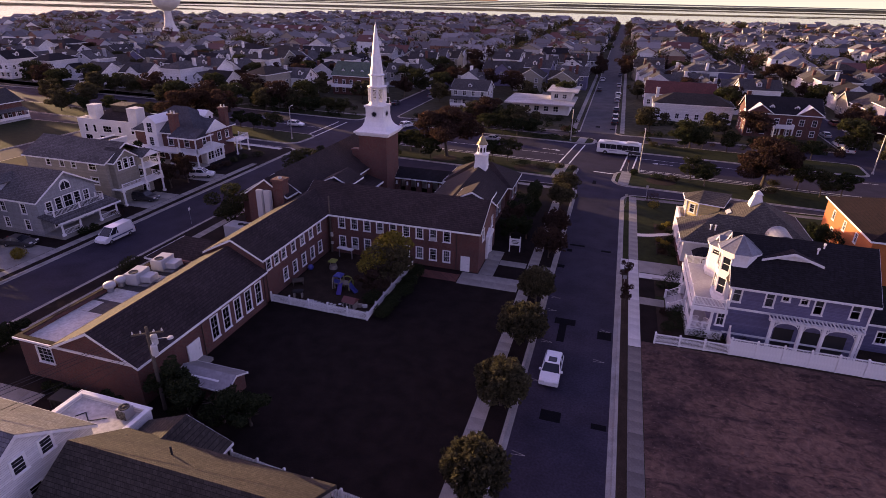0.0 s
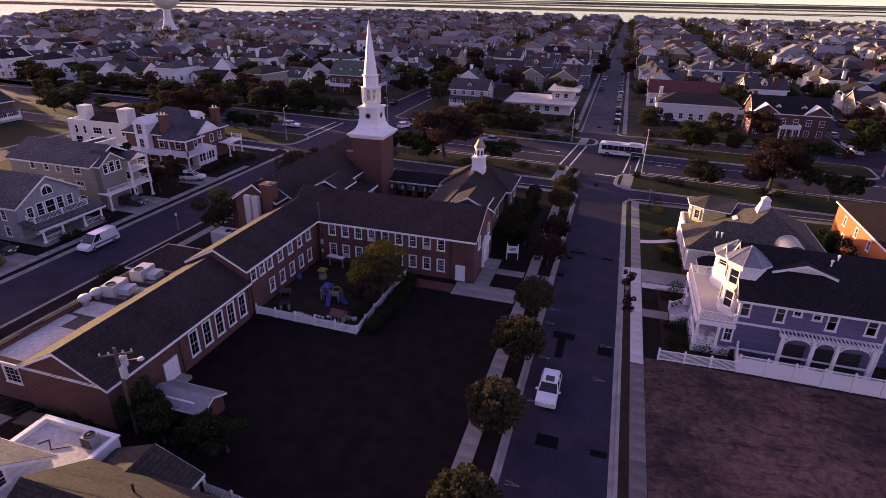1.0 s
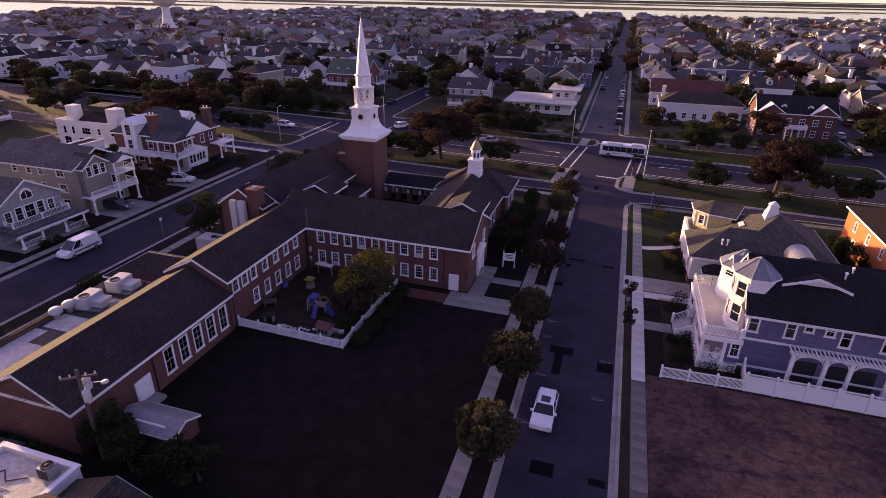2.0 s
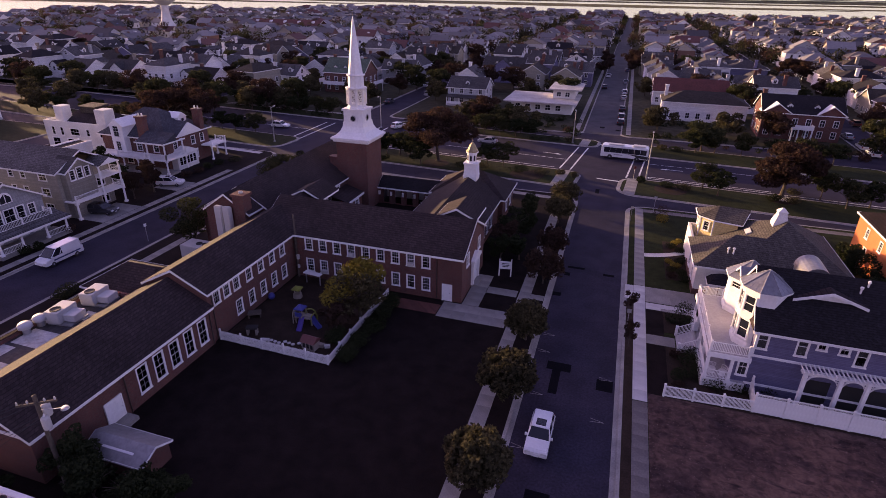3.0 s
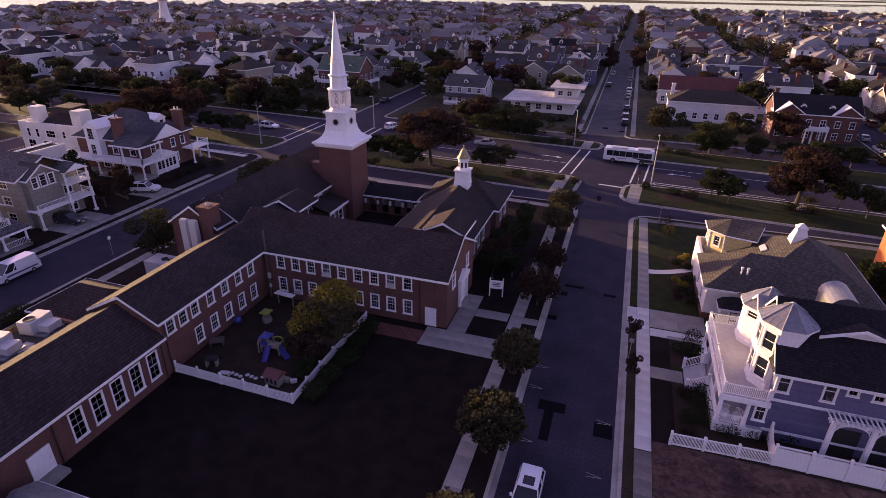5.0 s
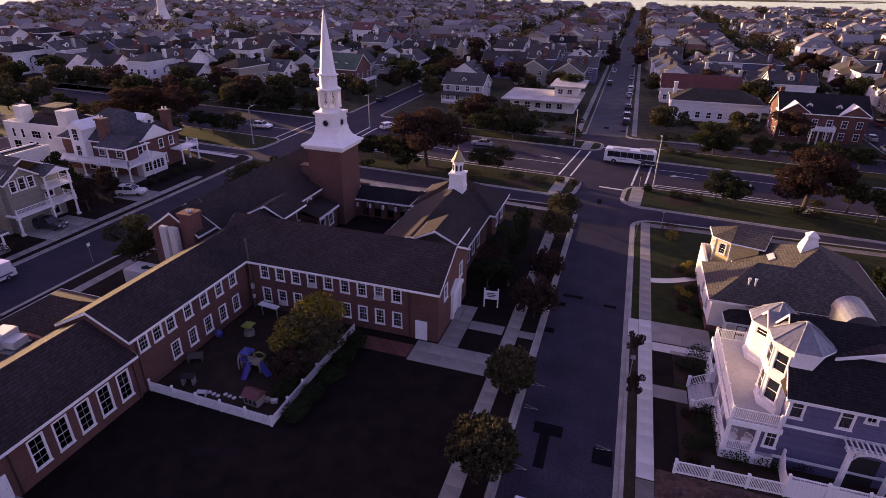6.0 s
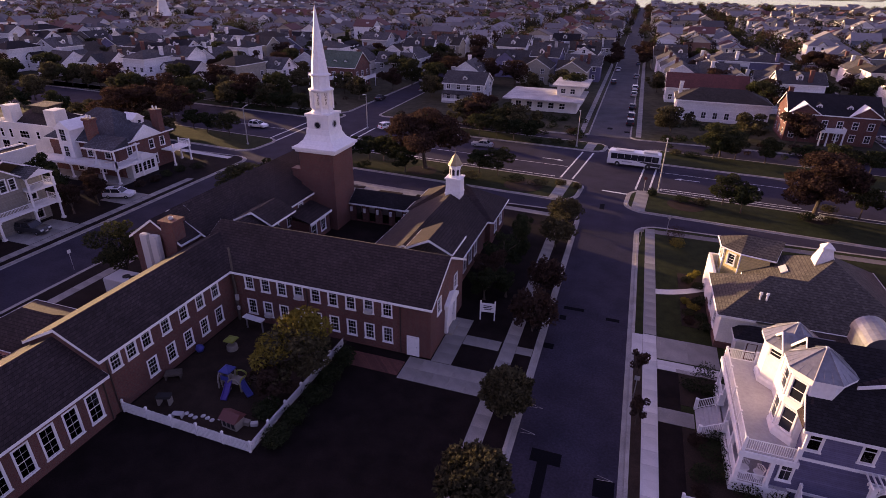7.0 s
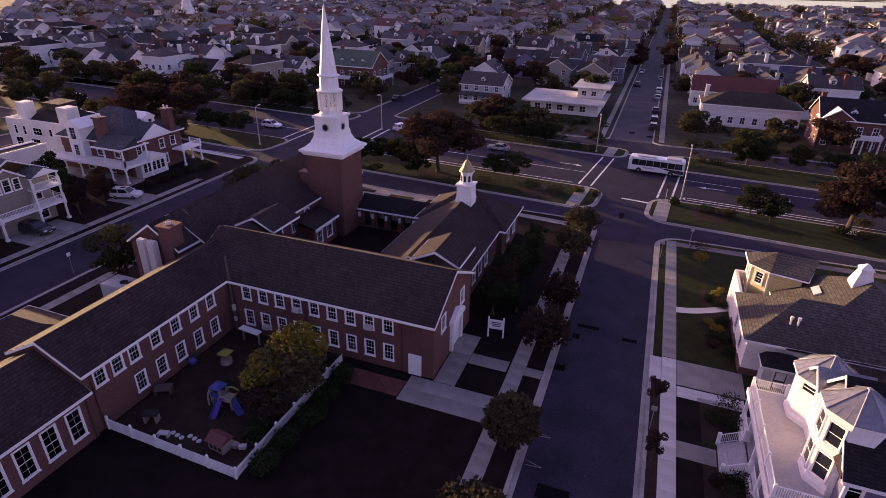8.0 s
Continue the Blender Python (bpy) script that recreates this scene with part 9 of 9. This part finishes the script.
car(pose(-1.78, 46.4, 0, rz=-91), "suv", "carwhite", "white crossover driving along the street", "street traffic")
car(pose(-67.2, 58.8, 0, rz=-90), "van", "carwhite", "white cargo van with blue stripes parked at the kerb")
car(pose(-75.6, 73.6, .13, rz=8), "suv", "carblack", "dark brown car parked in a house driveway")
car(pose(-75.6, 88.4, .13, rz=20), "suv", "carwhite", "white car parked in a house driveway")
car(pose(-77.8, 52.4, .13, rz=12), "sedan", "carblack", "black car parked beside the gray house")
car(pose(-83.0, 136.2, 0, rz=0), "suv", "carwhite", "white pickup-like car waiting on the avenue", "street traffic")
car(pose(-95.0, 138.6, 0, rz=0), "sedan", "carblack", "dark car on the avenue", "street traffic")
car(pose(-54.0, 146.6, 0, rz=60), "suv", "carwhite", "white car at the far junction", "street traffic")
car(pose(-28.5, 139.6, 0, rz=180), "sedan", "cargray", "silver car on the avenue", "street traffic")
for i, (x, y, r, k, p) in enumerate(((1.2, 173.2, 90, "suv", "carblack"), (1.2, 181.0, 90, "suv", "carblack"), (1.2, 193.6, 90, "sedan", "carblack"), (1.1, 214, 90, "sedan", "cargray"), (1.2, 226, 90, "suv", "carwhite"), (-6.2, 236, 90, "sedan", "carblack"), (1.1, 252, 90, "suv", "cargray"), (-6.2, 268, 90, "suv", "carwhite"), (1.1, 290, 90, "sedan", "carblue"),
                                      (57.0, 166, 90, "suv", "carwhite"), (57.2, 159.5, 90, "suv", "carwhite"), (57.0, 177, 90, "sedan", "cargray"), (64.2, 170, 90, "sedan", "carblack"), (57.0, 188, 90, "suv", "carwhite"), (64.2, 196, 90, "suv", "carred"),
                                      (-70.0, 178, 90, "sedan", "carblack"), (-63.0, 196, 90, "suv", "cargray"), (-70.0, 214, 90, "sedan", "carwhite"), (-63.0, 240, 90, "suv", "carblack"), (-70, 262, 90, "sedan", "cargray"), (-150, 140, 0, "suv", "carwhite"), (-136, 127.8, 0, "sedan", "cargray"), (-170, 138, 0, "sedan", "carwhite"), (-120, 156, 0, "sedan", "carwhite"))):
    car(pose(x, y, 0, rz=r), k, p, {"carblack": "black", "carwhite": "white", "cargray": "silver", "carblue": "dark blue", "carred": "dark red"}[p] + " car parked along a town street")

bus = thing("bus", pose(2.9, 136.9, 0, rz=177), "white city bus with dark window band and swoosh", "bus")
part("body", Geo().prism([(-4.95, .4), (-4.95, 2.7), (-4.8, 2.95), (4.7, 2.95), (4.95, 2.6), (5.0, .4)], "y", -1.27, 1.27), "carwhite", bus, bevel=.1)
part("roof_unit", Geo().box(-4.2, -1.6, -.85, .85, 2.95, 3.22), "unit", bus, bevel=.06)
part("roof_unit", Geo().box(.2, 3.6, -.75, .75, 2.95, 3.12), "unit", bus, bevel=.05)
for s in (-1, 1):
    for i in range(7):
        part("window", Geo().box(-4.5 + 1.27 * i, -3.27 + 1.27 * i, *sorted((s * 1.262, s * 1.285)), 1.45, 2.55), "darkglass", bus)
    for x in (-2.7, 3.0):
        wh = part("wheel", Geo().lathe([(.3, -.14), (.5, -.12), (.5, .12), (.3, .14)], 0, 0, 16), "black", bus, m=pose(x, s * 1.16, .5, rx=90))
        part("rim", Geo().lathe([(.02, -.15), (.29, -.13), (.29, .13), (.02, .15)], 0, 0, 12), "steel", wh)
    part("swoosh", Geo().prism([(-4.9, .62), (-3.6, .62), (-2.2, 1.05), (-.4, 1.4), (-2.4, 1.36), (-4.9, 1.25)], "y", *sorted((s * 1.272, s * 1.279))), "black", bus)
    part("side_lettering_bar", Geo().box(.3, 2.2, *sorted((s * 1.272, s * 1.279)), .95, 1.15), "cargray", bus)
part("windscreen", Geo().box(4.93, 5.02, -1.05, 1.05, 1.1, 2.5), "darkglass", bus)
part("rear_panel", Geo().box(-4.97, -4.93, -.9, .9, .8, 2.5), "black", bus)
part("skirt_band", Geo().box(-4.7, 4.7, -1.276, 1.276, .38, .5), "black", bus)

# ---------------------------------------------------------------- paving slabs, last
def slab_run(name, x0, x1, y0, y1, across, along, mat, z=.135, label="", gap=.018, rnd=1, m=None):
    """A pavement laid of separate slabs; across and along count them."""
    base = Geo().box(x0, x1, y0, y1, .06, z - .012)
    p = structure(name, base, "kerb", label, m)
    w, d = (x1 - x0) / across, (y1 - y0) / along
    me = mesh_of("slab", Geo().box(-w / 2 + gap / 2, w / 2 - gap / 2, -d / 2 + gap / 2, d / 2 - gap / 2, -.03, 0), mat)
    rng = random.Random(rnd)
    for i in range(across):
        for j in range(along):
            share("slab", me, p, pose(x0 + w * (i + .5), y0 + d * (j + .5), z + rng.uniform(0, .006), rng.uniform(-.15, .15), rng.uniform(-.15, .15)))


slab_run("pavement_church", -7.8, -6.4, 12, 104.0, 1, 60, "concrete", label="gray concrete pavement slabs by the church lawn", rnd=1)
slab_run("pavement_east", 5.42, 6.72, 12, 53.9, 1, 28, "dustyconcrete", label="soil-stained gray concrete pavement slabs beside the dirt lot", rnd=2)
slab_run("pavement_east_new", 5.42, 6.72, 54.0, 76.6, 1, 15, "newconcrete", label="pale new concrete pavement slabs", rnd=3)
slab_run("pavement_east_north", 5.42, 6.72, 76.7, 105.2, 1, 17, "concrete", label="gray concrete pavement slabs beside a lawn", rnd=4)
slab_run("driveway_yellow", 6.75, 12.4, 72.7, 76.5, 2, 1, "concrete", label="gray concrete driveway slabs", rnd=5)
slab_run("driveway_apron", 4.35, 5.4, 72.9, 76.4, 1, 1, "newconcrete", label="pale concrete driveway apron", rnd=6)
slab_run("driveway_blue", 6.75, 12.2, 71.0, 72.5, 1, 2, "newconcrete", label="pale concrete drive strip", rnd=7)
structure("garden_path", Geo().box(6.72, 9.6, 63.7, 65.5, .08, .142), "concrete", "gray concrete garden path to the porch steps")
structure("drive_strip", Geo().box(8.4, 12.0, 70.95, 71.5, .1, .155), "kerb", "gray stone strip beside the drive")
cur = Geo()
for i in range(8):
    a, b = i / 8, (i + 1) / 8
    xa, xb = 6.7 + 5.6 * a, 6.7 + 5.6 * b
    ya, yb = 86.2 + 2.6 * a ** 1.6, 86.2 + 2.6 * b ** 1.6
    cur.add([(xa, ya - .6, .157), (xb, yb - .6, .157), (xb, yb + .6, .157), (xa, ya + .6, .157)], [(0, 1, 2, 3)])
structure("garden_walk", cur, "newconcrete", "curving pale garden walk")
slab_run("forecourt", -15.8, -8.0, 61.6, 64.95, 5, 2, "concrete", label="concrete forecourt slabs by the school door", rnd=8)
slab_run("entrance_walk", -13.7, -11.7, 65.0, 73.0, 1, 5, "concrete", label="concrete walk along the school end wall", rnd=9)
slab_run("link_walk", -11.65, -8.0, 68.6, 70.2, 3, 1, "concrete", label="concrete link walk to the pavement", rnd=10)
slab_run("kerb_link", -6.38, -4.8, 68.8, 70.0, 1, 1, "concrete", label="concrete crossing of the grass verge", rnd=11)
slab_run("kerb_link", -6.38, -4.8, 64.0, 65.2, 1, 1, "concrete", label="concrete crossing of the grass verge", rnd=12)
structure("brick_walk", Geo().box(-21.4, -15.9, 61.9, 64.0, .06, .142), "brickpave", "dark red brick walk by the wall")
slab_run("pavement_avenue", -55, -6.4, 104.4, 105.8, 32, 1, "concrete", label="concrete pavement along the avenue", rnd=13, m=AV)
slab_run("pavement_avenue_east", 6.75, 54, 103.6, 105.0, 30, 1, "dustyconcrete", label="dull stained concrete pavement along the avenue", rnd=14)
slab_run("pavement_side", -57.2, -55.9, 20, 98.4, 1, 50, "concrete", label="concrete pavement along the side street", rnd=15)
slab_run("pavement_west", -72.2, -70.9, 30, 100.0, 1, 45, "concrete", label="concrete pavement before the west houses", rnd=16)
slab_run("driveway_tan", -77.6, -72.3, 70.4, 78.0, 3, 3, "concrete", label="concrete driveway before the tan house", rnd=17)
slab_run("driveway_west", -77.5, -72.3, 86.2, 91.0, 2, 2, "concrete", label="concrete driveway before the brick house", rnd=18)
slab_run("driveway_gray", -84.0, -72.3, 46.0, 53.2, 4, 3, "concrete", label="paved driveway beside the gray house", rnd=19)
slab_run("pavement_corner", -121, -71.5, 106.6, 108.0, 30, 1, "newconcrete", label="pale pavement along the avenue", rnd=20, m=AV)
slab_run("pavement_school", -60 + 1.5, -45, 27.2, 28.8, 8, 1, "concrete", label="concrete walk south of the school", rnd=21)
slab_run("church_entry", -44, -31, 101.6, 107.4, 8, 4, "concrete", label="concrete church entrance court", rnd=22)
for x0, x1, y0, y1 in ((-43.4, -40.2, 102.2, 103.6), (-37.0, -32.0, 102.4, 103.5), (-37.6, -33.4, 105.2, 106.3), (-43.2, -40.6, 106.0, 107.0)):
    structure("court_bed", Geo().box(x0, x1, y0, y1, .08, .19), "mulch", "dark planting bed in the church court")
for x, y0 in ((4.6, 141.0), (-8.7, 144.6)):
    slab_run("median_crossing", x, x + 2.1, 112.8, 122.5, 1, 5, "concrete", label="concrete crossing path through the median", rnd=23, m=AV)
    slab_run("median_crossing", x, x + 2.1, y0, 150.6, 1, 4, "concrete", label="concrete crossing path through the median", rnd=24, m=AV)
for side in (-1, 1):
    slab_run("pavement_north", -3.0 + side * 6.5 - .6, -3.0 + side * 6.5 + .6, 160, 300, 1, 60, "concrete", label="concrete pavement along the town street", rnd=25)
